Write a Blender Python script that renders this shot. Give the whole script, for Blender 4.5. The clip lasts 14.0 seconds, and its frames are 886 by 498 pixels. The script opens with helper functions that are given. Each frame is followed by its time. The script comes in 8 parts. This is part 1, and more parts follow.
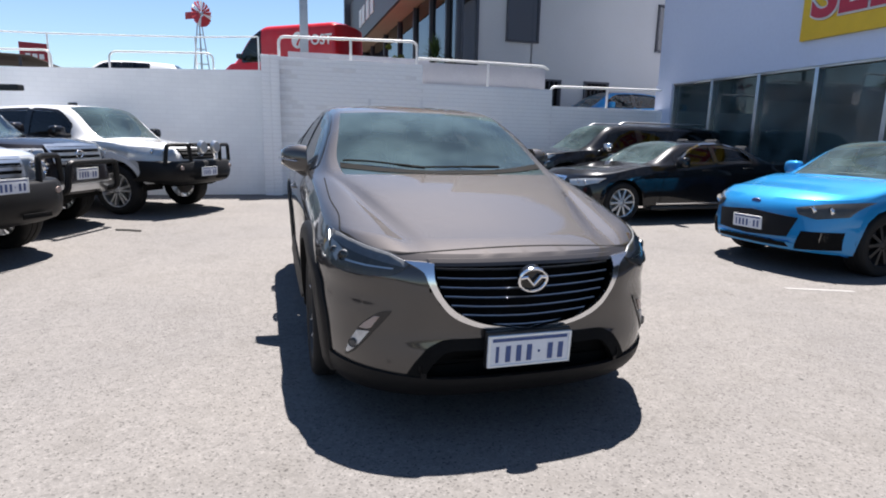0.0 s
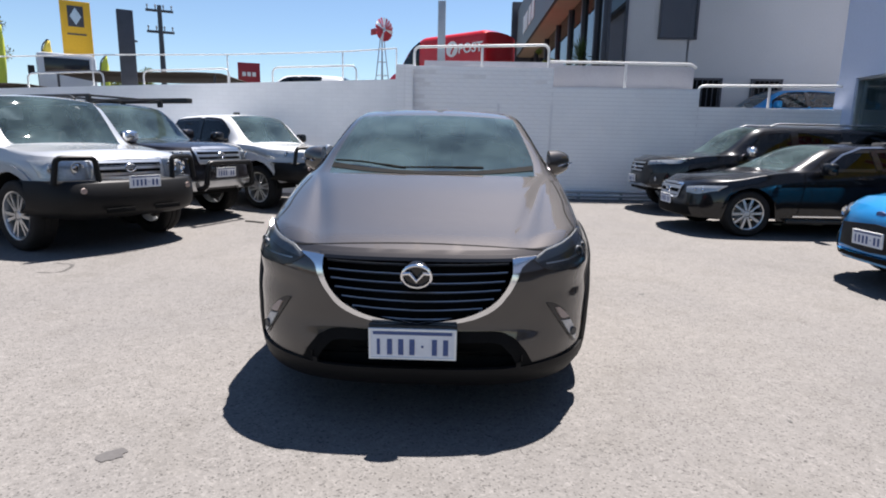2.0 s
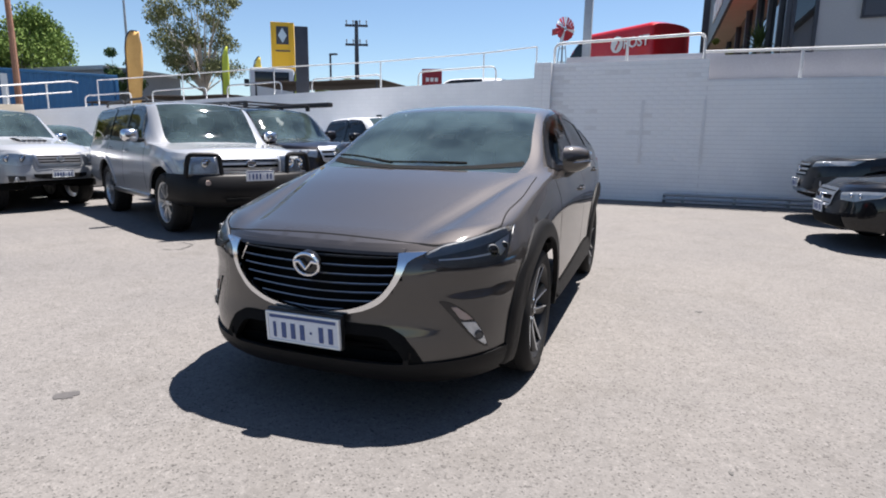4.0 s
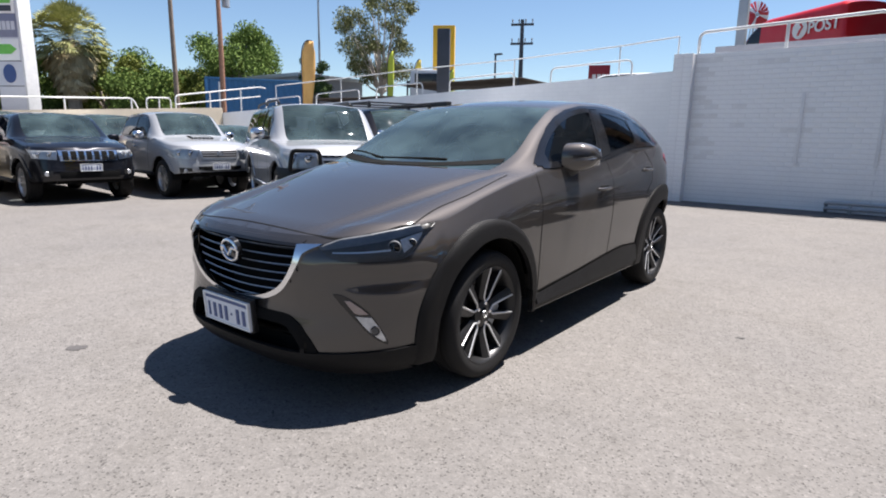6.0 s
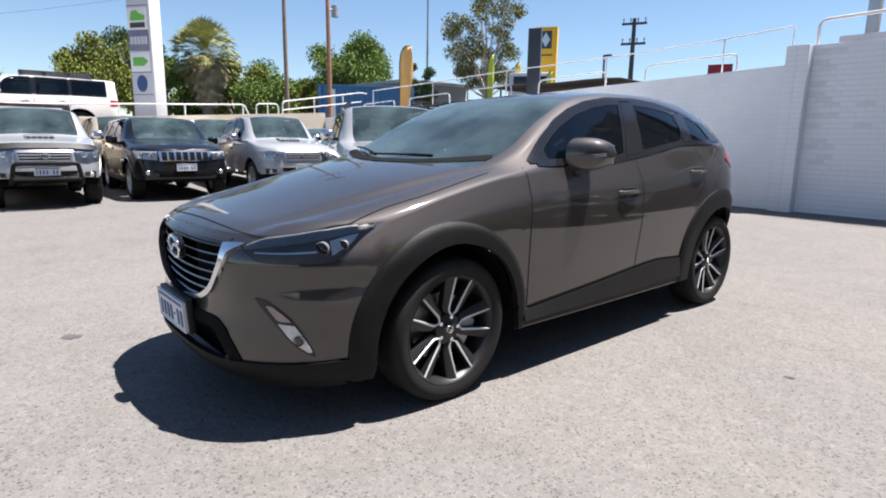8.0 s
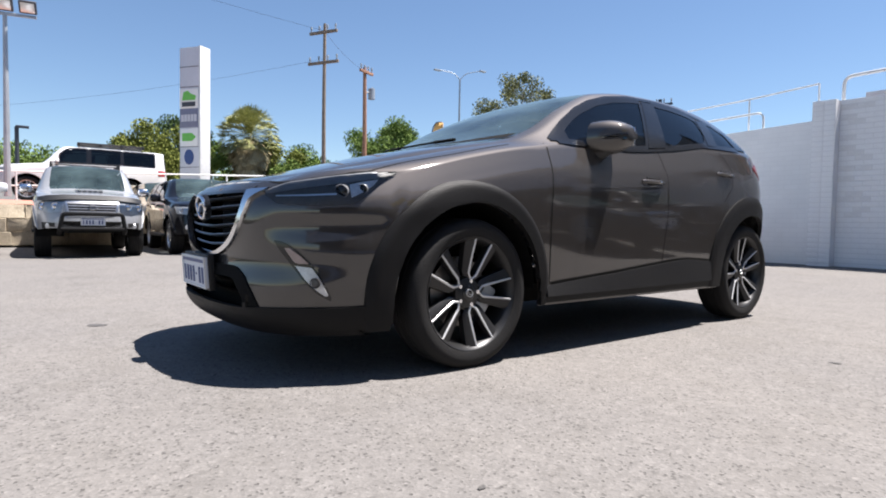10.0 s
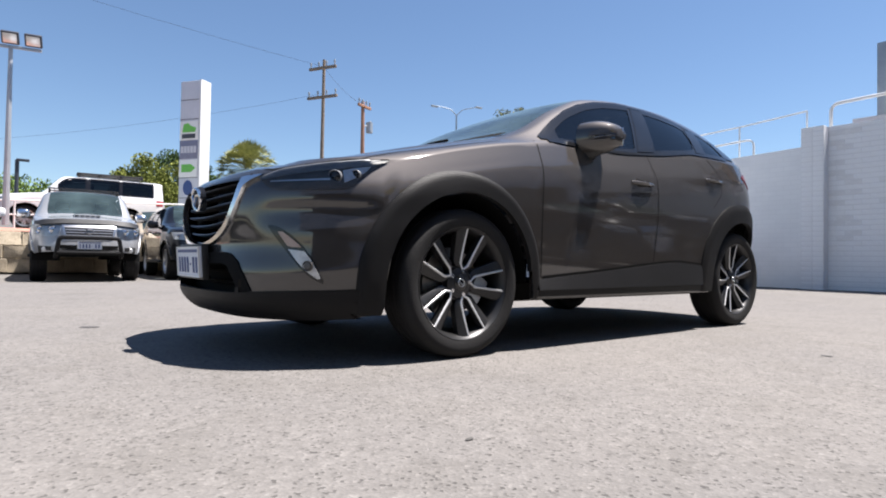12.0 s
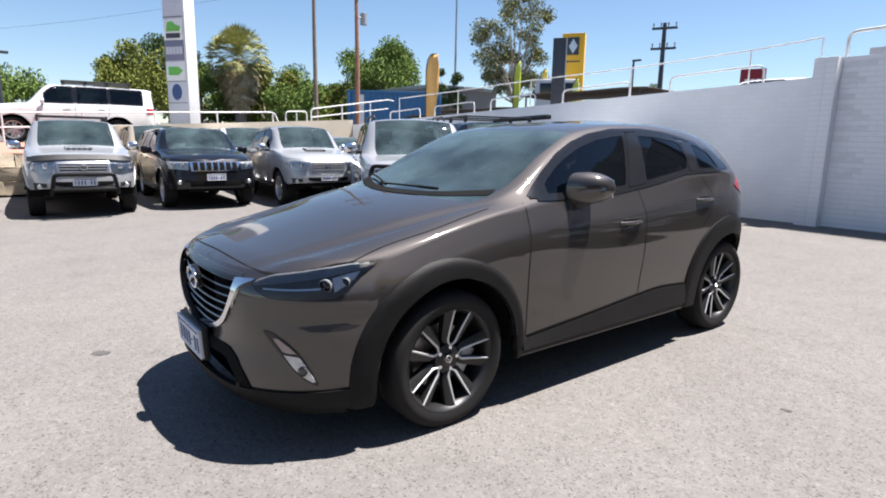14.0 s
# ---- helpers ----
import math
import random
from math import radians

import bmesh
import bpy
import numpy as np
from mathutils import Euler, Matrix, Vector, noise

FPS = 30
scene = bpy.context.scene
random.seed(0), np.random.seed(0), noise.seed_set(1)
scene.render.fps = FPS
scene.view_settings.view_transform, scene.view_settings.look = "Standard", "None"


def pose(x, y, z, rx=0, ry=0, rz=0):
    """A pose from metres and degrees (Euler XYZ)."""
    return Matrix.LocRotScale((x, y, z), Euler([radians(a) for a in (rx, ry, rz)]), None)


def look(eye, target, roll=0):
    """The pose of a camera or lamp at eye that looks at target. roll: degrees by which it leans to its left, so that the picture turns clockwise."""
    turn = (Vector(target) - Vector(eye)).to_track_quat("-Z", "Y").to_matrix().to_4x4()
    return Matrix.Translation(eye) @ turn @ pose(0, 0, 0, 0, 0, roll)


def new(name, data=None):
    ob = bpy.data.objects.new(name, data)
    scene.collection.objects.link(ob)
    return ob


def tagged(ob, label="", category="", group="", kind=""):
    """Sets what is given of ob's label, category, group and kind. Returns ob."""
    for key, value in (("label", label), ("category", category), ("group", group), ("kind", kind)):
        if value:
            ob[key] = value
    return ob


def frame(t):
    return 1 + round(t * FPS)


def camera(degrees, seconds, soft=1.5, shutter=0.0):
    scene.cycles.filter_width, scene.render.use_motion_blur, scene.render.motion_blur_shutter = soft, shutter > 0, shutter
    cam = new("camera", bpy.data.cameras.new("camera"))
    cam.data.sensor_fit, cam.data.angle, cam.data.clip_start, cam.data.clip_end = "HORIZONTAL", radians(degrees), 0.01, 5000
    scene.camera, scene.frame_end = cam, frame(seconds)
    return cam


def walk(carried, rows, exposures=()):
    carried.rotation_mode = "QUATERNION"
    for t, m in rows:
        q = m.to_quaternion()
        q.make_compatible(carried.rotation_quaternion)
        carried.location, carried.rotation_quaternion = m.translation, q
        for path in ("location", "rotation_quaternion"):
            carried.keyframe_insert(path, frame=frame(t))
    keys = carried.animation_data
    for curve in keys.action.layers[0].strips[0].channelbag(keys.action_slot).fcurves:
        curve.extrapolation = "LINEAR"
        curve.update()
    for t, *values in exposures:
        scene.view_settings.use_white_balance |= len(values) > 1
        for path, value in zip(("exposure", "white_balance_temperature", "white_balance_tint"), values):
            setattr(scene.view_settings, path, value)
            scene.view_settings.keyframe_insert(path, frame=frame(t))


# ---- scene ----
import functools
from mathutils.bvhtree import BVHTree

# camera: seconds, x, y, z, yaw, pitch, roll; the brown car stands at the origin and faces -y
cam = camera(75.5, 14.0, 1.9)
ROWS = [
    (0.0, -1.020, -3.041, 1.271, -16.29, -10.91, -1.22),
    (0.5, -0.737, -3.154, 1.289, -11.24, -10.83, -1.17),
    (1.0, -0.447, -3.213, 1.268, -6.67, -10.80, -1.13),
    (1.5, -0.141, -3.233, 1.265, -2.55, -10.81, -1.08),
    (2.0, 0.166, -3.279, 1.269, 1.58, -10.74, -1.09),
    (2.5, 0.476, -3.287, 1.267, 6.98, -10.70, -1.01),
    (3.0, 0.784, -3.205, 1.250, 11.50, -10.75, -0.93),
    (3.5, 1.091, -3.107, 1.245, 16.01, -10.79, -0.84),
    (6.0, 2.401, -2.388, 1.241, 38.07, -11.18, -0.87),
    (6.5, 2.520, -2.182, 1.231, 42.25, -11.19, -0.82),
    (7.0, 2.600, -1.959, 1.242, 45.29, -11.23, -0.80),
    (7.5, 2.657, -1.789, 1.236, 46.97, -10.99, -0.90),
    (8.0, 2.696, -1.674, 1.189, 49.19, -10.80, -0.90),
    (8.5, 2.694, -1.654, 1.077, 50.92, -9.64, -1.07),
    (11.0, 2.821, -1.676, 0.445, 52.15, 0.91, -1.00),
    (11.5, 2.822, -1.682, 0.419, 52.04, 1.19, -0.96),
    (12.0, 2.817, -1.661, 0.436, 52.04, 1.15, -0.94),
    (12.5, 2.806, -1.617, 0.658, 51.96, -0.92, -0.93),
    (13.0, 2.803, -1.595, 0.976, 51.97, -4.25, -1.01),
    (13.5, 2.829, -1.607, 1.221, 52.01, -8.10, -1.06),
    (14.0, 2.853, -1.639, 1.363, 52.04, -10.63, -1.01),
]
walk(cam, [(t, pose(x, y, z, 90 + p, r, w)) for t, x, y, z, w, p, r in ROWS], exposures=[(0.0, 1.63, 6450, 11), (1.0, 1.57, 6450, 11), (3.5, 1.49, 6450, 11), (6.0, 1.46, 6450, 11), (8.5, 1.6, 6450, 11), (11.5, 1.54, 6450, 11), (14.0, 1.61, 6450, 11)])

# daylight: a high sun from behind the white wall, clear sky
sky_world = bpy.data.worlds.new("sky")
scene.world = sky_world
sky_world.use_nodes = True
wn = sky_world.node_tree
sky = wn.nodes.new("ShaderNodeTexSky")
sky.sky_type = "NISHITA"
sky.sun_disc = False
SUN = Vector((0.17, 0.34, 1.0)).normalized()
sky.sun_elevation = math.asin(SUN.z)
sky.sun_rotation = math.atan2(SUN.x, SUN.y)
sky.air_density, sky.dust_density, sky.ozone_density = 1.0, 0.05, 4.0
wn.nodes["Background"].inputs["Strength"].default_value = 0.05
wn.links.new(sky.outputs["Color"], wn.nodes["Background"].inputs["Color"])
sun_data = bpy.data.lights.new("sun", "SUN")
sun_data.energy, sun_data.angle, sun_data.color = 4.9, radians(0.53), (1.0, 0.945, 0.9)
sun = new("sun", sun_data)
sun.matrix_world = look(SUN * 60, (0, 0, 0))


# ---- materials ----
def node_mat(name):
    m = bpy.data.materials.new(name)
    m.use_nodes = True
    return m, m.node_tree, m.node_tree.nodes["Principled BSDF"]


def ramp_mix(nt, fac, a, b):
    mix = nt.nodes.new("ShaderNodeMix")
    mix.data_type = "RGBA"
    mix.inputs["A"].default_value, mix.inputs["B"].default_value = (*a, 1), (*b, 1)
    nt.links.new(fac, mix.inputs["Factor"])
    return mix.outputs["Result"]


def noise_fac(nt, scale, detail=4.0, lo=0.35, hi=0.65, coords="Object", rough=0.55):
    co = nt.nodes.new("ShaderNodeTexCoord")
    n = nt.nodes.new("ShaderNodeTexNoise")
    n.inputs["Scale"].default_value, n.inputs["Detail"].default_value = scale, detail
    n.inputs["Roughness"].default_value = rough
    nt.links.new(co.outputs[coords], n.inputs["Vector"])
    r = nt.nodes.new("ShaderNodeMapRange")
    r.inputs["From Min"].default_value, r.inputs["From Max"].default_value = lo, hi
    nt.links.new(n.outputs["Fac"], r.inputs["Value"])
    return r.outputs["Result"]


def bump(nt, bs, fac, strength, distance):
    b = nt.nodes.new("ShaderNodeBump")
    b.inputs["Strength"].default_value, b.inputs["Distance"].default_value = strength, distance
    nt.links.new(fac, b.inputs["Height"])
    nt.links.new(b.outputs["Normal"], bs.inputs["Normal"])


def surface(name, a, b=None, rough=0.5, metal=0.0, scale=6.0, fine=60.0, relief=0.0, coat=0.0, coords="Object", spec=0.5):
    """A material that varies between colours a and b at two scales, with fine relief."""
    m, nt, bs = node_mat(name)
    b = b or tuple(c * 0.85 for c in a)
    f1 = noise_fac(nt, scale, coords=coords)
    f2 = noise_fac(nt, fine, 2.0, coords=coords)
    avg = nt.nodes.new("ShaderNodeMath")
    avg.operation = "MULTIPLY_ADD"
    avg.inputs[1].default_value = 0.45
    nt.links.new(f2, avg.inputs[0])
    half = nt.nodes.new("ShaderNodeMath")
    half.operation = "MULTIPLY"
    half.inputs[1].default_value = 0.55
    nt.links.new(f1, half.inputs[0])
    nt.links.new(half.outputs[0], avg.inputs[2])
    nt.links.new(ramp_mix(nt, avg.outputs[0], a, b), bs.inputs["Base Color"])
    bs.inputs["Roughness"].default_value, bs.inputs["Metallic"].default_value = rough, metal
    bs.inputs["Coat Weight"].default_value, bs.inputs["Coat Roughness"].default_value = coat, 0.03
    bs.inputs["Specular IOR Level"].default_value = spec
    if relief:
        bump(nt, bs, f2, 0.6, relief)
    return m


def paint(name, col, metal=0.55, rough=0.38, dust_or_glare=0.06, haze=0.02, ior=1.45):
    """Metallic car paint under clear lacquer, with flakes and a thin film of dust."""
    m, nt, bs = node_mat(name)
    flake = noise_fac(nt, 900.0, 1.0, 0.3, 0.7)
    film = noise_fac(nt, 2.5, 5.0, 0.4, 0.75)
    c1 = ramp_mix(nt, flake, tuple(c * 0.88 for c in col), tuple(min(1, c * 1.12) for c in col))
    mix = nt.nodes.new("ShaderNodeMix")
    mix.data_type = "RGBA"
    amt = nt.nodes.new("ShaderNodeMath")
    amt.operation = "MULTIPLY"
    amt.inputs[1].default_value = dust_or_glare
    nt.links.new(film, amt.inputs[0])
    nt.links.new(amt.outputs[0], mix.inputs["Factor"])
    nt.links.new(c1, mix.inputs["A"])
    mix.inputs["B"].default_value = (0.42, 0.38, 0.32, 1)
    nt.links.new(mix.outputs["Result"], bs.inputs["Base Color"])
    bs.inputs["Metallic"].default_value, bs.inputs["Roughness"].default_value = metal, rough
    bs.inputs["Specular IOR Level"].default_value = 0.08
    bs.inputs["Coat Weight"].default_value, bs.inputs["Coat Roughness"].default_value, bs.inputs["Coat IOR"].default_value = 1.0, haze, ior
    return m


def glass(name, tint, gloss=0.02, ior=1.5, dust_or_glare=0.0):
    """Clear or tinted pane: what is behind it, its gloss by Fresnel, and a painted veil of glare."""
    m, nt, bs = node_mat(name)
    nt.nodes.remove(bs)
    out = nt.nodes["Material Output"]
    tr, gl, mx, fr = (nt.nodes.new("ShaderNode" + k) for k in ("BsdfTransparent", "BsdfGlossy", "MixShader", "Fresnel"))
    tr.inputs["Color"].default_value = (*tint, 1)
    gl.inputs["Roughness"].default_value = gloss
    fr.inputs["IOR"].default_value = ior
    nt.links.new(fr.outputs[0], mx.inputs[0])
    nt.links.new(tr.outputs[0], mx.inputs[1])
    nt.links.new(gl.outputs[0], mx.inputs[2])
    last = mx.outputs[0]
    # uneven teal diffuse veil: sky glare and haze painted onto the pane
    if dust_or_glare:
        df, m2 = nt.nodes.new("ShaderNodeBsdfDiffuse"), nt.nodes.new("ShaderNodeMixShader")
        df.inputs["Color"].default_value = (0.4, 0.6, 0.62, 1)
        film = noise_fac(nt, 1.9, 4.0, 0.36, 0.66)
        am = nt.nodes.new("ShaderNodeMath")
        am.operation = "MULTIPLY_ADD"
        am.inputs[1].default_value, am.inputs[2].default_value = dust_or_glare * 1.1, dust_or_glare * 0.45
        nt.links.new(film, am.inputs[0])
        nt.links.new(am.outputs[0], m2.inputs[0])
        nt.links.new(last, m2.inputs[1])
        nt.links.new(df.outputs[0], m2.inputs[2])
        last = m2.outputs[0]
    nt.links.new(last, out.inputs["Surface"])
    return m


def asphalt():
    """Pale, worn asphalt: light and dark stone chips in grey binder, patches of wear and stains."""
    m, nt, bs = node_mat("pale_asphalt")
    co = nt.nodes.new("ShaderNodeTexCoord")

    def cells(scale):
        vo = nt.nodes.new("ShaderNodeTexVoronoi")
        vo.inputs["Scale"].default_value = scale
        nt.links.new(co.outputs["Object"], vo.inputs["Vector"])
        sep = nt.nodes.new("ShaderNodeSeparateColor")
        nt.links.new(vo.outputs["Color"], sep.inputs[0])
        return vo, sep

    def ramp(fac, stops):
        r = nt.nodes.new("ShaderNodeValToRGB")
        e = r.color_ramp.elements
        e[0].position, e[0].color = stops[0][0], stops[0][1]
        e[1].position, e[1].color = stops[-1][0], stops[-1][1]
        for pos, c in stops[1:-1]:
            e.new(pos).color = c
        nt.links.new(fac, r.inputs["Fac"])
        return r.outputs[0]

    def times(a, b):
        mul = nt.nodes.new("ShaderNodeMix")
        mul.data_type, mul.blend_type = "RGBA", "MULTIPLY"
        mul.inputs["Factor"].default_value = 1.0
        nt.links.new(a, mul.inputs["A"])
        nt.links.new(b, mul.inputs["B"])
        return mul.outputs["Result"]

    def grey(v, w=0.952, q=0.915):
        return (v, v * w, v * q, 1)
    vo, sep = cells(125.0)
    chips = ramp(sep.outputs[0], [(0.0, grey(0.066)), (0.05, grey(0.094)), (0.12, grey(0.14)), (0.5, grey(0.15)), (0.85, grey(0.158)), (0.96, grey(0.172)), (1.0, grey(0.19))])
    vo2, sep2 = cells(52.0)
    stones = ramp(sep2.outputs[1], [(0.0, grey(0.82, 1, 1)), (0.1, grey(0.95, 1, 1)), (0.8, grey(1.02, 1, 1)), (1.0, grey(1.1, 1, 1))])
    col = times(chips, stones)
    col = times(col, ramp_mix(nt, noise_fac(nt, 0.55, 3.0, 0.35, 0.7), (1.0, 0.985, 0.96), (0.88, 0.875, 0.87)))
    col = times(col, ramp_mix(nt, noise_fac(nt, 2.6, 4.0, 0.5, 0.8), (1, 1, 1), (0.86, 0.855, 0.84)))
    col = times(col, ramp_mix(nt, noise_fac(nt, 14.0, 3.0, 0.3, 0.7), (1.05, 1.05, 1.05), (0.93, 0.93, 0.93)))
    nt.links.new(col, bs.inputs["Base Color"])
    bs.inputs["Roughness"].default_value = 0.9
    bs.inputs["Specular IOR Level"].default_value = 0.25
    bump(nt, bs, vo.outputs["Distance"], 0.5, 0.003)
    return m


ASPHALT = asphalt()
UPPER_TAR = surface("grey_tar", (0.11, 0.107, 0.102), (0.07, 0.069, 0.065), 0.92, scale=0.8, fine=70, relief=0.003)
BRICK_WHITE = surface("painted_brick", (0.88, 0.88, 0.875), (0.79, 0.793, 0.797), 0.6, scale=1.6, fine=55, relief=0.003, coords="Object")
BRICK_BARE = surface("worn_brick", (0.82, 0.817, 0.81), (0.71, 0.705, 0.7), 0.8, scale=9, fine=60, relief=0.003)
MORTAR = surface("painted_mortar", (0.77, 0.77, 0.775), (0.68, 0.683, 0.69), 0.8, scale=3, fine=60, relief=0.002)
RENDER_CREAM = surface("cream_render", (0.43, 0.432, 0.43), (0.38, 0.383, 0.382), 0.8, scale=0.5, fine=30, relief=0.002)
RENDER_LILAC = surface("pale_blue_white_panel", (0.6, 0.645, 0.78), (0.56, 0.605, 0.74), 0.55, scale=0.4, fine=14)
STEEL_WHITE = surface("white_enamel_pipe", (0.7, 0.7, 0.695), (0.56, 0.56, 0.55), 0.42, scale=4, fine=40)
STEEL_GREY = surface("galvanised_steel", (0.42, 0.44, 0.46), (0.32, 0.34, 0.36), 0.5, 0.6, scale=5, fine=50)
STEEL_DARK = surface("dark_steel", (0.045, 0.05, 0.065), (0.03, 0.033, 0.042), 0.45, scale=4, fine=30)
SHOP_GLASS = glass("shop_glass", (0.42, 0.46, 0.48), 0.01, 1.6, 0.05)
OFFICE_GLASS = glass("office_glass", (0.1, 0.13, 0.17), 0.01, 2.3)
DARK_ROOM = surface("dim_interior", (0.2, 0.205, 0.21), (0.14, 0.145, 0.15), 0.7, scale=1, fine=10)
TYRE = surface("tyre_rubber", (0.0125, 0.0122, 0.0125), (0.009, 0.0088, 0.009), 0.75, scale=8, fine=120, relief=0.001, spec=0.25)
PLASTIC = surface("black_plastic", (0.015, 0.0148, 0.015), (0.011, 0.0108, 0.011), 0.5, scale=6, fine=300, relief=0.0006)
CLAD = surface("grey_black_cladding", (0.0105, 0.0103, 0.0106), (0.008, 0.0078, 0.0081), 0.5, scale=5, fine=500, relief=0.0005, spec=0.14)
GLOSS_BLACK = surface("gloss_black", (0.012, 0.012, 0.013), (0.008, 0.008, 0.009), 0.12, scale=6, fine=50)
VOID = surface("deep_black", (0.008, 0.008, 0.008), (0.005, 0.005, 0.005), 0.85, scale=6, fine=60, spec=0.1)
CHROME = surface("chrome", (0.78, 0.79, 0.81), (0.72, 0.73, 0.75), 0.14, 1.0, scale=6, fine=40)
SLAT_EDGE = surface("grey_slat_edge", (0.42, 0.42, 0.43), (0.34, 0.34, 0.35), 0.35, 0.7, scale=6, fine=40)
SATIN = surface("satin_chrome", (0.6, 0.61, 0.62), (0.52, 0.53, 0.54), 0.28, 1.0, scale=6, fine=40)
ALLOY = surface("silver_alloy", (0.62, 0.63, 0.64), (0.5, 0.51, 0.52), 0.3, 0.9, scale=6, fine=40)
GUNMETAL = surface("gunmetal_alloy", (0.03, 0.03, 0.031), (0.022, 0.022, 0.023), 0.38, 0.5, scale=6, fine=60)
DISC = surface("brake_steel", (0.35, 0.34, 0.33), (0.22, 0.21, 0.2), 0.4, 0.9, scale=14, fine=60)
CLEAR = glass("clear_lens", (0.93, 0.94, 0.94), 0.02, 1.3)
MACHINED = surface("machined_alloy", (0.6, 0.605, 0.61), (0.52, 0.525, 0.53), 0.35, 0.45, scale=10, fine=80)
LAMP_BACK = surface("lamp_reflector", (0.62, 0.63, 0.64), (0.4, 0.41, 0.42), 0.3, 0.5, scale=14, fine=60)
LAMP_GREY = surface("grey_lamp_strip", (0.2, 0.205, 0.215), (0.14, 0.145, 0.155), 0.4, 0.3, scale=14, fine=60)
LAMP_DARK = surface("smoked_lamp_housing", (0.075, 0.07, 0.066), (0.045, 0.042, 0.04), 0.4, 0.0, scale=14, fine=60)
AMBER = surface("amber_lens", (0.36, 0.29, 0.26), (0.3, 0.23, 0.2), 0.2, scale=12, fine=70)
RED_LENS = surface("red_lens", (0.3, 0.012, 0.018), (0.22, 0.01, 0.014), 0.12, scale=12, fine=70)
SCREEN = glass("windscreen_glass", (0.75, 0.85, 0.87), 0.02, 1.7, 0.07)
FRONT_TINT = glass("light_tinted_glass", (0.34, 0.4, 0.42), 0.01, 1.55)
TINT = glass("tinted_glass", (0.1, 0.115, 0.12), 0.01, 1.55)
SIDE_CLEAR = glass("side_glass", (0.35, 0.4, 0.4), 0.01, 1.5, 0.02)
SEAT = surface("black_seat_cloth", (0.05, 0.05, 0.053), (0.036, 0.036, 0.039), 0.85, scale=9, fine=220, relief=0.001)
DASH = surface("dark_dashboard", (0.12, 0.125, 0.13), (0.09, 0.094, 0.1), 0.6, scale=6, fine=150, relief=0.0006)
PLATE_WHITE = surface("plate_enamel", (0.66, 0.69, 0.74), (0.58, 0.61, 0.67), 0.4, scale=9, fine=80)
PLATE_BLUE = surface("plate_blue", (0.035, 0.075, 0.22), (0.03, 0.06, 0.18), 0.45, scale=20, fine=80)
PAPER = surface("paper_sheet", (0.8, 0.8, 0.78), (0.74, 0.74, 0.72), 0.8, scale=8, fine=60)
BAR_BLACK = surface("black_powder_coat", (0.009, 0.009, 0.0095), (0.006, 0.006, 0.0065), 0.45, scale=6, fine=200, spec=0.18)
P_BROWN = paint("brown_mica_paint", (0.0455, 0.0408, 0.0384), 0.88, 0.6, 0.003, 0.05, 1.68)
P_SILVER = paint("silver_paint", (0.36, 0.37, 0.385), 0.5, 0.4, 0.06)
P_GREYSILVER = paint("grey_silver_paint", (0.33, 0.34, 0.355), 0.4, 0.4, 0.08)
P_WHITE = paint("white_paint", (0.6, 0.605, 0.61), 0.0, 0.4, 0.05)
P_BLACK = paint("black_paint", (0.0045, 0.0045, 0.0056), 0.0, 0.3, 0.003)
P_NAVY = paint("navy_black_paint", (0.007, 0.0075, 0.0105), 0.3, 0.3, 0.008)
P_CHARCOAL = paint("charcoal_paint", (0.013, 0.0115, 0.0135), 0.3, 0.34, 0.01)
P_BLUE = paint("bright_blue_paint", (0.01, 0.2, 0.46), 0.3, 0.4, 0.03)
P_RED = paint("red_van_paint", (0.55, 0.012, 0.016), 0.0, 0.4, 0.04)
P_TAN = paint("tan_paint", (0.4, 0.34, 0.26), 0.3, 0.4, 0.08)


# ---- mesh helpers ----
def part(name, bm, material, parent=None, label="", sharp=35.0, mats=()):
    """Links a bmesh as one mesh object, smooth but for its sharp edges."""
    bm.normal_update()
    for f in bm.faces:
        f.smooth = True
    lim = radians(sharp)
    for e in bm.edges:
        if len(e.link_faces) == 2:
            e.smooth = e.calc_face_angle(0.0) < lim
    me = bpy.data.meshes.new(name)
    bm.to_mesh(me)
    bm.free()
    me.materials.append(material)
    for m in mats:
        me.materials.append(m)
    ob = new(name, me)
    if parent:
        ob.parent = parent
    if label:
        tagged(ob, label)
    return ob


def thing(name, label, category, group="", kind="", m=None):
    ob = new(name)
    ob.empty_display_size = 0.2
    if m is not None:
        ob.matrix_world = m
    return tagged(ob, label, category, group, kind)


def box(bm, c, s, rz=0.0, bev=0.0, m=None, mat=0):
    mm = (m or Matrix()) @ pose(*c, 0, 0, rz) @ Matrix.Diagonal((*s, 1))
    vs = bmesh.ops.create_cube(bm, size=1.0, matrix=mm)["verts"]
    fs = {f for v in vs for f in v.link_faces}
    for f in fs:
        f.material_index = mat
    if bev:
        es = list({e for v in vs for e in v.link_edges})
        bmesh.ops.bevel(bm, geom=es, offset=bev, segments=2, affect="EDGES", profile=0.6)
    return bm


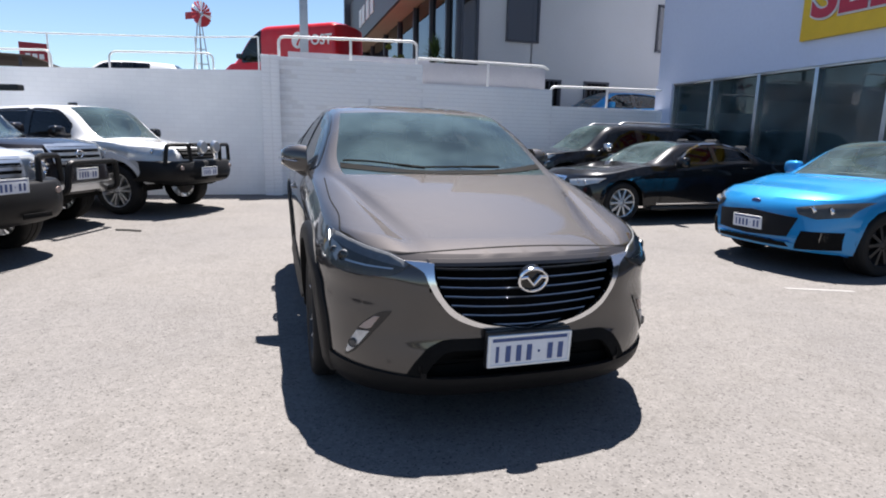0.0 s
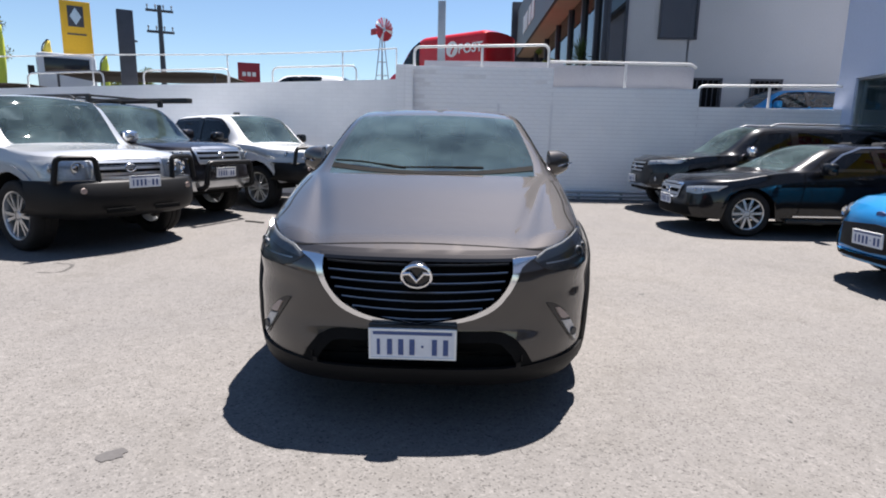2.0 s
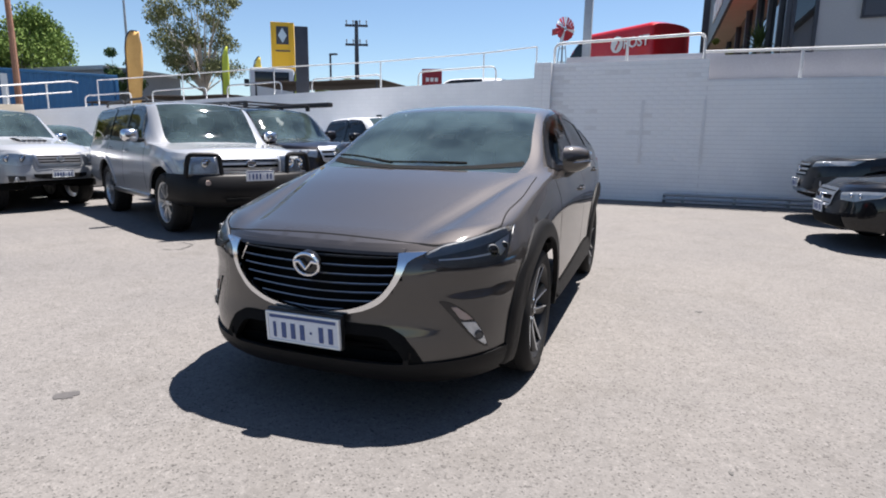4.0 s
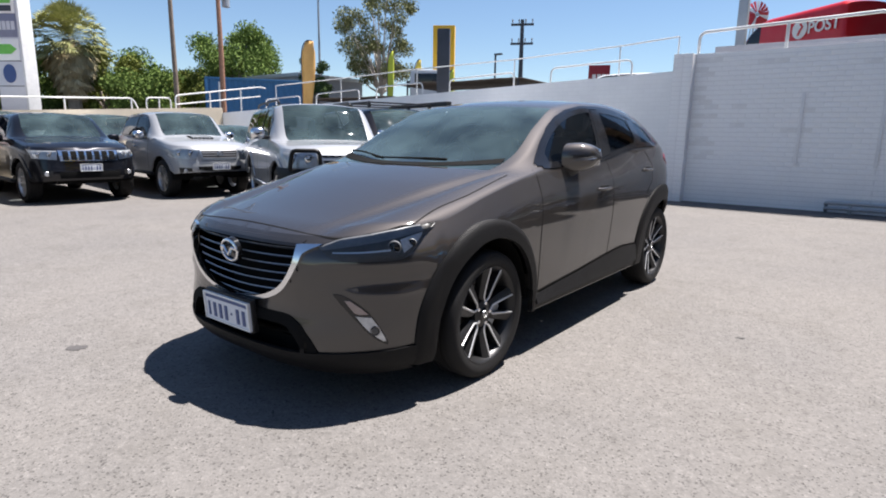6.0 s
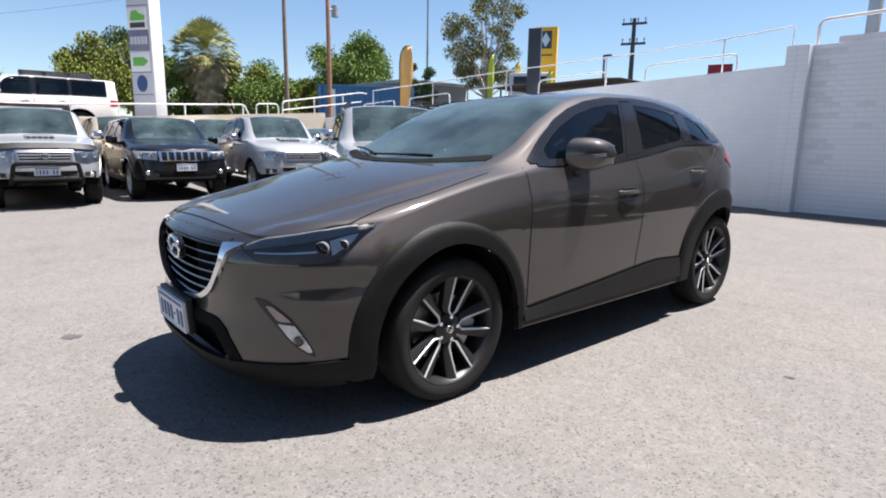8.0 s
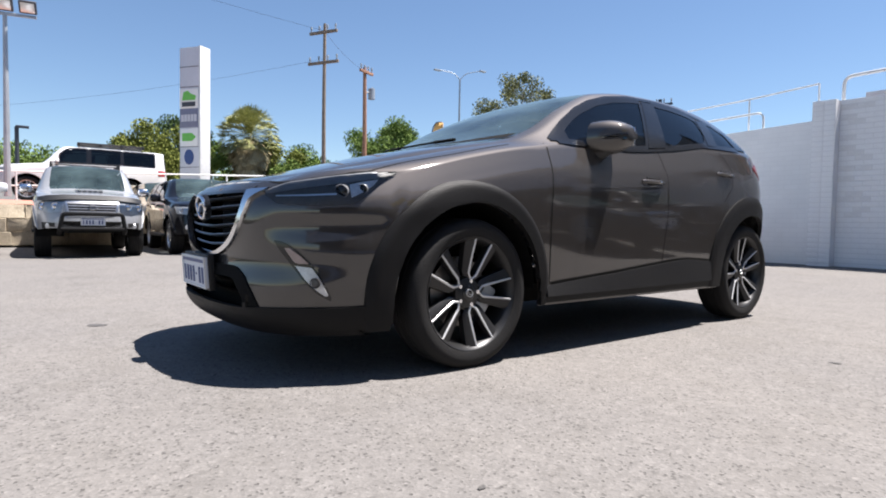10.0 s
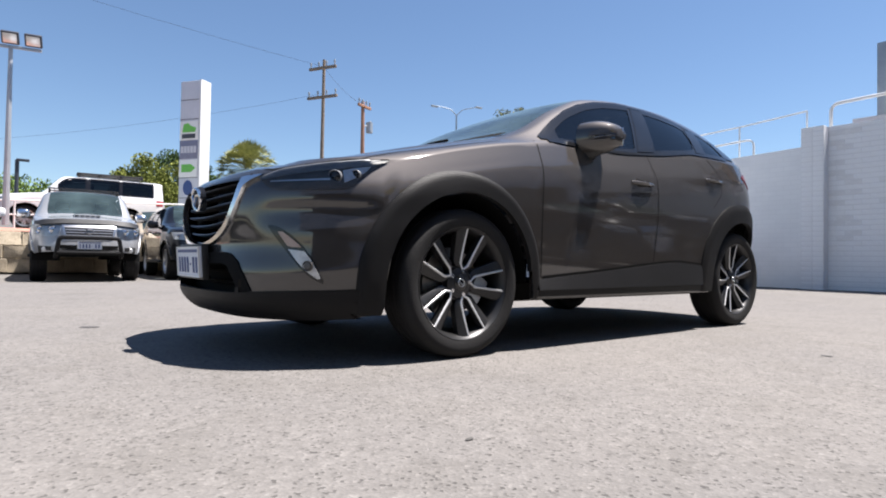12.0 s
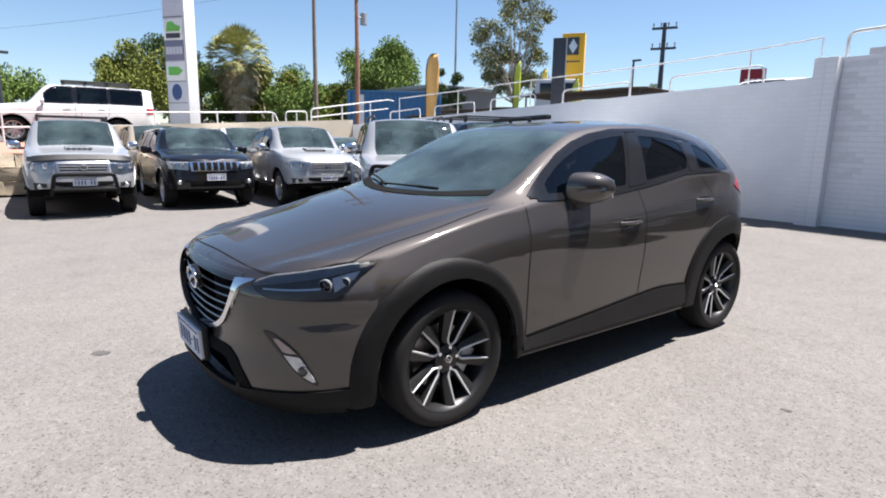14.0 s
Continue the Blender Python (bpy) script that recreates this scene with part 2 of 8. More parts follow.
def tube(bm, pts, r, seg=8, cap=True, closed=False):
    """A round bar along a line of points; r is one radius or one for each point."""
    pts = [Vector(p) for p in pts]
    n = len(pts)
    rs = [r] * n if isinstance(r, (int, float)) else r
    rings, up = [], None
    for i, p in enumerate(pts):
        a = pts[i - 1] if i or closed else p
        b = pts[(i + 1) % n] if i < n - 1 or closed else p
        d = (b - a).normalized()
        if up is None:
            up = d.orthogonal().normalized()
        up = (up - d * up.dot(d)).normalized()
        side = d.cross(up)
        rings.append([bm.verts.new(p + (up * math.cos(2 * math.pi * k / seg) + side * math.sin(2 * math.pi * k / seg)) * rs[i]) for k in range(seg)])
    for i in range(n if closed else n - 1):
        A, B = rings[i], rings[(i + 1) % n]
        for k in range(seg):
            bm.faces.new((A[k], A[(k + 1) % seg], B[(k + 1) % seg], B[k]))
    if cap and not closed:
        bm.faces.new(rings[0][::-1])
        bm.faces.new(rings[-1])
    return bm


def rounded(pts, r, steps=4):
    """A line of points whose corners are rounded."""
    pts = [Vector(p) for p in pts]
    out = [pts[0]]
    for a, p, b in zip(pts, pts[1:], pts[2:]):
        k = min(r, (p - a).length * 0.49, (b - p).length * 0.49)
        s, e = p + (a - p).normalized() * k, p + (b - p).normalized() * k
        for i in range(steps + 1):
            t = i / steps
            out.append(s * (1 - t) ** 2 + p * 2 * t * (1 - t) + e * t * t)
    return out + [pts[-1]]


def lathe(bm, prof, seg=32, m=None, mat=0):
    """Turns a profile of (radius, along) about the local x axis."""
    m = m or Matrix()
    rings = []
    for r, x in prof:
        if r < 1e-5:
            rings.append([bm.verts.new(m @ Vector((x, 0, 0)))])
        else:
            rings.append([bm.verts.new(m @ Vector((x, r * math.cos(2 * math.pi * k / seg), r * math.sin(2 * math.pi * k / seg)))) for k in range(seg)])
    for A, B in zip(rings, rings[1:]):
        for k in range(seg):
            q = [A[k % len(A)], A[(k + 1) % len(A)], B[(k + 1) % len(B)], B[k % len(B)]]
            q = list(dict.fromkeys(q))
            if len(q) > 2:
                bm.faces.new(q).material_index = mat
    return bm


def prism(bm, poly, lo, hi, axis="y", m=None, mat=0):
    """A flat outline given thickness along an axis; the outline is in the two other axes, in order."""
    m = m or Matrix()

    def at(a, b, h):
        return m @ Vector({"x": (h, a, b), "y": (a, h, b), "z": (a, b, h)}[axis])
    A = [bm.verts.new(at(a, b, lo)) for a, b in poly]
    B = [bm.verts.new(at(a, b, hi)) for a, b in poly]
    n = len(poly)
    fs = [bm.faces.new(A[::-1]), bm.faces.new(B)] + [bm.faces.new((A[i], A[(i + 1) % n], B[(i + 1) % n], B[i])) for i in range(n)]
    for f in fs:
        f.material_index = mat
    return bm


def grid_faces(bm, rows, mat=0):
    """Skins a grid of points, rows of equal length."""
    vs = [[bm.verts.new(p) for p in r] for r in rows]
    for A, B in zip(vs, vs[1:]):
        for k in range(len(A) - 1):
            bm.faces.new((A[k], A[k + 1], B[k + 1], B[k])).material_index = mat
    return vs


def fix(bm, dist=0.0008):
    bmesh.ops.remove_doubles(bm, verts=bm.verts, dist=dist)
    bmesh.ops.recalc_face_normals(bm, faces=bm.faces)
    return bm


def curve(*pts):
    """A smooth line through points (x, y) that never overshoots."""
    x, y = (np.array(v, float) for v in zip(*pts))
    d = np.diff(y) / np.diff(x)
    m = np.zeros(len(x))
    m[0], m[-1] = d[0], d[-1]
    s = d[:-1] + d[1:]
    ok = d[:-1] * d[1:] > 0
    m[1:-1] = np.where(ok, 2 * d[:-1] * d[1:] / np.where(ok, s, 1), 0)

    def f(t):
        t = min(max(t, x[0]), x[-1])
        i = min(max(int(np.searchsorted(x, t)) - 1, 0), len(x) - 2)
        h = x[i + 1] - x[i]
        u = (t - x[i]) / h
        return float(y[i] * (1 + 2 * u) * (1 - u) ** 2 + h * m[i] * u * (1 - u) ** 2 + y[i + 1] * u * u * (3 - 2 * u) + h * m[i + 1] * u * u * (u - 1))
    return f


def along(pts, n):
    """n + 1 points evenly spread along a line of 2D or 3D points."""
    p = [np.array(q, float) for q in pts]
    if len(p) == 1:
        return [p[0]] * (n + 1)
    c = [0.0]
    for a, b in zip(p, p[1:]):
        c.append(c[-1] + np.linalg.norm(b - a))
    out = []
    for i in range(n + 1):
        s = c[-1] * i / n
        k = min(max(int(np.searchsorted(c, s)) - 1, 0), len(p) - 2)
        u = (s - c[k]) / max(c[k + 1] - c[k], 1e-9)
        out.append(p[k] * (1 - u) + p[k + 1] * u)
    return out


def soft(pts, n=8):
    """Catmull-Rom line through 2D points."""
    p = [np.array(q, float) for q in pts]
    p = [2 * p[0] - p[1]] + p + [2 * p[-1] - p[-2]]
    out = []
    for a, b, c, d in zip(p, p[1:], p[2:], p[3:]):
        for i in range(n):
            t = i / n
            out.append(0.5 * (2 * b + (c - a) * t + (2 * a - 5 * b + 4 * c - d) * t * t + (3 * b - a - 3 * c + d) * t ** 3))
    return out + [p[-2]]


def inside(poly, a, b):
    hit, j = False, len(poly) - 1
    for i in range(len(poly)):
        (x1, y1), (x2, y2) = poly[i], poly[j]
        if (y1 > b) != (y2 > b) and a < (x2 - x1) * (b - y1) / (y2 - y1) + x1:
            hit = not hit
        j = i
    return hit


# ---- vehicles: a body skin in car coordinates (front axle at the origin, nose towards -y, x to its left side) ----
def arch_low(P, y):
    z = P["sill"](y)
    for yw, R in P["arches"]:
        d = abs(y - yw)
        if d < R:
            z = max(z, P["arch_z"] + math.sqrt(R * R - d * d))
    return z


def skin(P):
    """Half of the body as two grids: the lower hull (round the outline) and the top (bonnet, cabin, tail)."""
    nf, nr, W, ztop, prof = P["nf"], P["nr"], P["W"], P["ztop"], P["prof"]
    ycf, ycr, F, R = P["ycf"], P["ycr"], P["F"], P["R"]
    path = [("f", radians(a)) for a in np.linspace(90, 0, P["n_front"] + 1)[:-1]]
    path += [("s", y) for y in np.arange(ycf, ycr, P["ds"])]
    path += [("r", radians(a)) for a in np.linspace(0, 90, P["n_rear"] + 1)]
    zs = P["z_base"]

    def at(k, a, z):
        def h_of(y):
            return min(max((z - zs) / (ztop(y) - zs), 0.0), 1.0)
        if k == "s":
            return W(a) * prof(h_of(a)), a
        y = ycf if k == "f" else ycr
        for _ in range(3):
            h = h_of(y)
            n = nf if k == "f" else nr
            s, c = abs(math.sin(a)) ** (2 / n), abs(math.cos(a)) ** (2 / n)
            y = ycf - (ycf - F(h)) * s if k == "f" else ycr + (R(h) - ycr) * s
        x = W(ycf if k == "f" else ycr) * prof(h_of(y)) * c
        if k == "f" and "tuck" in P:
            q = 1 - P["tuck"](math.degrees(a)) * (math.exp(-((z - 0.625) / 0.06) ** 2))
            x, y = x * q, ycf - (ycf - y) * q
        return x, y
    lower = []
    for k, a in path:
        _, y = at(k, a, zs + 0.4)
        col = []
        for j in range(P["rows"] + 1):
            v = j / P["rows"]
            for _ in range(2):
                z = arch_low(P, y) * (1 - v) + ztop(y) * v
                x, y = at(k, a, z)
            col.append((x, y, z))
        lower.append(col)
    loop = [c[-1] for c in lower]
    ic = next(i for i, p in enumerate(loop) if p[1] > P["corner_f"])
    ir = next(i for i, p in enumerate(loop) if p[1] > P["corner_r"])
    x4, z4, z5, bf, br = P["x4"], P["z4"], P["z5"], P["bf"], P["br"]
    nA, nB = P["nA"], P["nB"]

    def edge(pts, xs):
        """The outline's (y, z) at the cross positions xs."""
        px = [p[0] for p in pts]
        o = np.argsort(px)
        px = np.array(px)[o]
        return [(float(np.interp(x, px, np.array([p[1] for p in pts])[o])), float(np.interp(x, px, np.array([p[2] for p in pts])[o]))) for x in xs]
    fpts, rpts = loop[:ic + 1], loop[ir:]

    def section(i):
        x3, y3, z3 = loop[i]
        a4, b4, b5 = min(x4(y3), x3 * 0.985), z4(y3) if P.get("free") and y3 < 0.6 else max(z4(y3), z3 + 0.004), z5(y3)
        b5 = max(b5, b4 + 0.002)
        xz = []
        for k in range(nA):
            a = k / nA
            xz.append((x3 + (a4 - x3) * a + P["bulge"] * math.sin(math.pi * a) * min(1, (b4 - z3) / 0.3), z3 + (b4 - z3) * a - (P["ridge"](y3) * math.exp(-((a - 0.86) / 0.1) ** 2) if "ridge" in P else 0.0)))
        for k in range(nB + 1):
            a = k / nB
            xz.append((a4 * (1 - a), b4 + (b5 - b4) * (1 - (1 - a) ** (P["crown"](y3) if callable(P["crown"]) else P["crown"]))))
        for _ in range(P["smooth"]):
            xz = [xz[0]] + [((p[0] + 2 * q[0] + r[0]) / 4, (p[1] + 2 * q[1] + r[1]) / 4) for p, q, r in zip(xz, xz[1:], xz[2:])] + [(0.0, xz[-1][1])]
        return x3, y3, xz
    top = []
    xf, xr = fpts[-1][0], rpts[0][0]
    for i in range(ic, ir + 1):
        x3, y3, xz = section(i)
        ef = edge(fpts, [x / x3 * xf for x, _ in xz])
        er = edge(rpts, [x / x3 * xr for x, _ in xz])
        if i == ic:
            row = [(x / x3 * xf, e[0], e[1]) for (x, _), e in zip(xz, ef)]
        elif i == ir:
            row = [(x / x3 * xr, e[0], e[1]) for (x, _), e in zip(xz, er)]
        else:
            row = [(x, y3 + bf(y3) * (e[0] - fpts[-1][1]) + br(y3) * (g[0] - rpts[0][1]), z) for (x, z), e, g in zip(xz, ef, er)]
        top.append(row)
    return lower, top, [loop[i][1] for i in range(ic, ir + 1)]


def shell(P):
    """The whole skin as faces with a tag: body or screen or back. Cuts away what the window outlines cover."""
    lower, top, ys = skin(P)
    verts, faces, tags = [], [], []
    nA = P["nA"]
    for s in (1, -1):
        for grid, is_top in ((lower, False), (top, True)):
            b = len(verts)
            n = len(grid[0])
            verts += [(s * x, y, z) for r in grid for x, y, z in r]
            for i in range(len(grid) - 1):
                for j in range(n - 1):
                    q = (b + i * n + j, b + i * n + j + 1, b + (i + 1) * n + j + 1, b + (i + 1) * n + j)
                    faces.append(q if s > 0 else q[::-1])
                    t = "body"
                    if is_top and j >= nA + P["post"]:
                        if P["screen"][0] <= ys[i] and ys[i + 1] <= P["screen"][1]:
                            t = "screen"
                        elif P["back"][0] <= ys[i] and ys[i + 1] <= P["back"][1]:
                            t = "back"
                    tags.append(t)
    return verts, faces, tags


def build_skin(P):
    verts, faces, tags = shell(P)
    bvh = BVHTree.FromPolygons(verts, faces)
    sets = {"body": [], "screen": [], "back": []}
    V = np.array(verts)
    cuts = [[tuple(p) for p in along(bot, 8)] + [tuple(p) for p in along(top, 8)][::-1] for bot, top in P.get("windows", [])]
    fcuts = P.get("front_cuts", [])
    for f, t in zip(faces, tags):
        c = V[list(f)].mean(axis=0)
        if t == "body" and abs(c[0]) > P["cut_x"] and any(inside(p, c[1], c[2]) for p in cuts):
            continue
        if t == "body" and c[1] < P.get("cut_y", -9) and any(inside(p, c[0], c[2]) for p in fcuts):
            continue
        sets[t].append(f)
    return verts, sets, bvh


def mesh_from(verts, faces):
    bm = bmesh.new()
    used = sorted({i for f in faces for i in f})
    mp = {i: bm.verts.new(verts[i]) for i in used}
    for f in faces:
        q = list(dict.fromkeys(mp[i] for i in f))
        if len(q) > 2:
            try:
                bm.faces.new(q)
            except ValueError:
                pass
    fix(bm)
    return bm


def project(bvh, p, way, off, far=3.0):
    """Drops a point on the skin along way, and lifts it off by off metres."""
    way = Vector(way).normalized()
    o = Vector(p) - way * far
    hit, nrm, _, _ = bvh.ray_cast(o, way)
    if hit is None:
        hit, nrm, _, _ = bvh.ray_cast(o + Vector((0.0007, 0.0003, 0.0003)), way)
    if hit is None:
        hit, nrm, _, _ = bvh.find_nearest(Vector(p))
    if nrm.dot(way) > 0:
        nrm = -nrm
    return hit + nrm * off


def patch(bvh, bot, top, to3d, way, off=0.004, n=16, m=5, skirt=0.012, sgn=1):
    """A piece between a lower and an upper line, laid on the skin, with a rim down to it."""
    bm = bmesh.new()
    A, B = along(bot, n), along(top, n)
    way = Vector(way)
    rows = []
    for j in range(m + 1):
        v = j / m
        lift_v = off(v) if callable(off) else off
        rows.append([project(bvh, to3d(*(a * (1 - v) + b * v)), way, lift_v) for a, b in zip(A, B)])
    if sgn < 0:
        rows = [[Vector((-p.x, p.y, p.z)) for p in r] for r in rows]
    vs = grid_faces(bm, rows)
    if skirt:
        w = way.normalized()
        if sgn < 0:
            w.x = -w.x
        rim = vs[0] + [r[-1] for r in vs[1:]] + vs[-1][-2::-1] + [r[0] for r in vs[-2:0:-1]]
        low = [bm.verts.new(v.co + w * skirt) for v in rim]
        for i in range(len(rim)):
            k = (i + 1) % len(rim)
            bm.faces.new((rim[i], rim[k], low[k], low[i]))
    return fix(bm)


def side3d(y, z):
    return (1.6, y, z)


def front3d(x, z):
    return (x, -2.0, z)


def strip(bvh, pts, to3d, way, width, off=0.0015, n=30, sgn=1):
    """A thin seam along a line on the skin."""
    p = along(pts, n)
    A, B = [], []
    for i, q in enumerate(p):
        d = p[min(i + 1, n)] - p[max(i - 1, 0)]
        nrm = np.array([-d[1], d[0]]) / max(np.linalg.norm(d), 1e-9) * width / 2
        A.append(q - nrm)
        B.append(q + nrm)
    bm = bmesh.new()
    rows = [[project(bvh, to3d(*q), Vector(way), off) for q in r] for r in (A, B)]
    if sgn < 0:
        rows = [[Vector((-v.x, v.y, v.z)) for v in r] for r in rows]
    grid_faces(bm, rows)
    return fix(bm, 1e-5)


def tyre_mesh(r, w, seg=40, k=0.7):
    h = w / 2
    prof = [(r * (k - 0.04), -h * 0.72), (r * k, -h * 0.9), (r * (k + 0.09), -h), (r * 0.92, -h * 0.97), (r * 0.975, -h * 0.84), (r, -h * 0.6), (r, -h * 0.3), (r * 0.985, -h * 0.28), (r * 0.985, -h * 0.22), (r, -h * 0.2)]
    prof = prof + [(a, -b) for a, b in prof[::-1]]
    return fix(lathe(bmesh.new(), prof, seg), 1e-5)


def rim_mesh(r, w, spokes, twin=False, seg=40, face=0.75):
    """An alloy rim: barrel, lip, hub and tapered spokes; its outer face looks to +x."""
    bm = bmesh.new()
    h = w / 2
    lathe(bm, [(r * 0.62, -h * 0.7), (r * 0.6, 0), (r * 0.63, h * 0.6), (r * 0.655, h * 0.86), (r * 0.69, h * 0.9), (r * 0.7, h * 0.82)], seg)
    lathe(bm, [(0.0, h * face), (r * 0.1, h * face), (r * 0.14, h * (face - 0.1)), (r * 0.2, h * (face - 0.2)), (r * 0.2, h * 0.1)], 20)
    for k in range(spokes):
        for d in ((-0.075, 0.075) if twin else (0.0,)):
            a = 2 * math.pi * k / spokes
            wi, wo = (r * 0.045, r * 0.05) if twin else (r * 0.07, r * 0.1)
            wi, wo = wi * min(1.0, 6.5 / spokes), wo * min(1.0, 5.5 / spokes)
            m = pose(0, 0, 0, math.degrees(a) + 0, 0, 0)
            c0, c1 = d * r * 0.6, d * r * 3.2
            prism(bm, [(c0 - wi, r * 0.14), (c0 + wi, r * 0.14), (c1 + wo, r * 0.66), (c1 - wo, r * 0.66)], h * 0.3, h * (face - 0.02), "x", m)
    return fix(bm, 1e-5)


def add_wheels(root, P, rim_mat, spokes=6, twin=False, xs=None):
    """Four wheels: tyre, rim, brake disc."""
    r, w = P["tyre_r"], P["tyre_w"]
    x = xs or P["track"]
    t_me = r_me = d_me = None
    for yw in (0.0, P["wb"]):
        for s in (1, -1):
            m = pose(s * x, yw, r, 7 + 13 * (s > 0), 0, 0 if s > 0 else 180)
            if t_me is None:
                t = part("wheel", tyre_mesh(r, w), TYRE, root, "black rubber tyre on an alloy rim")
                q = part("rim", rim_mesh(r, w, spokes, twin), rim_mat, t)
                bm = lathe(bmesh.new(), [(0.0, 0.0), (r * 0.46, 0.0), (r * 0.46, -0.025), (0.0, -0.025)], 28, Matrix.Translation((-w * 0.06, 0, 0)))
                d = part("brake_disc", fix(bm, 1e-5), DISC, t)
                t_me, r_me, d_me = t.data, q.data, d.data
            else:
                t, q, d = new("wheel", t_me), new("rim", r_me), new("brake_disc", d_me)
                t.parent = root
                tagged(t, "black rubber tyre on an alloy rim")
                q.parent = d.parent = t
            t.matrix_local = m


def liners(root, P):
    """Dark wheel housings and floor pan."""
    bm = bmesh.new()
    for yw, R in P["arches"]:
        for s in (1, -1):
            R2 = R + 0.012
            prof = [(R2 * math.cos(a), R2 * math.sin(a)) for a in np.linspace(0, math.pi, 17)]
            xo = P["liner_x"] if yw > 1.0 and "liner_x" in P else P["W"](yw) * 0.955
            for (a, b), (c, d) in zip(prof, prof[1:]):
                v = [(xo, a, b), (xo, c, d), (xo - 0.42, c, d), (xo - 0.42, a, b)]
                bm.faces.new([bm.verts.new((s * x, yw + y, P["arch_z"] + z)) for x, y, z in v])
            bm.faces.new([bm.verts.new((s * (xo - 0.42), yw + a, P["arch_z"] + b)) for a, b in prof])
    y0, y1 = P["F"](0.1) + 0.1, P["R"](0.1) - 0.1
    box(bm, (0, (y0 + y1) / 2, P["z_base"] + 0.08), (P["W"](1.0) * 1.1, y1 - y0, 0.1))
    bmesh.ops.remove_doubles(bm, verts=bm.verts, dist=1e-5)
    part("wheel_housing", bm, VOID, root)


def base_params(L=4.6, W=0.92, wb=2.75, fo=0.85, tyre_r=0.37, tyre_w=0.25, sill=0.32, hood=(0.98, 1.1), belt=(1.1, 1.16), roof=1.82,
                cowl=0.35, header=1.05, tail=None, back_drop=0.25, x_roof=0.66, clear=0.05, box_bed=None, nf=2.8, nose=None):
    """Measures of an ordinary car, pick-up, van or off-roader; the rest follows from these."""
    ro = L - wb - fo
    x_roof += 0.045
    ye = wb + ro
    tail = tail if tail is not None else ye - 0.12
    hood_f, hood_c = hood
    arch = tyre_r + clear
    nose = nose or [(0, -fo + 0.1), (0.12, -fo + 0.02), (0.3, -fo), (0.55, -fo + 0.02), (0.85, -fo + 0.05), (1, -fo + 0.12)]
    cf = -fo * 0.42
    P = dict(nf=nf, nr=4.0, n_front=14, n_rear=8, ds=0.05, rows=12, z_base=sill * 0.85, nA=6, nB=8, post=1, bulge=0.012, crown=2.3, smooth=1,
             ycf=-0.02, ycr=ye - 0.35, corner_f=cf, corner_r=ye - 0.2, wb=wb, tyre_r=tyre_r, tyre_w=tyre_w, track=W - tyre_w * 0.5 - 0.03, arch_z=tyre_r, arches=[(0.0, arch), (wb, arch)],
             sill=curve((-fo, sill * 1.1), (-0.3, sill), (wb, sill), (ye, sill * 1.25)),
             W=curve((-0.1, W * 0.975), (0.5, W), (wb, W), (ye - 0.3, W * 0.97)),
             prof=curve((0, 0.955), (0.12, 0.985), (0.5, 1.0), (0.8, 0.985), (1.0, 0.935)),
             F=curve(*nose), R=curve((0, ye - 0.08), (0.2, ye), (0.6, ye - 0.01), (1, ye - 0.06)),
             x4=curve((cf, W * 0.72), (cowl - 0.05, W * 0.74), (cowl + 0.15, W * 0.8), (header, x_roof), (tail - 0.1, x_roof - 0.02), (ye, x_roof - 0.02)),
             bf=curve((cf, 1.0), (cowl, 0.42), (header, 0.3), (header + 0.8, 0.0), (ye, 0.0)), br=curve((-fo, 0.0), (tail - 0.7, 0.0), (ye - 0.2, 1.0)),
             screen=(cowl + 0.03, header - 0.01), back=(99, 100), cut_x=W * 0.5, cowl=cowl, header=header, ye=ye, hw=W, roof=roof)
    if box_bed is None:
        P["ztop"] = curve((-fo, hood_f), (cf, hood_f + 0.03), (cowl, belt[0]), (header + 0.4, belt[0] + 0.02), (wb, belt[1]), (ye, belt[1] - 0.02))
        P["z4"] = curve((cf, hood_f + 0.05), (cowl, hood_c), (header, roof - 0.07), (header + 0.5, roof - 0.05), (tail - 0.3, roof - 0.07), (tail, roof - 0.12), (tail + back_drop, belt[1] + 0.05), (ye + 0.3, belt[1]))
        P["z5"] = curve((cf, hood_f + 0.07), (cowl, hood_c + 0.03), (header, roof - 0.02), (header + 0.6, roof), (tail - 0.2, roof - 0.03), (tail, roof - 0.06), (tail + back_drop, belt[1] + 0.06), (ye + 0.3, belt[1]))
        P["back"] = (tail + 0.02, tail + back_drop)
    else:
        b0 = box_bed
        P["ztop"] = curve((-fo, hood_f), (cf, hood_f + 0.03), (cowl, belt[0]), (b0 - 0.1, belt[1]), (b0 + 0.25, belt[1]), (ye, belt[1]))
        P["z4"] = curve((cf, hood_f + 0.05), (cowl, hood_c), (header, roof - 0.07), (header + 0.4, roof - 0.05), (b0 - 0.28, roof - 0.08), (b0 - 0.12, roof - 0.2), (b0 + 0.06, belt[1] + 0.01), (ye + 0.3, belt[1] + 0.01))
        P["z5"] = curve((cf, hood_f + 0.07), (cowl, hood_c + 0.03), (header, roof - 0.02), (header + 0.4, roof), (b0 - 0.28, roof - 0.03), (b0 - 0.12, roof - 0.12), (b0 + 0.06, belt[1] + 0.02), (ye + 0.3, belt[1] + 0.02))
    return P


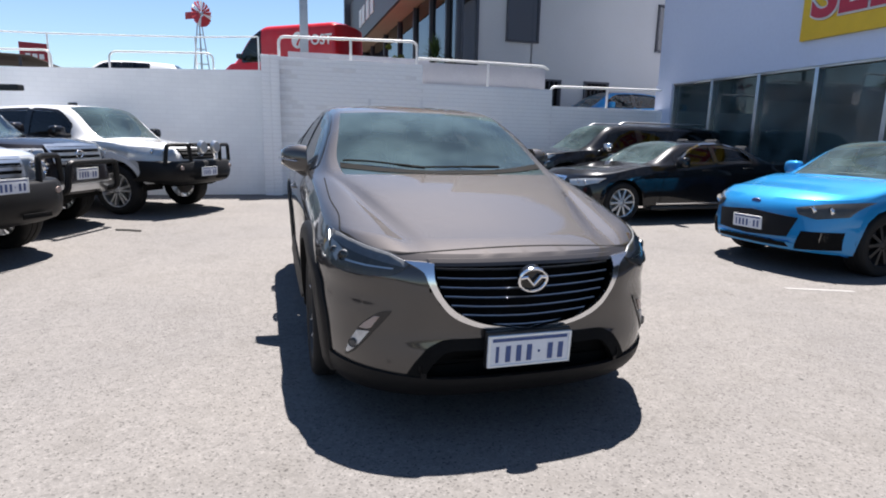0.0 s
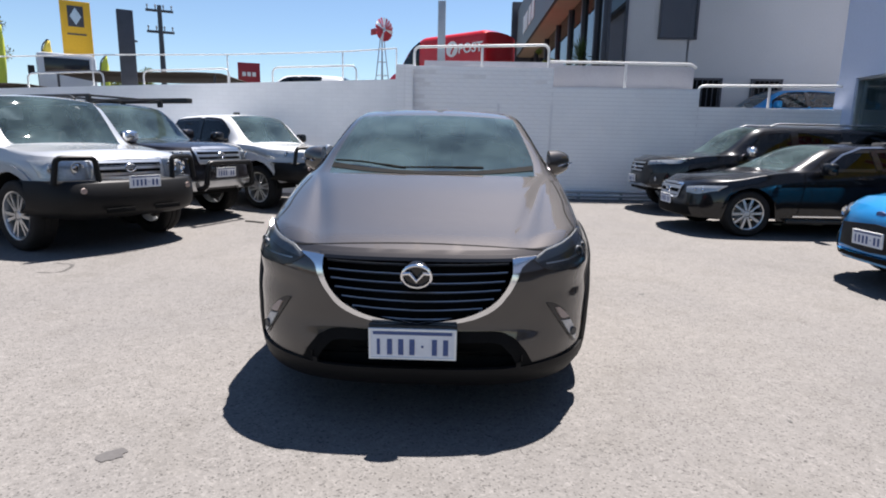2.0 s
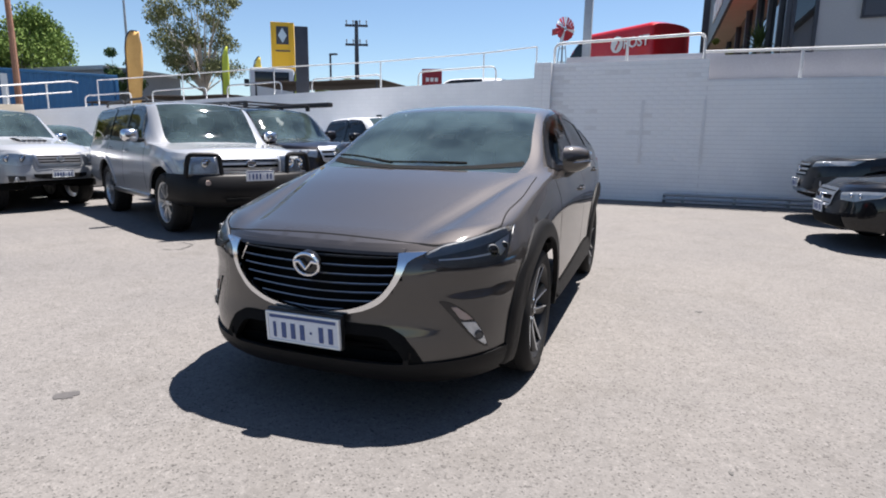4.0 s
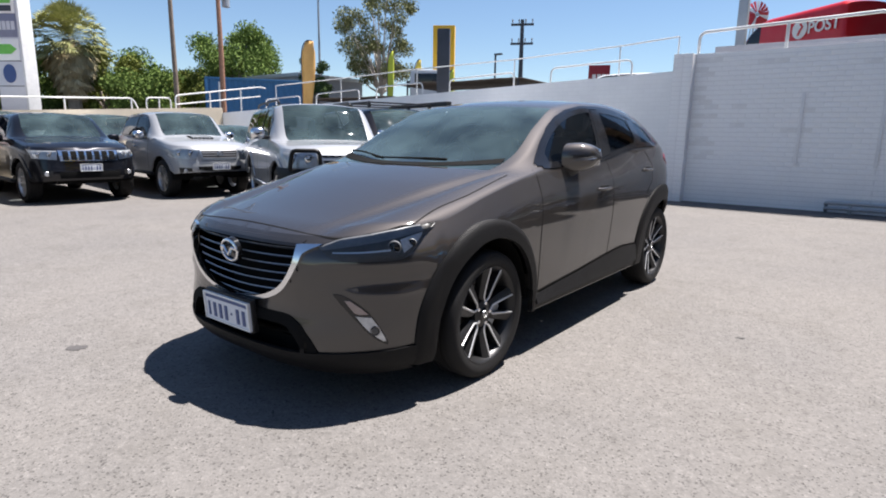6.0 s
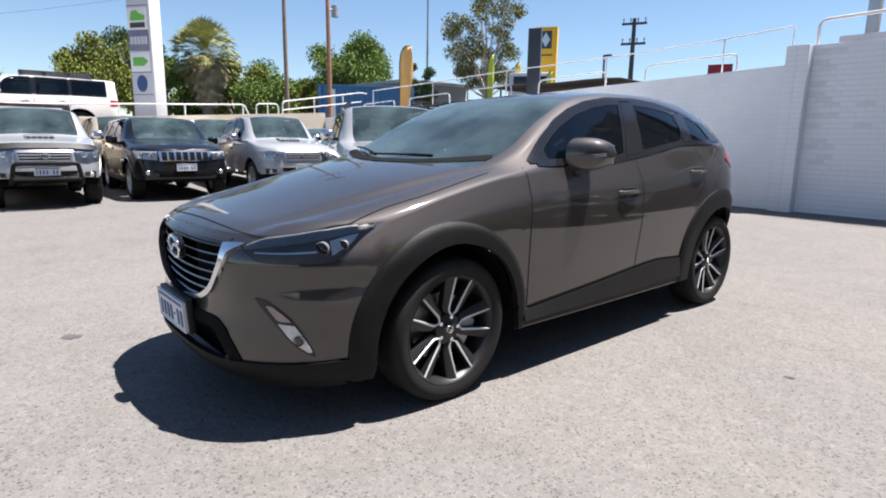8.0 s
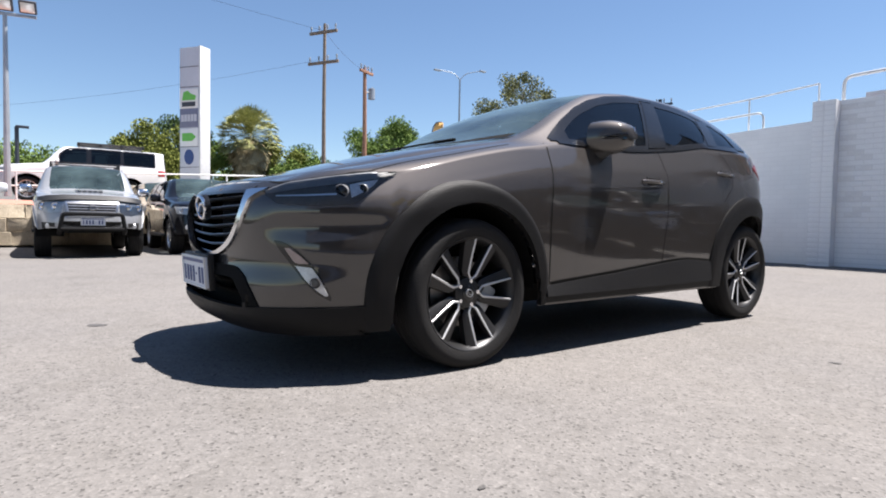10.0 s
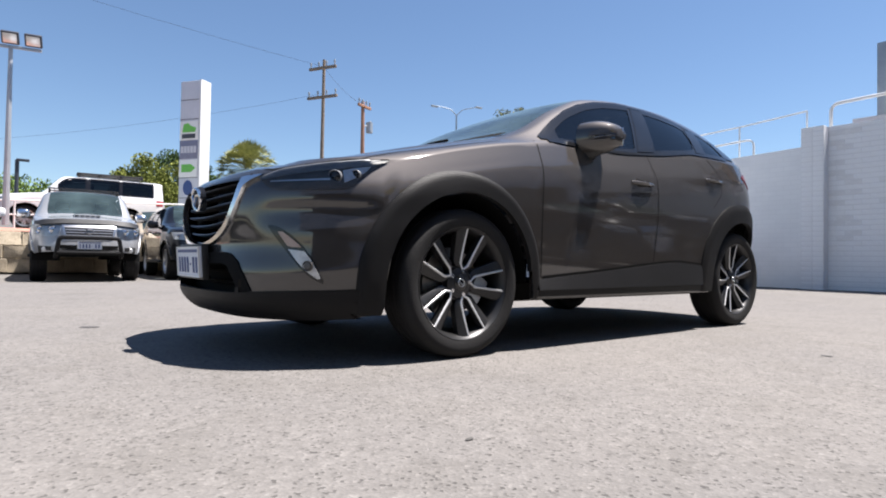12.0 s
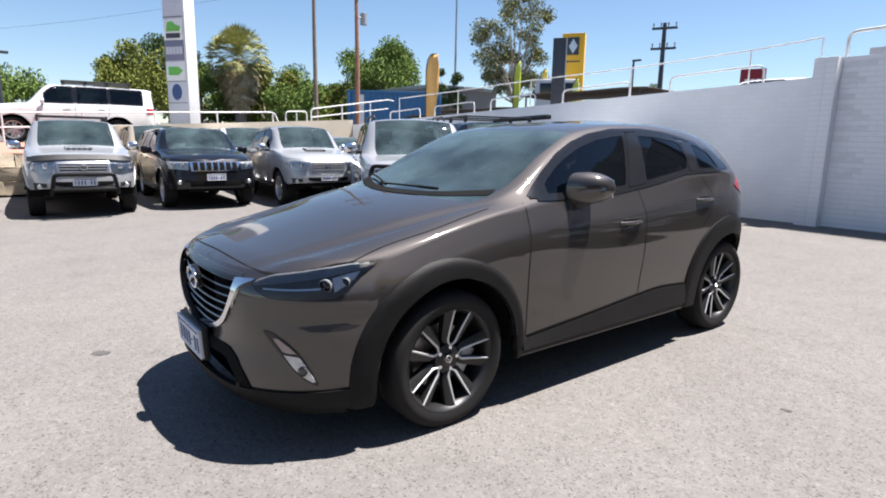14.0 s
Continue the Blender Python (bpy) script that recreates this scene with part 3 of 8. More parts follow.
def number_plate(root, c, rx=0.0, w=0.372, h=0.134):
    """A white plate with a blue band; its characters are plain bars."""
    bm = bmesh.new()
    box(bm, (0, 0, 0), (w, 0.012, h), bev=0.004)
    fr = part("number_plate", bm, PLATE_WHITE, root, "white number plate with blue characters")
    fr.matrix_local = pose(*c, rx, 0, 0)
    bm = bmesh.new()
    for i in range(7):
        if i == 4:
            box(bm, (w * (-0.4 + 0.128 * i), -0.0075, -h * 0.08), (w * 0.025, 0.004, h * 0.07))
        else:
            box(bm, (w * (-0.4 + 0.128 * i + 0.01), -0.0075, -h * 0.1), (w * (0.058 if i else 0.035), 0.004, h * 0.52), bev=0.0)
    box(bm, (0, -0.0075, h * 0.36), (w * 0.9, 0.003, h * 0.1))
    part("lettering", bm, PLATE_BLUE, fr)
    bm = bmesh.new()
    for c0, s0 in (((0, -0.007, h * 0.48), (w, 0.008, h * 0.05)), ((0, -0.007, -h * 0.48), (w, 0.008, h * 0.05)), ((w * 0.488, -0.007, 0), (w * 0.024, 0.008, h * 0.9)), ((-w * 0.488, -0.007, 0), (w * 0.024, 0.008, h * 0.9))):
        box(bm, c0, s0)
    part("plate_rim", bm, PAPER, fr)
    return fr


def interior(root, P, belt, seats=2, dash=True, wheel_side=-1):
    """Dashboard, steering wheel, seats with head rests."""
    cowl, hw = P["cowl"], P["hw"]
    x = hw * 0.4
    if dash:
        bm = bmesh.new()
        prism(bm, [(cowl + 0.12, belt - 0.4), (cowl + 0.1, belt - 0.06), (cowl + 0.5, belt - 0.03), (cowl + 0.72, belt - 0.12), (cowl + 0.62, belt - 0.4)], -hw * 0.8, hw * 0.8, "x")
        part("dashboard", fix(bm), DASH, root)
        bm = bmesh.new()
        ring = [(0.185 * math.cos(a), 0.0, 0.185 * math.sin(a)) for a in np.linspace(0, 2 * math.pi, 25)[:-1]]
        tube(bm, ring, 0.017, 8, closed=True)
        box(bm, (0, 0, 0), (0.14, 0.05, 0.12), bev=0.02)
        for a in (200, 340, 270):
            tube(bm, [(0, 0, 0), (0.18 * math.cos(radians(a)), 0, 0.18 * math.sin(radians(a)))], 0.018, 6)
        st = part("steering_wheel", bm, PLASTIC, root)
        st.matrix_local = pose(wheel_side * x, cowl + 0.85, belt - 0.08, -22, 0, 0)
    rows = [P["header"] + 0.45] + ([P["header"] + 1.1] if seats > 1 else [])
    for k, y in enumerate(rows):
        for s in (-1, 1):
            bm = bmesh.new()
            box(bm, (0, 0.0, 0.0), (0.5, 0.13, 0.62), bev=0.05, m=pose(0, 0.08, -0.05, -14, 0, 0))
            box(bm, (0, -0.25, -0.36), (0.52, 0.52, 0.14), bev=0.05)
            box(bm, (0, 0.0, 0.0), (0.27, 0.1, 0.19), bev=0.045, m=pose(0, 0.2, 0.39, -12, 0, 0))
            for q in (-0.06, 0.06):
                tube(bm, [(q, 0.17, 0.2), (q, 0.2, 0.36)], 0.007, 6)
            st = part("seat", bm, SEAT, root)
            st.matrix_local = Matrix.Translation((s * x, y, belt - 0.1 - 0.1 * k))


def mirror(root, P, mat, at, size=(0.2, 0.13, 0.14), cap_mat=None):
    """Two door mirrors: housing on a stalk, glass looking back."""
    x, y, z = at
    w, d, h = size
    for s in (1, -1):
        bm = bmesh.new()
        bmesh.ops.create_uvsphere(bm, u_segments=16, v_segments=10, radius=0.5, matrix=Matrix.Translation((s * (x + w * 0.5), y, z)) @ Matrix.Diagonal((w * 1.15, d * 1.3, h * 1.1, 1)))
        for v in bm.verts:
            c0 = Vector((s * (x + w * 0.5), y, z))
            e = v.co - c0
            for i, hd in enumerate((w * 0.575, d * 0.65, h * 0.55)):
                e[i] = math.copysign(hd * (abs(e[i]) / hd) ** 0.62, e[i]) * 0.93
            v.co = c0 + e
            if v.co.y > y + d * 0.3:
                v.co.y = y + d * 0.3
        ho = part("door_mirror", bm, cap_mat or mat, root, sharp=60)
        bm = bmesh.new()
        box(bm, (s * (x - 0.03), y - 0.01, z - h * 0.35), (0.16, 0.07, 0.05), bev=0.015)
        part("mirror_stalk", bm, PLASTIC, ho)
        bm = bmesh.new()
        box(bm, (s * (x + w * 0.5), y + d * 0.32, z), (w * 0.8, 0.008, h * 0.72), bev=0.003)
        part("mirror_glass", bm, CHROME, ho)


def finish_car(root, P, mat, windows_mat=TINT, screen_mat=SCREEN, rim_mat=ALLOY, spokes=6, twin=False, belt=1.1, inside_seats=2, trim=GLOSS_BLACK):
    verts, sets, bvh = build_skin(P)
    body = part("body", mesh_from(verts, sets["body"]), mat, root, sharp=50)
    part("windscreen", mesh_from(verts, sets["screen"]), screen_mat, root, "clear windscreen")
    if sets["back"]:
        part("rear_window", mesh_from(verts, sets["back"]), windows_mat, root)
    for bot, top in P.get("windows", []):
        for s in (1, -1):
            fr = part("side_window", patch(bvh, bot, top, side3d, (-1, 0, 0), 0.003, 14, 6, 0.0, s), windows_mat, root, "tinted side window")
            rim = bot + top[::-1] + [bot[0]]
            part("window_trim", strip(bvh, rim, side3d, (-1, 0, 0), 0.044, 0.006, 60, s), trim, fr)
    liners(root, P)
    add_wheels(root, P, rim_mat, spokes, twin)
    interior(root, P, belt, inside_seats)
    return body, bvh


def seams(root, bvh, lines, mat=VOID, width=0.007):
    for pts in lines:
        for s in (1, -1):
            part("door_seam", strip(bvh, pts, side3d, (-1, 0, 0), width, 0.0012, 30, s), mat, root)


def handles(root, bvh, spots, mat, length=0.2):
    for y, z in spots:
        for s in (1, -1):
            p = project(bvh, (1.6, y, z), (-1, 0, 0), 0.0)
            bm = bmesh.new()
            box(bm, (s * (p.x - 0.004), y + 0.01, z), (0.012, length * 0.7, 0.06), bev=0.005, mat=1)
            pts = [(s * (p.x + d), y + t * length, z + 0.004) for t, d in ((-0.5, -0.004), (-0.42, 0.012), (0, 0.02), (0.42, 0.012), (0.5, -0.004))]
            tube(bm, pts, 0.011, 8)
            part("door_handle", bm, mat, root, mats=(VOID,))


def lamp(root, bvh, bot, top, s, back=LAMP_BACK, way=(0.0, 1.0, 0.0), name="headlight", inner=True, off=0.006, label="clear headlight"):
    """A lamp on the nose: reflector housing, clear lens, round projector."""
    b = part(name, patch(bvh, bot, top, front3d, way, off, 18, 6, 0.02, s), back, root, label)
    part("lens", patch(bvh, bot, top, front3d, way, off + 0.012, 18, 6, 0.012, s), CLEAR, b)
    if inner:
        c = (np.mean([p for p in along(bot, 10)], axis=0) + np.mean([p for p in along(top, 10)], axis=0)) / 2
        h = abs(np.mean([p[1] for p in top]) - np.mean([p[1] for p in bot])) * 0.36
        for dx in (-1.3, 1.3):
            q = project(bvh, front3d(c[0] + dx * h, c[1]), way, off + 0.002)
            bm = lathe(bmesh.new(), [(0.0, -0.004), (h * 0.55, -0.006), (h * 0.75, 0.002), (h, -0.008), (h, 0.006)], 20, Matrix.Translation((s * q.x, q.y, q.z)) @ pose(0, 0, 0, 0, 0, 90))
            part("projector", fix(bm, 1e-5), CHROME, b)
    return b


# ---- the brown crossover hatchback in the middle of the yard ----
def brown_crossover():
    root = thing("crossover_hatchback", "brown metallic crossover hatchback with grey-black cladding, parked on pale asphalt", "car")
    P = dict(nf=2.95, nr=2.3, n_front=30, n_rear=18, ds=0.03, rows=34, z_base=0.18, nA=10, nB=14, post=1, bulge=0.012, crown=curve((-0.36, 1.4), (0.3, 1.6), (0.9, 2.2), (3.3, 2.2)), smooth=1, free=True, liner_x=0.74, tuck=curve((0, 0.0), (12, 0.007), (30, 0.015), (55, 0.012), (66, 0.0), (90, 0.0)), ridge=curve((-0.36, 0.01), (-0.25, 0.02), (0.1, 0.026), (0.35, 0.012), (0.5, 0.0)),
             ycf=-0.02, ycr=2.55, corner_f=-0.36, corner_r=3.0, wb=2.58, tyre_r=0.336, tyre_w=0.215, track=0.755, arch_z=0.335,
             arches=[(0.0, 0.405), (2.58, 0.405)],
             sill=curve((-0.95, 0.18), (-0.6, 0.185), (-0.3, 0.225), (0.5, 0.25), (2.1, 0.25), (3.0, 0.3), (3.4, 0.34)),
             W=curve((-0.1, 0.862), (0.3, 0.872), (1.2, 0.882), (2.4, 0.885), (2.8, 0.872)),
             prof=curve((0, 0.94), (0.1, 0.968), (0.25, 0.983), (0.4, 0.99), (0.55, 0.997), (0.64, 1.0), (0.74, 0.999), (0.84, 0.986), (0.9, 0.965), (1.0, 0.925)),
             ztop=curve((-0.93, 0.802), (-0.8, 0.805), (-0.6, 0.823), (-0.36, 0.853), (0.0, 0.945), (0.4, 1.03), (0.7, 1.066), (1.4, 1.095), (2.1, 1.16), (2.5, 1.175), (2.9, 1.15), (3.35, 1.08)),
             F=curve((0, -0.83), (0.06, -0.885), (0.16, -0.922), (0.3, -0.925), (0.5, -0.905), (0.75, -0.912), (0.86, -0.906), (0.94, -0.887), (1, -0.85)),
             R=curve((0, 3.12), (0.2, 3.25), (0.6, 3.24), (1, 3.17)),
             x4=curve((-0.36, 0.4), (-0.25, 0.435), (-0.15, 0.47), (0.0, 0.53), (0.15, 0.58), (0.35, 0.648), (0.45, 0.685), (0.62, 0.7), (0.95, 0.648), (1.3, 0.6), (1.7, 0.6), (2.2, 0.588), (2.6, 0.575), (2.9, 0.585), (3.3, 0.6)),
             z4=curve((-0.36, 0.815), (-0.25, 0.848), (-0.15, 0.883), (0.0, 0.94), (0.15, 0.99), (0.35, 1.04), (0.45, 1.062), (0.62, 1.128), (0.95, 1.31), (1.27, 1.443), (1.6, 1.486), (1.95, 1.492), (2.3, 1.47), (2.58, 1.426), (2.8, 1.345), (2.95, 1.245), (3.08, 1.175), (3.35, 1.1)),
             z5=curve((-0.36, 0.82), (-0.25, 0.853), (-0.15, 0.891), (0.0, 0.951), (0.15, 1.002), (0.35, 1.053), (0.5, 1.085), (0.62, 1.14), (0.95, 1.332), (1.27, 1.468), (1.55, 1.514), (1.9, 1.534), (2.3, 1.523), (2.62, 1.483), (2.85, 1.43), (3.0, 1.3), (3.12, 1.195), (3.35, 1.1)),
             bf=curve((-0.36, 1.0), (0.1, 0.56), (0.5, 0.42), (1.27, 0.22), (1.9, 0.0), (3.4, 0.0)), br=curve((-1, 0), (2.0, 0), (2.6, 0.3), (3.0, 1.0)),
             screen=(0.4, 1.21), back=(99, 100), cut_x=0.5, cowl=0.42, header=1.2, ye=3.2, hw=0.88, roof=1.545)
    # side glass: lower and upper line (y, z)
    P["windows"] = [
        ([(0.6, 1.08), (0.74, 1.083), (1.2, 1.093), (1.375, 1.112)], [(0.605, 1.09), (0.72, 1.18), (0.8, 1.232), (0.895, 1.283), (1.068, 1.354), (1.241, 1.399), (1.409, 1.423), (1.535, 1.433)]),
        ([(1.56, 1.127), (2.03, 1.192), (2.08, 1.206), (2.125, 1.268)], [(1.665, 1.434), (1.86, 1.428), (2.05, 1.408), (2.135, 1.386)]),
        ([(2.2, 1.194), (2.47, 1.2)], [(2.275, 1.385), (2.36, 1.378), (2.47, 1.318), (2.5, 1.225)]),
    ]
    grille = soft([(-0.41, 0.772), (-0.405, 0.71), (-0.372, 0.63), (-0.305, 0.565), (-0.19, 0.517), (0.0, 0.487), (0.19, 0.517), (0.305, 0.565), (0.372, 0.63), (0.405, 0.71), (0.41, 0.772)], 4)
    intake = [(-0.5, 0.285), (-0.42, 0.41), (-0.36, 0.435), (0.36, 0.435), (0.42, 0.41), (0.5, 0.285)]
    P["front_cuts"] = [[(p[0] * 1.035, p[1] - (0.012 if p[1] < 0.7 else 0.0)) for p in grille], intake]
    P["cut_y"] = -0.5
    verts, sets, bvh = build_skin(P)
    part("body", mesh_from(verts, sets["body"]), P_BROWN, root, "brown metallic painted body", sharp=60)
    part("windscreen", mesh_from(verts, sets["screen"]), SCREEN, root, "clear windscreen with a dark border")
    part("rear_window", patch(bvh, [(-0.5, 1.19), (0.5, 1.19)], [(-0.44, 1.37), (0.44, 1.37)], lambda x, z: (x, 4.0, z), (0, -1, 0), 0.004, 16, 5, 0.01), GLOSS_BLACK, root)
    # side glass, pillars and trim
    for s in (1, -1):
        for bot, top in P["windows"]:
            w = part("side_window", patch(bvh, bot, top, side3d, (-1, 0, 0), 0.002, 20, 8, 0.0, s), FRONT_TINT if bot[0][0] < 1.0 else TINT, root, "dark tinted side window")
            part("window_trim", strip(bvh, bot + top[::-1] + [bot[0]], side3d, (-1, 0, 0), 0.03, 0.005, 60, s), GLOSS_BLACK, w)
        part("pillar_cover", patch(bvh, [(1.388, 1.112), (1.547, 1.127)], [(1.55, 1.434), (1.652, 1.436)], side3d, (-1, 0, 0), 0.0075, 6, 8, 0.006, s), GLOSS_BLACK, root, "gloss black door pillar")
        part("pillar_cover", patch(bvh, [(2.09, 1.196), (2.19, 1.196)], [(2.148, 1.386), (2.262, 1.386)], side3d, (-1, 0, 0), 0.0075, 6, 8, 0.006, s), GLOSS_BLACK, root)
        part("pillar_cover", patch(bvh, [(2.49, 1.2), (2.66, 1.205)], [(2.45, 1.345), (2.56, 1.33)], side3d, (-1, 0, 0), 0.0065, 8, 8, 0.006, s), GLOSS_BLACK, root, "gloss black rear pillar")
        part("window_line", strip(bvh, [(0.56, 1.085), (0.732, 1.206), (0.885, 1.297), (1.031, 1.362), (1.206, 1.413), (1.434, 1.448), (1.738, 1.458), (1.994, 1.442), (2.207, 1.412), (2.32, 1.39)], side3d, (-1, 0, 0), 0.02, 0.004, 60, s), GLOSS_BLACK, root, "black trim line over the side windows")
        part("sail_panel", patch(bvh, [(0.56, 1.076), (0.69, 1.08)], [(0.565, 1.085), (0.7, 1.165)], side3d, (-1, 0, 0), 0.006, 6, 6, 0.006, s), GLOSS_BLACK, root)
        part("belt_moulding", strip(bvh, [(0.6, 1.07), (1.0, 1.076), (1.193, 1.078), (1.363, 1.094), (1.665, 1.128), (2.01, 1.18), (2.191, 1.187), (2.5, 1.192)], side3d, (-1, 0, 0), 0.016, 0.006, 40, s), GLOSS_BLACK, root)
        # wheel-arch cladding, sill cladding
        lip = lambda v: 0.02 - 0.013 * max(0.0, (v - 0.6) / 0.4) ** 2
        for yw, yo, ro, lo_f, lo_r in ((0.0, -0.022, 0.498, 0.214, 0.258), (2.58, 2.56, 0.535, 0.262, 0.33)):
            inner, outer = [], []
            for k in np.linspace(0, 180, 33):
                c, q = math.cos(radians(k)), math.sin(radians(k))
                inner.append((yw + 0.408 * c, 0.335 + 0.408 * q))
                outer.append((yo + ro * c, 0.338 + ro * q))
            if yw > 1.0:
                inner, outer = inner[4:], outer[4:]
            else:
                inner, outer = [(yw + 0.41, lo_r)] + inner, [(yo + ro, lo_r)] + outer
            inner = inner + [(yw - 0.41, lo_f)]
            outer = outer + [(yo - ro, lo_f)]
            part("arch_cladding", patch(bvh, inner, outer, side3d, (-1, 0, 0), lip, 44, 10, 0.03, s), CLAD, root, "grey-black plastic wheel-arch cladding")
        part("sill_cladding", patch(bvh, [(0.46, 0.3), (1.3, 0.305), (2.03, 0.308)], [(0.47, 0.35), (0.58, 0.358), (1.05, 0.393), (1.35, 0.42), (1.62, 0.442), (1.76, 0.446), (2.04, 0.43)], side3d, (-1, 0, 0), lambda v: 0.032 - 0.026 * v, 40, 6, 0.03, s), CLAD, root, "grey-black plastic sill cladding")
        part("rocker", patch(bvh, [(0.44, 0.245), (2.1, 0.245)], [(0.46, 0.305), (2.08, 0.31)], side3d, (-1, 0, 0), 0.012, 40, 3, 0.03, s), CLAD, root, "black plastic rocker under the sill")
        part("sill_step", strip(bvh, [(0.5, 0.358), (0.6, 0.367), (1.05, 0.402), (1.35, 0.429), (1.62, 0.451), (1.76, 0.455), (2.03, 0.439)], side3d, (-1, 0, 0), 0.014, 0.005, 40, s), VOID, root)
    seams(root, bvh, [
        [(0.5, 1.06), (0.495, 0.95), (0.48, 0.72), (0.49, 0.362)],
        [(1.47, 1.1), (1.5, 0.95), (1.5, 0.7), (1.47, 0.44)],
        [(2.2, 1.16), (2.3, 1.05), (2.28, 0.92), (2.17, 0.82)]], width=0.006)
    handles(root, bvh, [(1.34, 0.904), (2.19, 1.002)], P_BROWN, 0.2)
    # bonnet shut line, laid from above
    def top3d(x, y):
        return (x, y, 3.0)
    nose = [(0.0, -0.806), (0.25, -0.806), (0.44, -0.79), (0.56, -0.748), (0.66, -0.638), (0.72, -0.52), (0.742, -0.46), (0.735, -0.39), (0.73, -0.27), (0.748, -0.05), (0.745, 0.3)]
    nose = [(-x, y) for x, y in nose[:0:-1]] + nose
    part("bonnet_seam", strip(bvh, [tuple(p) for p in soft(nose, 6)], top3d, (0, 0, -1), 0.006, 0.0015, 120), VOID, root)
    # cowl under the windscreen, with wipers
    bm = bmesh.new()
    rows = []
    for y0, dz in ((0.4, 0.004), (0.43, 0.006), (0.462, 0.008)):
        rows.append([project(bvh, (x, y0 - 0.21 * (1 - (x / 0.66) ** 2), 3.0), (0, 0, -1), dz) for x in np.linspace(-0.64, 0.64, 33)])
    grid_faces(bm, rows)
    part("cowl_panel", fix(bm), VOID, root)
    for x0, x1 in ((0.32, -0.24), (-0.16, -0.62)):
        pts = [project(bvh, (x0 + (x1 - x0) * t, 0.5 - 0.21 * (1 - ((x0 + (x1 - x0) * t) / 0.66) ** 2) - 0.03 + 0.035 * math.sin(3.1 * t), 3.0), (0, 0, -1), 0.02) for t in np.linspace(0, 1, 12)]
        bm = tube(bmesh.new(), pts, [0.009] * 4 + [0.006] * 8, 6)
        part("wiper", bm, VOID, root, "black windscreen wiper")
    # nose: grille, slats, surround, emblem
    bm = bmesh.new()
    rows = [[(x, -0.80 + 0.16 * (abs(x) / 0.44) ** 2.2, z) for x in np.linspace(-0.44, 0.44, 15)] for z in (0.46, 0.6, 0.79)]
    grid_faces(bm, rows)
    gr = part("grille", fix(bm), VOID, root, "black slatted grille")
    for k in range(7):
        z = 0.745 - 0.037 * k
        edge = sorted((p[1], p[0]) for p in grille if p[0] >= 0)
        w = float(np.interp(z, [q[0] for q in edge], [q[1] for q in edge])) - 0.012
        bm = bmesh.new()
        top, bot = [], []
        for x in np.linspace(-w, w, 25):
            dz = -0.03 * (1 - (abs(x) / 0.42) ** 1.6) * (0.25 + k / 8)
            p = project(bvh, front3d(x, z + dz), (0, 1, 0), -0.022)
            top.append((Vector((x, p.y + 0.004, z + dz + 0.007)), Vector((x, p.y, z + dz)), Vector((x, p.y + 0.03, z + dz - 0.009))))
        grid_faces(bm, [[t[i] for t in top] for i in range(3)])
        grid_faces(bm, [[t[0] + Vector((0, -0.002, 0.001)) for t in top], [t[1] * 0.35 + t[0] * 0.65 + Vector((0, -0.0035, 0)) for t in top]], 1)
        part("grille_slat", fix(bm, 1e-5), GUNMETAL, gr, "dark grey grille slat", mats=(SLAT_EDGE,))
    part("grille_lip", patch(bvh, [(-0.415, 0.764), (0.415, 0.764)], [(-0.43, 0.786), (0.43, 0.786)], front3d, (0, 1, 0), 0.003, 40, 4, 0.02), P_BROWN, root)
    part("grille_edge", strip(bvh, [(-0.412, 0.765), (0.412, 0.765)], front3d, (0, 1, 0), 0.012, 0.0045, 40), GLOSS_BLACK, root)
    inn = soft([(0.405, 0.766), (0.408, 0.74), (0.403, 0.695), (0.372, 0.632), (0.308, 0.568), (0.19, 0.517), (0.0, 0.488)], 6)
    out = soft([(0.515, 0.771), (0.45, 0.735), (0.43, 0.69), (0.399, 0.632), (0.328, 0.552), (0.203, 0.501), (0.0, 0.476)], 6)
    inn, out = ([tuple(p) for p in q] + [(-p[0], p[1]) for p in q[-2::-1]] for q in (inn, out))
    part("grille_surround", patch(bvh, inn, out, front3d, (0, 1, 0), 0.014, 80, 4, 0.03), CHROME, root, "bright chrome wing round the grille")
    ring = [(0.062 * math.cos(a), 0, 0.05 * math.sin(a)) for a in np.linspace(0, 2 * math.pi, 33)[:-1]]
    bm = tube(bmesh.new(), ring, 0.007, 8, closed=True)
    tube(bm, [(-0.058, -0.003, 0.012), (-0.03, -0.006, 0.016), (0.0, -0.009, -0.018), (0.03, -0.006, 0.016), (0.058, -0.003, 0.012)], 0.008, 6)
    lathe(bm, [(0.0, 0.0), (0.058, 0.0), (0.06, 0.02)], 28, pose(0, 0.008, 0, 0, 0, 90), 1)
    em = part("emblem", bm, CHROME, gr, "chrome oval emblem with a winged line", mats=(GLOSS_BLACK,))
    em.matrix_local = pose(0, -0.93, 0.702, 8, 0, 0)
    # headlights
    for s in (1, -1):
        bot = [(0.505, -0.815, 0.757), (0.54, -0.81, 0.735), (0.572, -0.801, 0.718), (0.608, -0.779, 0.709), (0.692, -0.704, 0.707), (0.741, -0.639, 0.707), (0.774, -0.579, 0.713), (0.785, -0.55, 0.724), (0.791, -0.508, 0.76), (0.785, -0.45, 0.804), (0.779, -0.371, 0.848)]
        top = [(0.503, -0.814, 0.764), (0.566, -0.746, 0.797), (0.664, -0.638, 0.819), (0.723, -0.524, 0.838), (0.745, -0.473, 0.846), (0.779, -0.371, 0.852)]
        band = [(0.52, -0.813, 0.75), (0.625, -0.734, 0.769), (0.702, -0.636, 0.786), (0.747, -0.537, 0.805), (0.772, -0.44, 0.822)]
        ident = lambda *p: p
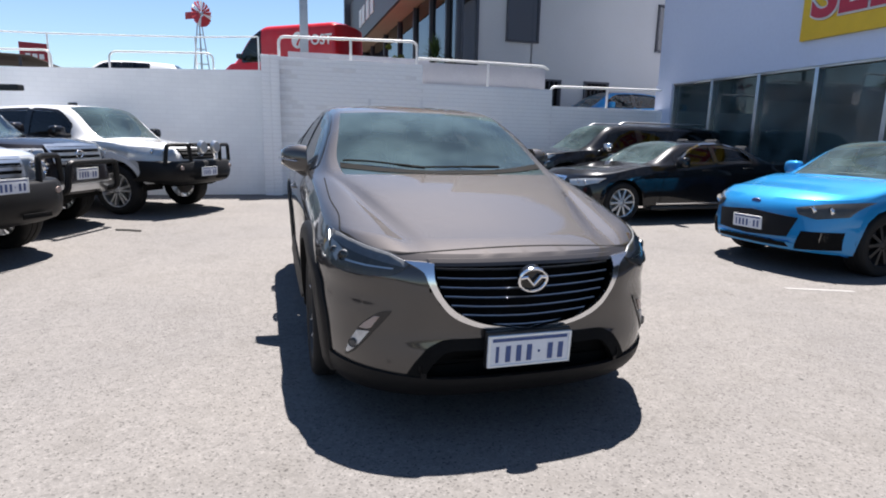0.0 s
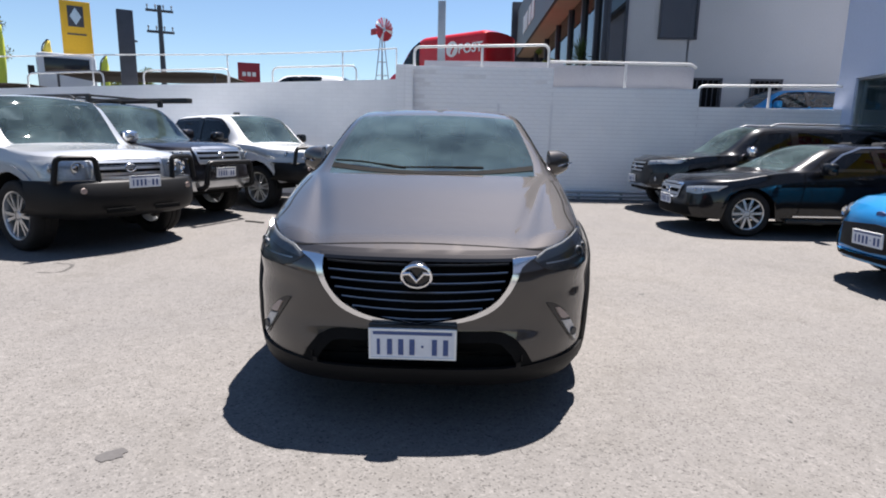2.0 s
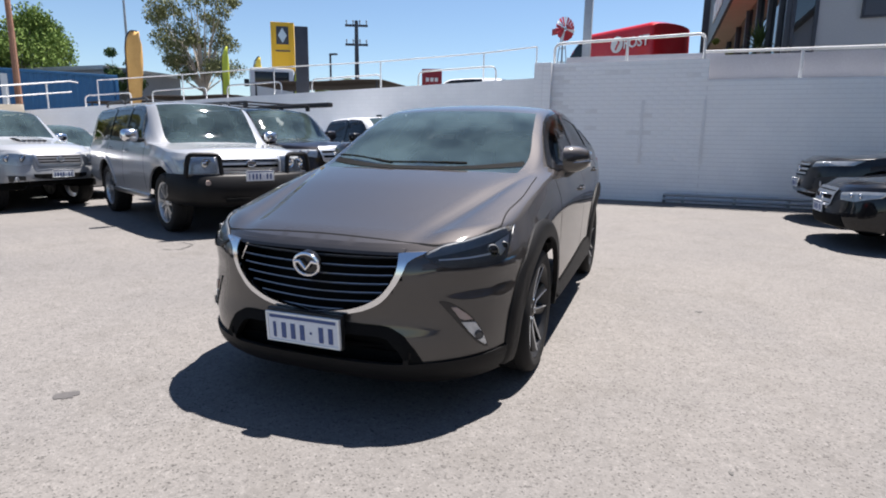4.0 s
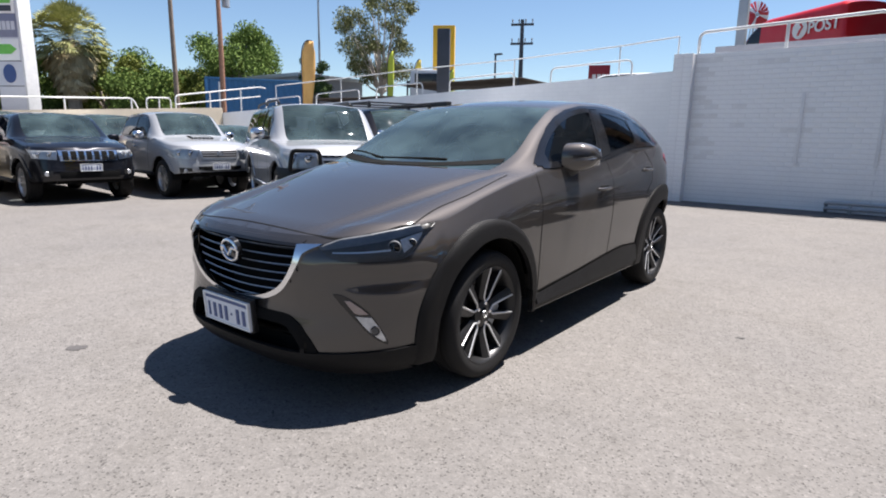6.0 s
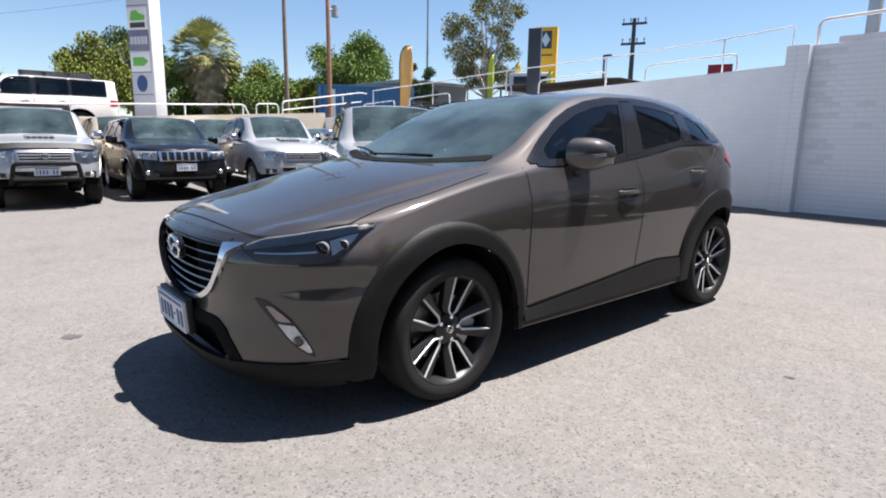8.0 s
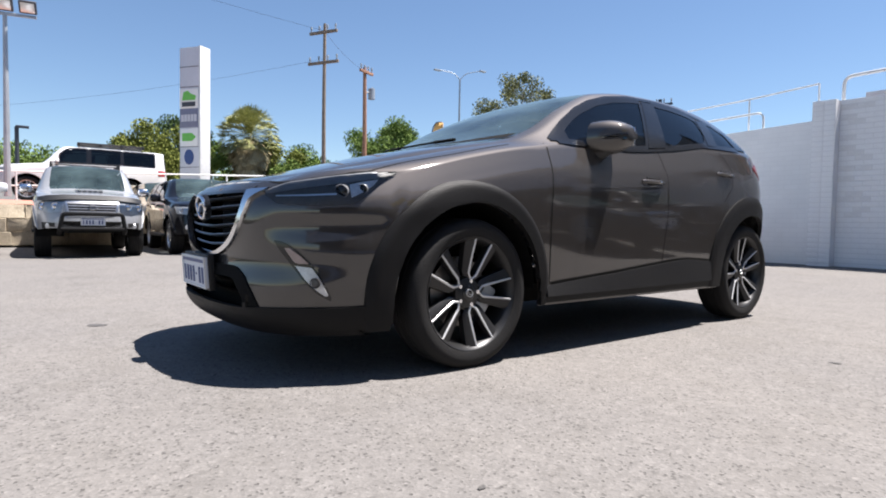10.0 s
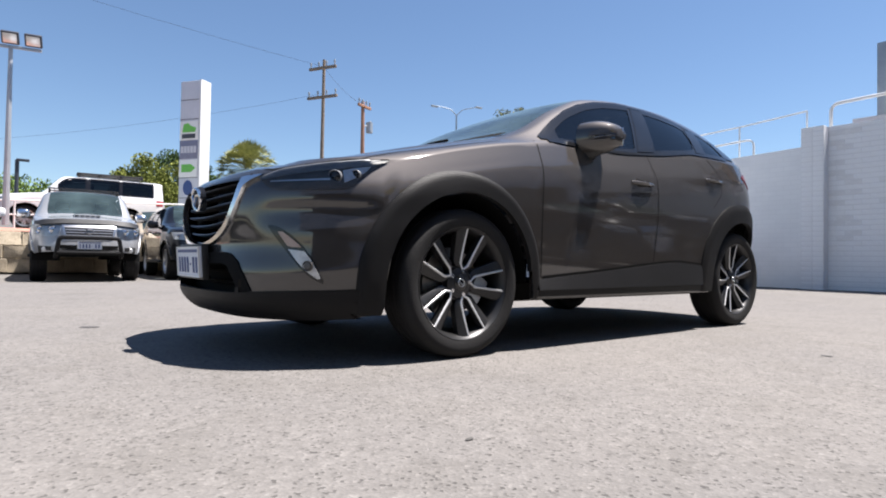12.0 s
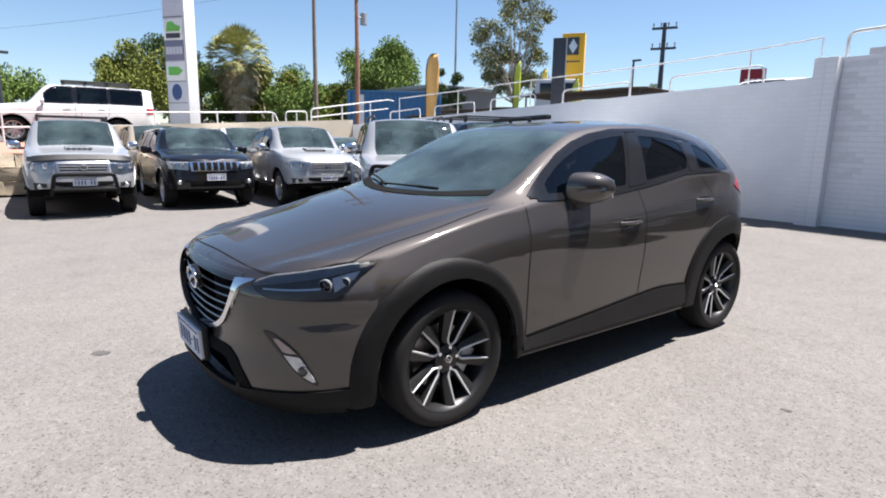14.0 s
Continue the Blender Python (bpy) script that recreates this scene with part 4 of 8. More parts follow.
        way = (-0.8, 0.6, 0)
        hb = part("headlight", patch(bvh, bot, top, ident, way, 0.003, 30, 8, 0.01, s), LAMP_DARK, root, "dark smoked headlight under a clear lens")
        part("lens", patch(bvh, bot, top, ident, way, 0.011, 30, 8, 0.012, s), CLEAR, hb)
        part("light_strip", patch(bvh, [tuple(p) for p in along(band, 20)[:13]], [tuple(p) for p in along(top, 20)[:13]], ident, way, 0.0065, 20, 3, 0.004, s), LAMP_GREY, hb, "pale strip inside the headlight")
        part("lamp_brow", patch(bvh, [tuple(p) for p in along(band, 20)[12:]], [tuple(p) for p in along(top, 20)[12:18]], ident, way, 0.0062, 12, 3, 0.004, s), LAMP_GREY, hb, "silver brow inside the headlight")
        part("reflector", patch(bvh, [(0.772, -0.572, 0.738), (0.782, -0.53, 0.76), (0.782, -0.48, 0.79)], [(0.75, -0.57, 0.79), (0.76, -0.51, 0.805), (0.772, -0.45, 0.815)], ident, way, 0.006, 12, 4, 0.004, s), LAMP_BACK, hb, "silver reflector bowl inside the headlight")
        part("lamp_trim", patch(bvh, [(0.56, -0.79, 0.74), (0.66, -0.71, 0.742), (0.74, -0.62, 0.748)], [(0.56, -0.79, 0.745), (0.66, -0.71, 0.748), (0.74, -0.62, 0.755)], ident, way, 0.006, 20, 1, 0.003, s), SATIN, hb, "thin bright line inside the headlight")
        for c, r in (((0.742, -0.6, 0.762), 0.03), ((0.777, -0.525, 0.775), 0.021)):
            q = project(bvh, c, way, 0.004)
            at_lamp = Matrix.Translation((s * q.x, q.y, q.z)) @ pose(0, 0, 0, 0, 0, -52 if s > 0 else -128)
            pj = part("projector", fix(lathe(bmesh.new(), [(r * 0.86, 0.003), (r * 0.92, 0.006), (r, 0.004), (r, -0.01)], 24, at_lamp), 1e-5), LAMP_GREY, hb, "round projector in a bright ring")
            part("projector_lens", fix(lathe(bmesh.new(), [(0.0, 0.008), (r * 0.5, 0.006), (r * 0.88, 0.0)], 20, at_lamp), 1e-5), GLOSS_BLACK, pj)
        # fog lamp pocket
        fb = [(0.574, -0.805, 0.563), (0.601, -0.783, 0.52), (0.64, -0.752, 0.463), (0.68, -0.721, 0.406), (0.71, -0.685, 0.362), (0.728, -0.655, 0.343), (0.737, -0.639, 0.334)]
        ft = [(0.576, -0.803, 0.568), (0.6, -0.79, 0.566), (0.621, -0.773, 0.556), (0.653, -0.742, 0.529), (0.684, -0.707, 0.489), (0.708, -0.681, 0.445), (0.728, -0.659, 0.396), (0.74, -0.637, 0.345)]
        fp = part("fog_lamp", patch(bvh, fb, ft, ident, way, 0.004, 20, 5, 0.012, s), GLOSS_BLACK, root, "slanted fog lamp in a black pocket")
        part("indicator", patch(bvh, [(0.614, -0.775, 0.54), (0.644, -0.748, 0.486), (0.656, -0.736, 0.479)], [(0.632, -0.76, 0.539), (0.668, -0.725, 0.503), (0.686, -0.706, 0.478)], ident, way, 0.009, 10, 4, 0.008, s), AMBER, fp, "pale clear indicator")
        part("fog_lens", patch(bvh, [(0.648, -0.744, 0.47), (0.679, -0.72, 0.42), (0.701, -0.698, 0.388), (0.728, -0.658, 0.354)], [(0.694, -0.697, 0.463), (0.716, -0.674, 0.42), (0.732, -0.65, 0.365), (0.733, -0.648, 0.356)], ident, way, 0.009, 10, 4, 0.008, s), LAMP_BACK, fp)
        q = project(bvh, (0.705, -0.687, 0.405), way, 0.012)
        bm = lathe(bmesh.new(), [(0.0, 0.006), (0.014, 0.004), (0.017, 0.0), (0.021, 0.004), (0.021, -0.004)], 18, Matrix.Translation((s * q.x, q.y, q.z)) @ pose(0, 0, 0, 0, 0, -52 if s > 0 else -128))
        part("fog_bulb", fix(bm, 1e-5), LAMP_DARK, fp)
    # lower bumper: black valance and intake
    bm = bmesh.new()
    box(bm, (0, -0.74, 0.36), (0.98, 0.1, 0.17))
    part("lower_intake", bm, VOID, root, "black lower air intake")
    for z in (0.325, 0.375):
        bm = bmesh.new()
        tube(bm, [(x, -0.83 + 0.14 * (abs(x) / 0.5) ** 2.2, z) for x in np.linspace(-0.46, 0.46, 15)], 0.01, 6)
        part("intake_bar", bm, VOID, root)
    both = lambda q: [(-x, z) for x, z in q[:0:-1]] + list(q)
    lo = [(0.0, 0.192), (0.4, 0.192), (0.62, 0.194), (0.76, 0.198), (0.835, 0.21)]
    hi = [(0.0, 0.29), (0.4, 0.29), (0.6, 0.302), (0.76, 0.31), (0.835, 0.318)]
    part("front_valance", patch(bvh, both(lo), both(hi), front3d, (0, 1, 0), 0.012, 68, 5, 0.03), CLAD, root, "grey-black plastic bumper edge")
    lo = [(0.45, 0.288), (0.415, 0.35), (0.37, 0.398), (0.33, 0.408), (0.0, 0.408)]
    hi = [(0.515, 0.3), (0.485, 0.355), (0.435, 0.418), (0.375, 0.45), (0.33, 0.456), (0.0, 0.456)]
    part("intake_edge", patch(bvh, both(lo[::-1]), both(hi[::-1]), front3d, (0, 1, 0), 0.006, 60, 3, 0.05), VOID, root)
    pl = number_plate(root, (-0.012, -0.952, 0.412), rx=4, w=0.375, h=0.137)
    bm = bmesh.new()
    box(bm, (0, 0.02, 0.0), (0.38, 0.03, 0.16), bev=0.006)
    part("plate_holder", bm, PLASTIC, pl)
    # mirrors
    for s in (1, -1):
        bm = bmesh.new()
        rows = []
        for k in range(13):
            t = k / 12
            x = 0.81 + 0.16 * t
            hgt = 0.092 * (1 - 0.55 * t ** 3) * (1 if k < 12 else 0.55)
            zc, yc = 1.12 + 0.012 * t, 0.925 + 0.05 * t
            fd = 0.115 * (1 - 0.55 * t ** 2) * (1 if k < 12 else 0.5)
            rows.append([(s * x, yc - fd * max(0.0, math.cos(a)) ** 0.8 + 0.06 * max(0.0, -math.cos(a)) ** 0.6, zc + hgt * math.copysign(abs(math.sin(a)) ** 0.7, math.sin(a))) for a in np.linspace(-math.pi, math.pi, 25)])
        vs = grid_faces(bm, rows)
        for r in (vs[0], vs[-1]):
            bm.faces.new(r[:-1])
        mh = part("door_mirror", fix(bm), P_BROWN, root, "brown door mirror housing", sharp=60)
        bm = bmesh.new()
        pts = [(s * (0.815 + 0.17 * t), 0.925 + 0.05 * t - 0.117 * (1 - 0.55 * t * t) * 0.98, 1.105 + 0.022 * t) for t in np.linspace(0.35, 1, 10)]
        tube(bm, pts, 0.007, 6)
        part("mirror_indicator", bm, CLEAR, mh)
        bm = bmesh.new()
        tube(bm, [(s * 0.77, 0.89, 1.03), (s * 0.81, 0.905, 1.045), (s * 0.87, 0.925, 1.085)], [0.05, 0.048, 0.045], 12)
        part("mirror_stalk", bm, PLASTIC, mh)
        bm = bmesh.new()
        box(bm, (s * 0.895, 1.01, 1.127), (0.15, 0.008, 0.1), bev=0.003)
        part("mirror_glass", bm, CHROME, mh)
        # tail lamp
        tb = [(2.68, 1.07), (2.9, 0.99), (3.06, 0.96)]
        tt = [(2.67, 1.09), (2.86, 1.135), (3.06, 1.12)]
        part("tail_lamp", patch(bvh, tb, tt, side3d, (-1, 0, 0), 0.006, 12, 4, 0.012, s), RED_LENS, root, "red tail lamp")
    liners(root, P)
    hero_wheels(root, P)
    interior(root, P, 1.09, 2, True, -1)
    bm = bmesh.new()
    box(bm, (0, 1.0, 1.35), (0.2, 0.03, 0.06), bev=0.012)
    tube(bm, [(0, 1.01, 1.36), (0, 1.08, 1.40)], 0.012, 6)
    part("rear_view_mirror", bm, PLASTIC, root)
    bm = bmesh.new()
    box(bm, (0.42, 0.78, 1.068), (0.3, 0.2, 0.003), rz=12)
    part("dashboard_paper", bm, PAPER, root)
    return root


def hero_wheels(root, P):
    """Ten-spoke alloys: dark pockets, bright machined edges, five twin pairs."""
    r, w = 0.336, 0.215
    rr = r * 0.768
    h = w / 2
    objs = []
    ty = part("wheel", tyre_mesh(r, w, 64, 0.768), TYRE, root, "low-profile black tyre on a two-tone alloy rim")
    bm = bmesh.new()
    lathe(bm, [(rr * 0.9, -h * 0.7), (rr * 0.87, 0), (rr * 0.9, h * 0.55), (rr * 0.945, h * 0.82), (rr * 0.985, h * 0.9), (rr * 1.0, h * 0.84)], 64)
    lathe(bm, [(0.0, h * 0.6), (rr * 0.16, h * 0.6), (rr * 0.19, h * 0.56), (rr * 0.27, h * 0.52), (rr * 0.28, h * 0.2)], 30)
    edges = bmesh.new()
    for k in range(5):
        m = pose(0, 0, 0, 72 * k + 18, 0, 0)
        edge_rows = []
        for d in (-1, 1):
            rows, side_rows = [], []
            for t in np.linspace(0, 1, 13):
                q = rr * (0.27 + 0.68 * t)
                c = rr * (0.052 * min(1.0, t / 0.1) ** 0.5 + 0.125 * t)
                bw = rr * (0.054 - 0.018 * t)
                sw = rr * (0.085 + 0.1 * t)
                xf = h * (0.56 + 0.27 * t ** 1.3)
                rows.append([m @ Vector((x, d * y, q)) for x, y in ((xf - 0.001, c + bw), (xf - 0.003, c + bw + sw * 0.5), (xf - 0.012, c + bw + sw), (xf - 0.045, c + bw + sw))])
                side_rows.append([m @ Vector((x, d * y, q)) for x, y in ((xf - 0.002, c), (xf - 0.045, c))])
                edge_rows.append((d * t, [m @ Vector((x, d * y, q)) for x, y in ((xf - 0.002, c), (xf + 0.002, c + bw * 0.3), (xf + 0.0015, c + bw * 0.8), (xf - 0.0015, c + bw))]))
            grid_faces(bm, rows)
            grid_faces(bm, side_rows)
        # the bright edge runs down one spoke, round the foot of the pocket and up the next
        foot = [m @ Vector((x, 0, q)) for x, q in ((h * 0.56 - 0.002, rr * 0.27), (h * 0.56 + 0.002, rr * 0.25), (h * 0.56 + 0.0015, rr * 0.22), (h * 0.56 - 0.0015, rr * 0.2))]
        left = [r for t, r in edge_rows[12::-1]]
        right = [r for t, r in edge_rows[13:]]
        grid_faces(edges, left + [foot] + right)
    for k in range(5):
        a = 2 * math.pi * (k + 0.5) / 5
        lathe(bm, [(0.0, h * 0.6), (0.009, h * 0.6), (0.011, h * 0.56), (0.011, h * 0.42)], 8, Matrix.Translation((0, rr * 0.215 * math.cos(a), rr * 0.215 * math.sin(a))), 1)
    rim = part("rim", fix(bm, 1e-5), GUNMETAL, ty, "gunmetal ten-spoke rim", mats=(CHROME,))
    ed = part("machined_edge", fix(edges, 1e-5), MACHINED, ty, "bright machined spoke edges")
    bm = lathe(bmesh.new(), [(0.0, h * 0.66), (rr * 0.1, h * 0.655), (rr * 0.135, h * 0.62), (rr * 0.135, h * 0.5)], 26)
    ring = [(h * 0.66, rr * 0.07 * math.cos(a), rr * 0.06 * math.sin(a)) for a in np.linspace(0, 2 * math.pi, 21)[:-1]]
    ring_bm = tube(bmesh.new(), ring, 0.0022, 6, closed=True)
    for v in ring_bm.verts:
        v.co.x += 0.001
    tube(ring_bm, [(h * 0.665, -rr * 0.06, rr * 0.01), (h * 0.665, 0, -rr * 0.02), (h * 0.665, rr * 0.06, rr * 0.01)], 0.002, 5)
    cap = part("hub_cap", fix(bm, 1e-5), GLOSS_BLACK, ty)
    badge = part("hub_emblem", ring_bm, SATIN, ty, "small bright hub emblem")
    bm = lathe(bmesh.new(), [(0.0, -0.01), (rr * 0.62, -0.01), (rr * 0.62, -0.035), (0.0, -0.035)], 40)
    disc = part("brake_disc", fix(bm, 1e-5), DISC, ty)
    bm = bmesh.new()
    box(bm, (0.0, rr * 0.5, rr * 0.12), (0.07, 0.08, 0.16), bev=0.015)
    cal = part("brake_calliper", bm, STEEL_GREY, ty)
    first = True
    for yw in (0.0, P["wb"]):
        for s in (1, -1):
            m = pose(s * P["track"], yw, r, -34 if yw == 0 else -10, 0, 0 if s > 0 else 180)
            if first:
                ty.matrix_local = m
                first = False
                continue
            t = new("wheel", ty.data)
            t.parent = root
            tagged(t, "low-profile black tyre on a two-tone alloy rim")
            t.matrix_local = m
            rm = new("rim", rim.data)
            rm.parent = t
            for n, o in (("machined_edge", ed), ("hub_cap", cap), ("hub_emblem", badge), ("brake_disc", disc), ("brake_calliper", cal)):
                new(n, o.data).parent = t


hero = brown_crossover()


# ---- the yard ----
def lift(x, y):
    """The yard rises a little away from the brown car."""
    t = min(max((math.hypot(x - 0.8, y - 0.5) - 3.0) / 6.5, 0.0), 1.0)
    w = min(max((-5.5 - x) / 3.5, 0.0), 1.0)
    return 0.045 * t * t * (3 - 2 * t) - 0.08 * w * w * (3 - 2 * w)


def yard():
    bm = bmesh.new()
    xs = np.concatenate(([-400, -120, -50, -30], np.linspace(-20, 14, 69), [30, 60, 150, 400]))
    ys = np.concatenate(([-400, -120, -40], np.linspace(-16, 9.7, 52)))
    rows = [[(x, y, lift(x, y)) for x in xs] for y in ys]
    grid_faces(bm, rows)
    g = part("ground", fix(bm, 1e-4), ASPHALT)
    tagged(g, "pale worn asphalt yard with fine stone chips", "ground", kind="structure")
    bm = bmesh.new()
    grid_faces(bm, [[(x, y, upper(x)) for x in (-700, -200, -60, -35, -22, -18, -14.6, -12, -8, -4, -1, 1, 3, 5, 6, 7, 9, 12, 60, 300)] for y in (9.75, 14, 40, 120, 700)])
    grid_faces(bm, [[(x, y, upper(x) if x < -30 else 1.13) for x in (-700, -200, -60, -35, -25, -17.4)] for y in (-700, -100, -20, -2, 4, 9.75)])
    u = part("upper_ground", fix(bm, 1e-4), UPPER_TAR)
    tagged(u, "grey upper level behind the retaining walls", "ground", kind="structure")


def upper(x):
    return UPPER_Z(x)


UPPER_Z = curve((-700, 4.0), (-60, 2.35), (-33, 2.15), (-22, 1.3), (-14.6, 1.4), (-8, 1.75), (-1, 2.3), (2.5, 2.25), (5.0, 1.5), (7, 1.28), (12, 1.2), (300, 1.0))
yard()


def wall_top(x):
    return 2.55 + 0.038 * (x + 1.3)


def coursed_paint():
    """White paint over blockwork whose courses still show as shallow lines, with runs of wear."""
    m, nt, bs = node_mat("white_paint_on_blocks")
    co, mp, br = (nt.nodes.new("ShaderNode" + k) for k in ("TexCoord", "Mapping", "TexBrick"))
    mp.inputs["Rotation"].default_value = (radians(90), 0, 0)
    nt.links.new(co.outputs["Object"], mp.inputs["Vector"])
    nt.links.new(mp.outputs["Vector"], br.inputs["Vector"])
    br.inputs["Scale"].default_value = 1.0
    br.inputs["Brick Width"].default_value, br.inputs["Row Height"].default_value = 0.24, 0.086
    br.inputs["Mortar Size"].default_value, br.inputs["Mortar Smooth"].default_value = 0.006, 0.6
    br.inputs["Color1"].default_value, br.inputs["Color2"].default_value, br.inputs["Mortar"].default_value = (1, 1, 1, 1), (0.975, 0.975, 0.975, 1), (0.93, 0.93, 0.93, 1)
    mul = nt.nodes.new("ShaderNodeMix")
    mul.data_type, mul.blend_type = "RGBA", "MULTIPLY"
    mul.inputs["Factor"].default_value = 1.0
    nt.links.new(ramp_mix(nt, noise_fac(nt, 0.9, 5.0), (0.88, 0.88, 0.875), (0.8, 0.803, 0.807)), mul.inputs["A"])
    nt.links.new(br.outputs["Color"], mul.inputs["B"])
    nt.links.new(mul.outputs["Result"], bs.inputs["Base Color"])
    bs.inputs["Roughness"].default_value = 0.62
    bump(nt, bs, br.outputs["Color"], 0.5, 0.006)
    return m


def left_wall():
    bm = bmesh.new()
    A = [(x, wall_top(x)) for x in np.linspace(-17.4, -1.2, 12)]
    prism(bm, [(-17.4, -0.2)] + A + [(-1.2, -0.2)], 9.55, 9.78, "y")
    w = part("wall_west", fix(bm), coursed_paint())
    tagged(w, "white-painted retaining wall with faint block courses", "wall", kind="structure")


left_wall()


def brick_wall(name, x0, x1, y, z1, label, bricks=True, front=-1):
    """A painted brick wall: a mortar core and single bricks proud of it."""
    bm = bmesh.new()
    box(bm, ((x0 + x1) / 2, y + 0.125, z1 / 2 - 0.05), (x1 - x0, 0.23, z1 + 0.1 - 0.005))
    w = part(name, bm, MORTAR)
    tagged(w, label, "wall", kind="structure")
    return w


WALL_PARTS = [("wall_north_1", -0.85, 2.17, 2.83), ("wall_north_2", 2.17, 5.31, 2.455), ("wall_north_3", 5.31, 8.5, 2.085)]
walls = [brick_wall(n, a, b, 9.55, z, "white-painted brick retaining wall with worn patches") for n, a, b, z in WALL_PARTS]


def showroom():
    """The showroom along the yard: pale panel wall over a band of tall windows."""
    bm = bmesh.new()
    X = 8.35
    box(bm, (X + 0.15, -3.2, 5.3), (0.3, 26.0, 5.2))
    w = part("wall_showroom", bm, RENDER_LILAC)
    tagged(w, "pale blue-white showroom wall above tall windows", "wall", kind="structure")
    for nm, c, s, lab in (("wall_corner", (X + 0.15, 9.55, 1.35), (0.3, 0.62, 2.7), "pale blue-white corner pier of the showroom"), ("plinth", (X + 0.15, -3.5, 0.13), (0.3, 25.4, 0.3), "pale plinth under the showroom windows"), ("wall_back", (X + 6.2, 9.85, 4.0), (11.6, 0.06, 7.9), "plain pale end wall of the showroom")):
        tagged(part(nm, box(bmesh.new(), c, s), RENDER_LILAC), lab, "wall", kind="structure")
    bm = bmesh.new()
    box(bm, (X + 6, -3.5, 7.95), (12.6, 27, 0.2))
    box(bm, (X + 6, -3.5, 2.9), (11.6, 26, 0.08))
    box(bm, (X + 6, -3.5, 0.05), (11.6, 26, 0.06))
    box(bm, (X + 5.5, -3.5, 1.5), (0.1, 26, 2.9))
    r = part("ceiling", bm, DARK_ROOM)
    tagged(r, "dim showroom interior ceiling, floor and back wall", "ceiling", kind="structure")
    i = 0
    yy = [9.24, 7.95, 6.65, 5.34, 4.0, 2.6, 1.2, -0.2, -1.6, -3.0]
    for a, b in zip(yy[1:], yy):
        i += 1
        win = thing("window_%d" % i, "tall showroom window in a thin metal frame", "window", kind="structure")
        bm = bmesh.new()
        box(bm, (X + 0.14, (a + b) / 2, 1.49), (0.012, b - a - 0.05, 2.4))
        p = part("pane", bm, SHOP_GLASS, win)
        p.visible_shadow = False
        for y in (a, b):
            bm = bmesh.new()
            box(bm, (X + 0.1, y - (0.02 if y == b else -0.02), 1.49), (0.12, 0.036, 2.42), bev=0.004)
            part("window_frame", bm, SATIN, win)
        for z in (0.3, 2.68):
            bm = bmesh.new()
            box(bm, (X + 0.1, (a + b) / 2, z), (0.12, b - a - 0.08, 0.05), bev=0.004)
            part("window_frame", bm, SATIN, win)
    # yellow sign panel with a lettered band
    sg = thing("wall_sign", "yellow wall sign with red raised lettering on the showroom", "sign")
    bm = bmesh.new()
    box(bm, (X - 0.04, 3.2, 3.9), (0.06, 5.0, 1.5), bev=0.01)
    part("panel", bm, surface("sign_yellow", (0.8, 0.5, 0.02), (0.72, 0.45, 0.02), 0.45), sg)
    cu = bpy.data.curves.new("letters", "FONT")
    cu.body, cu.size, cu.extrude, cu.align_x = "SELL", 1.1, 0.015, "LEFT"
    for off, mname, col, dx in ((0.06, "letter_white", (0.7, 0.7, 0.7), 0.0), (0.028, "letter_red", (0.5, 0.015, 0.045), 0.02)):
        c2 = cu.copy()
        c2.offset = off
        t = new("lettering", c2)
        t.matrix_local = pose(X - 0.09 - dx, 5.5, 3.52, 90, 0, -90)
        c2.materials.append(surface(mname, col, None, 0.4))
        t.parent = sg


showroom()


# ---- other vehicles ----
def glazing(P, spans):
    """Side windows between stations: lower line on the belt, upper line under the roof rail."""
    out = []
    for a, b in spans:
        ys = np.linspace(a, b, 9)
        bot = [(y, P["ztop"](y) + 0.03) for y in ys]
        top = [(y, max(P["z4"](y) - 0.05, P["ztop"](y) + 0.042)) for y in ys]
        out.append((bot, top))
    return out


def place(x, y, alpha, z=None):
    return pose(x, y, lift(x, y) if z is None else z, 0, 0, 90 + alpha)


def tube_part(name, root, lines, r, mat, label=""):
    bm = bmesh.new()
    for pts in lines:
        tube(bm, rounded(pts, 0.06) if len(pts) > 2 else pts, r, 8)
    return part(name, bm, mat, root, label)


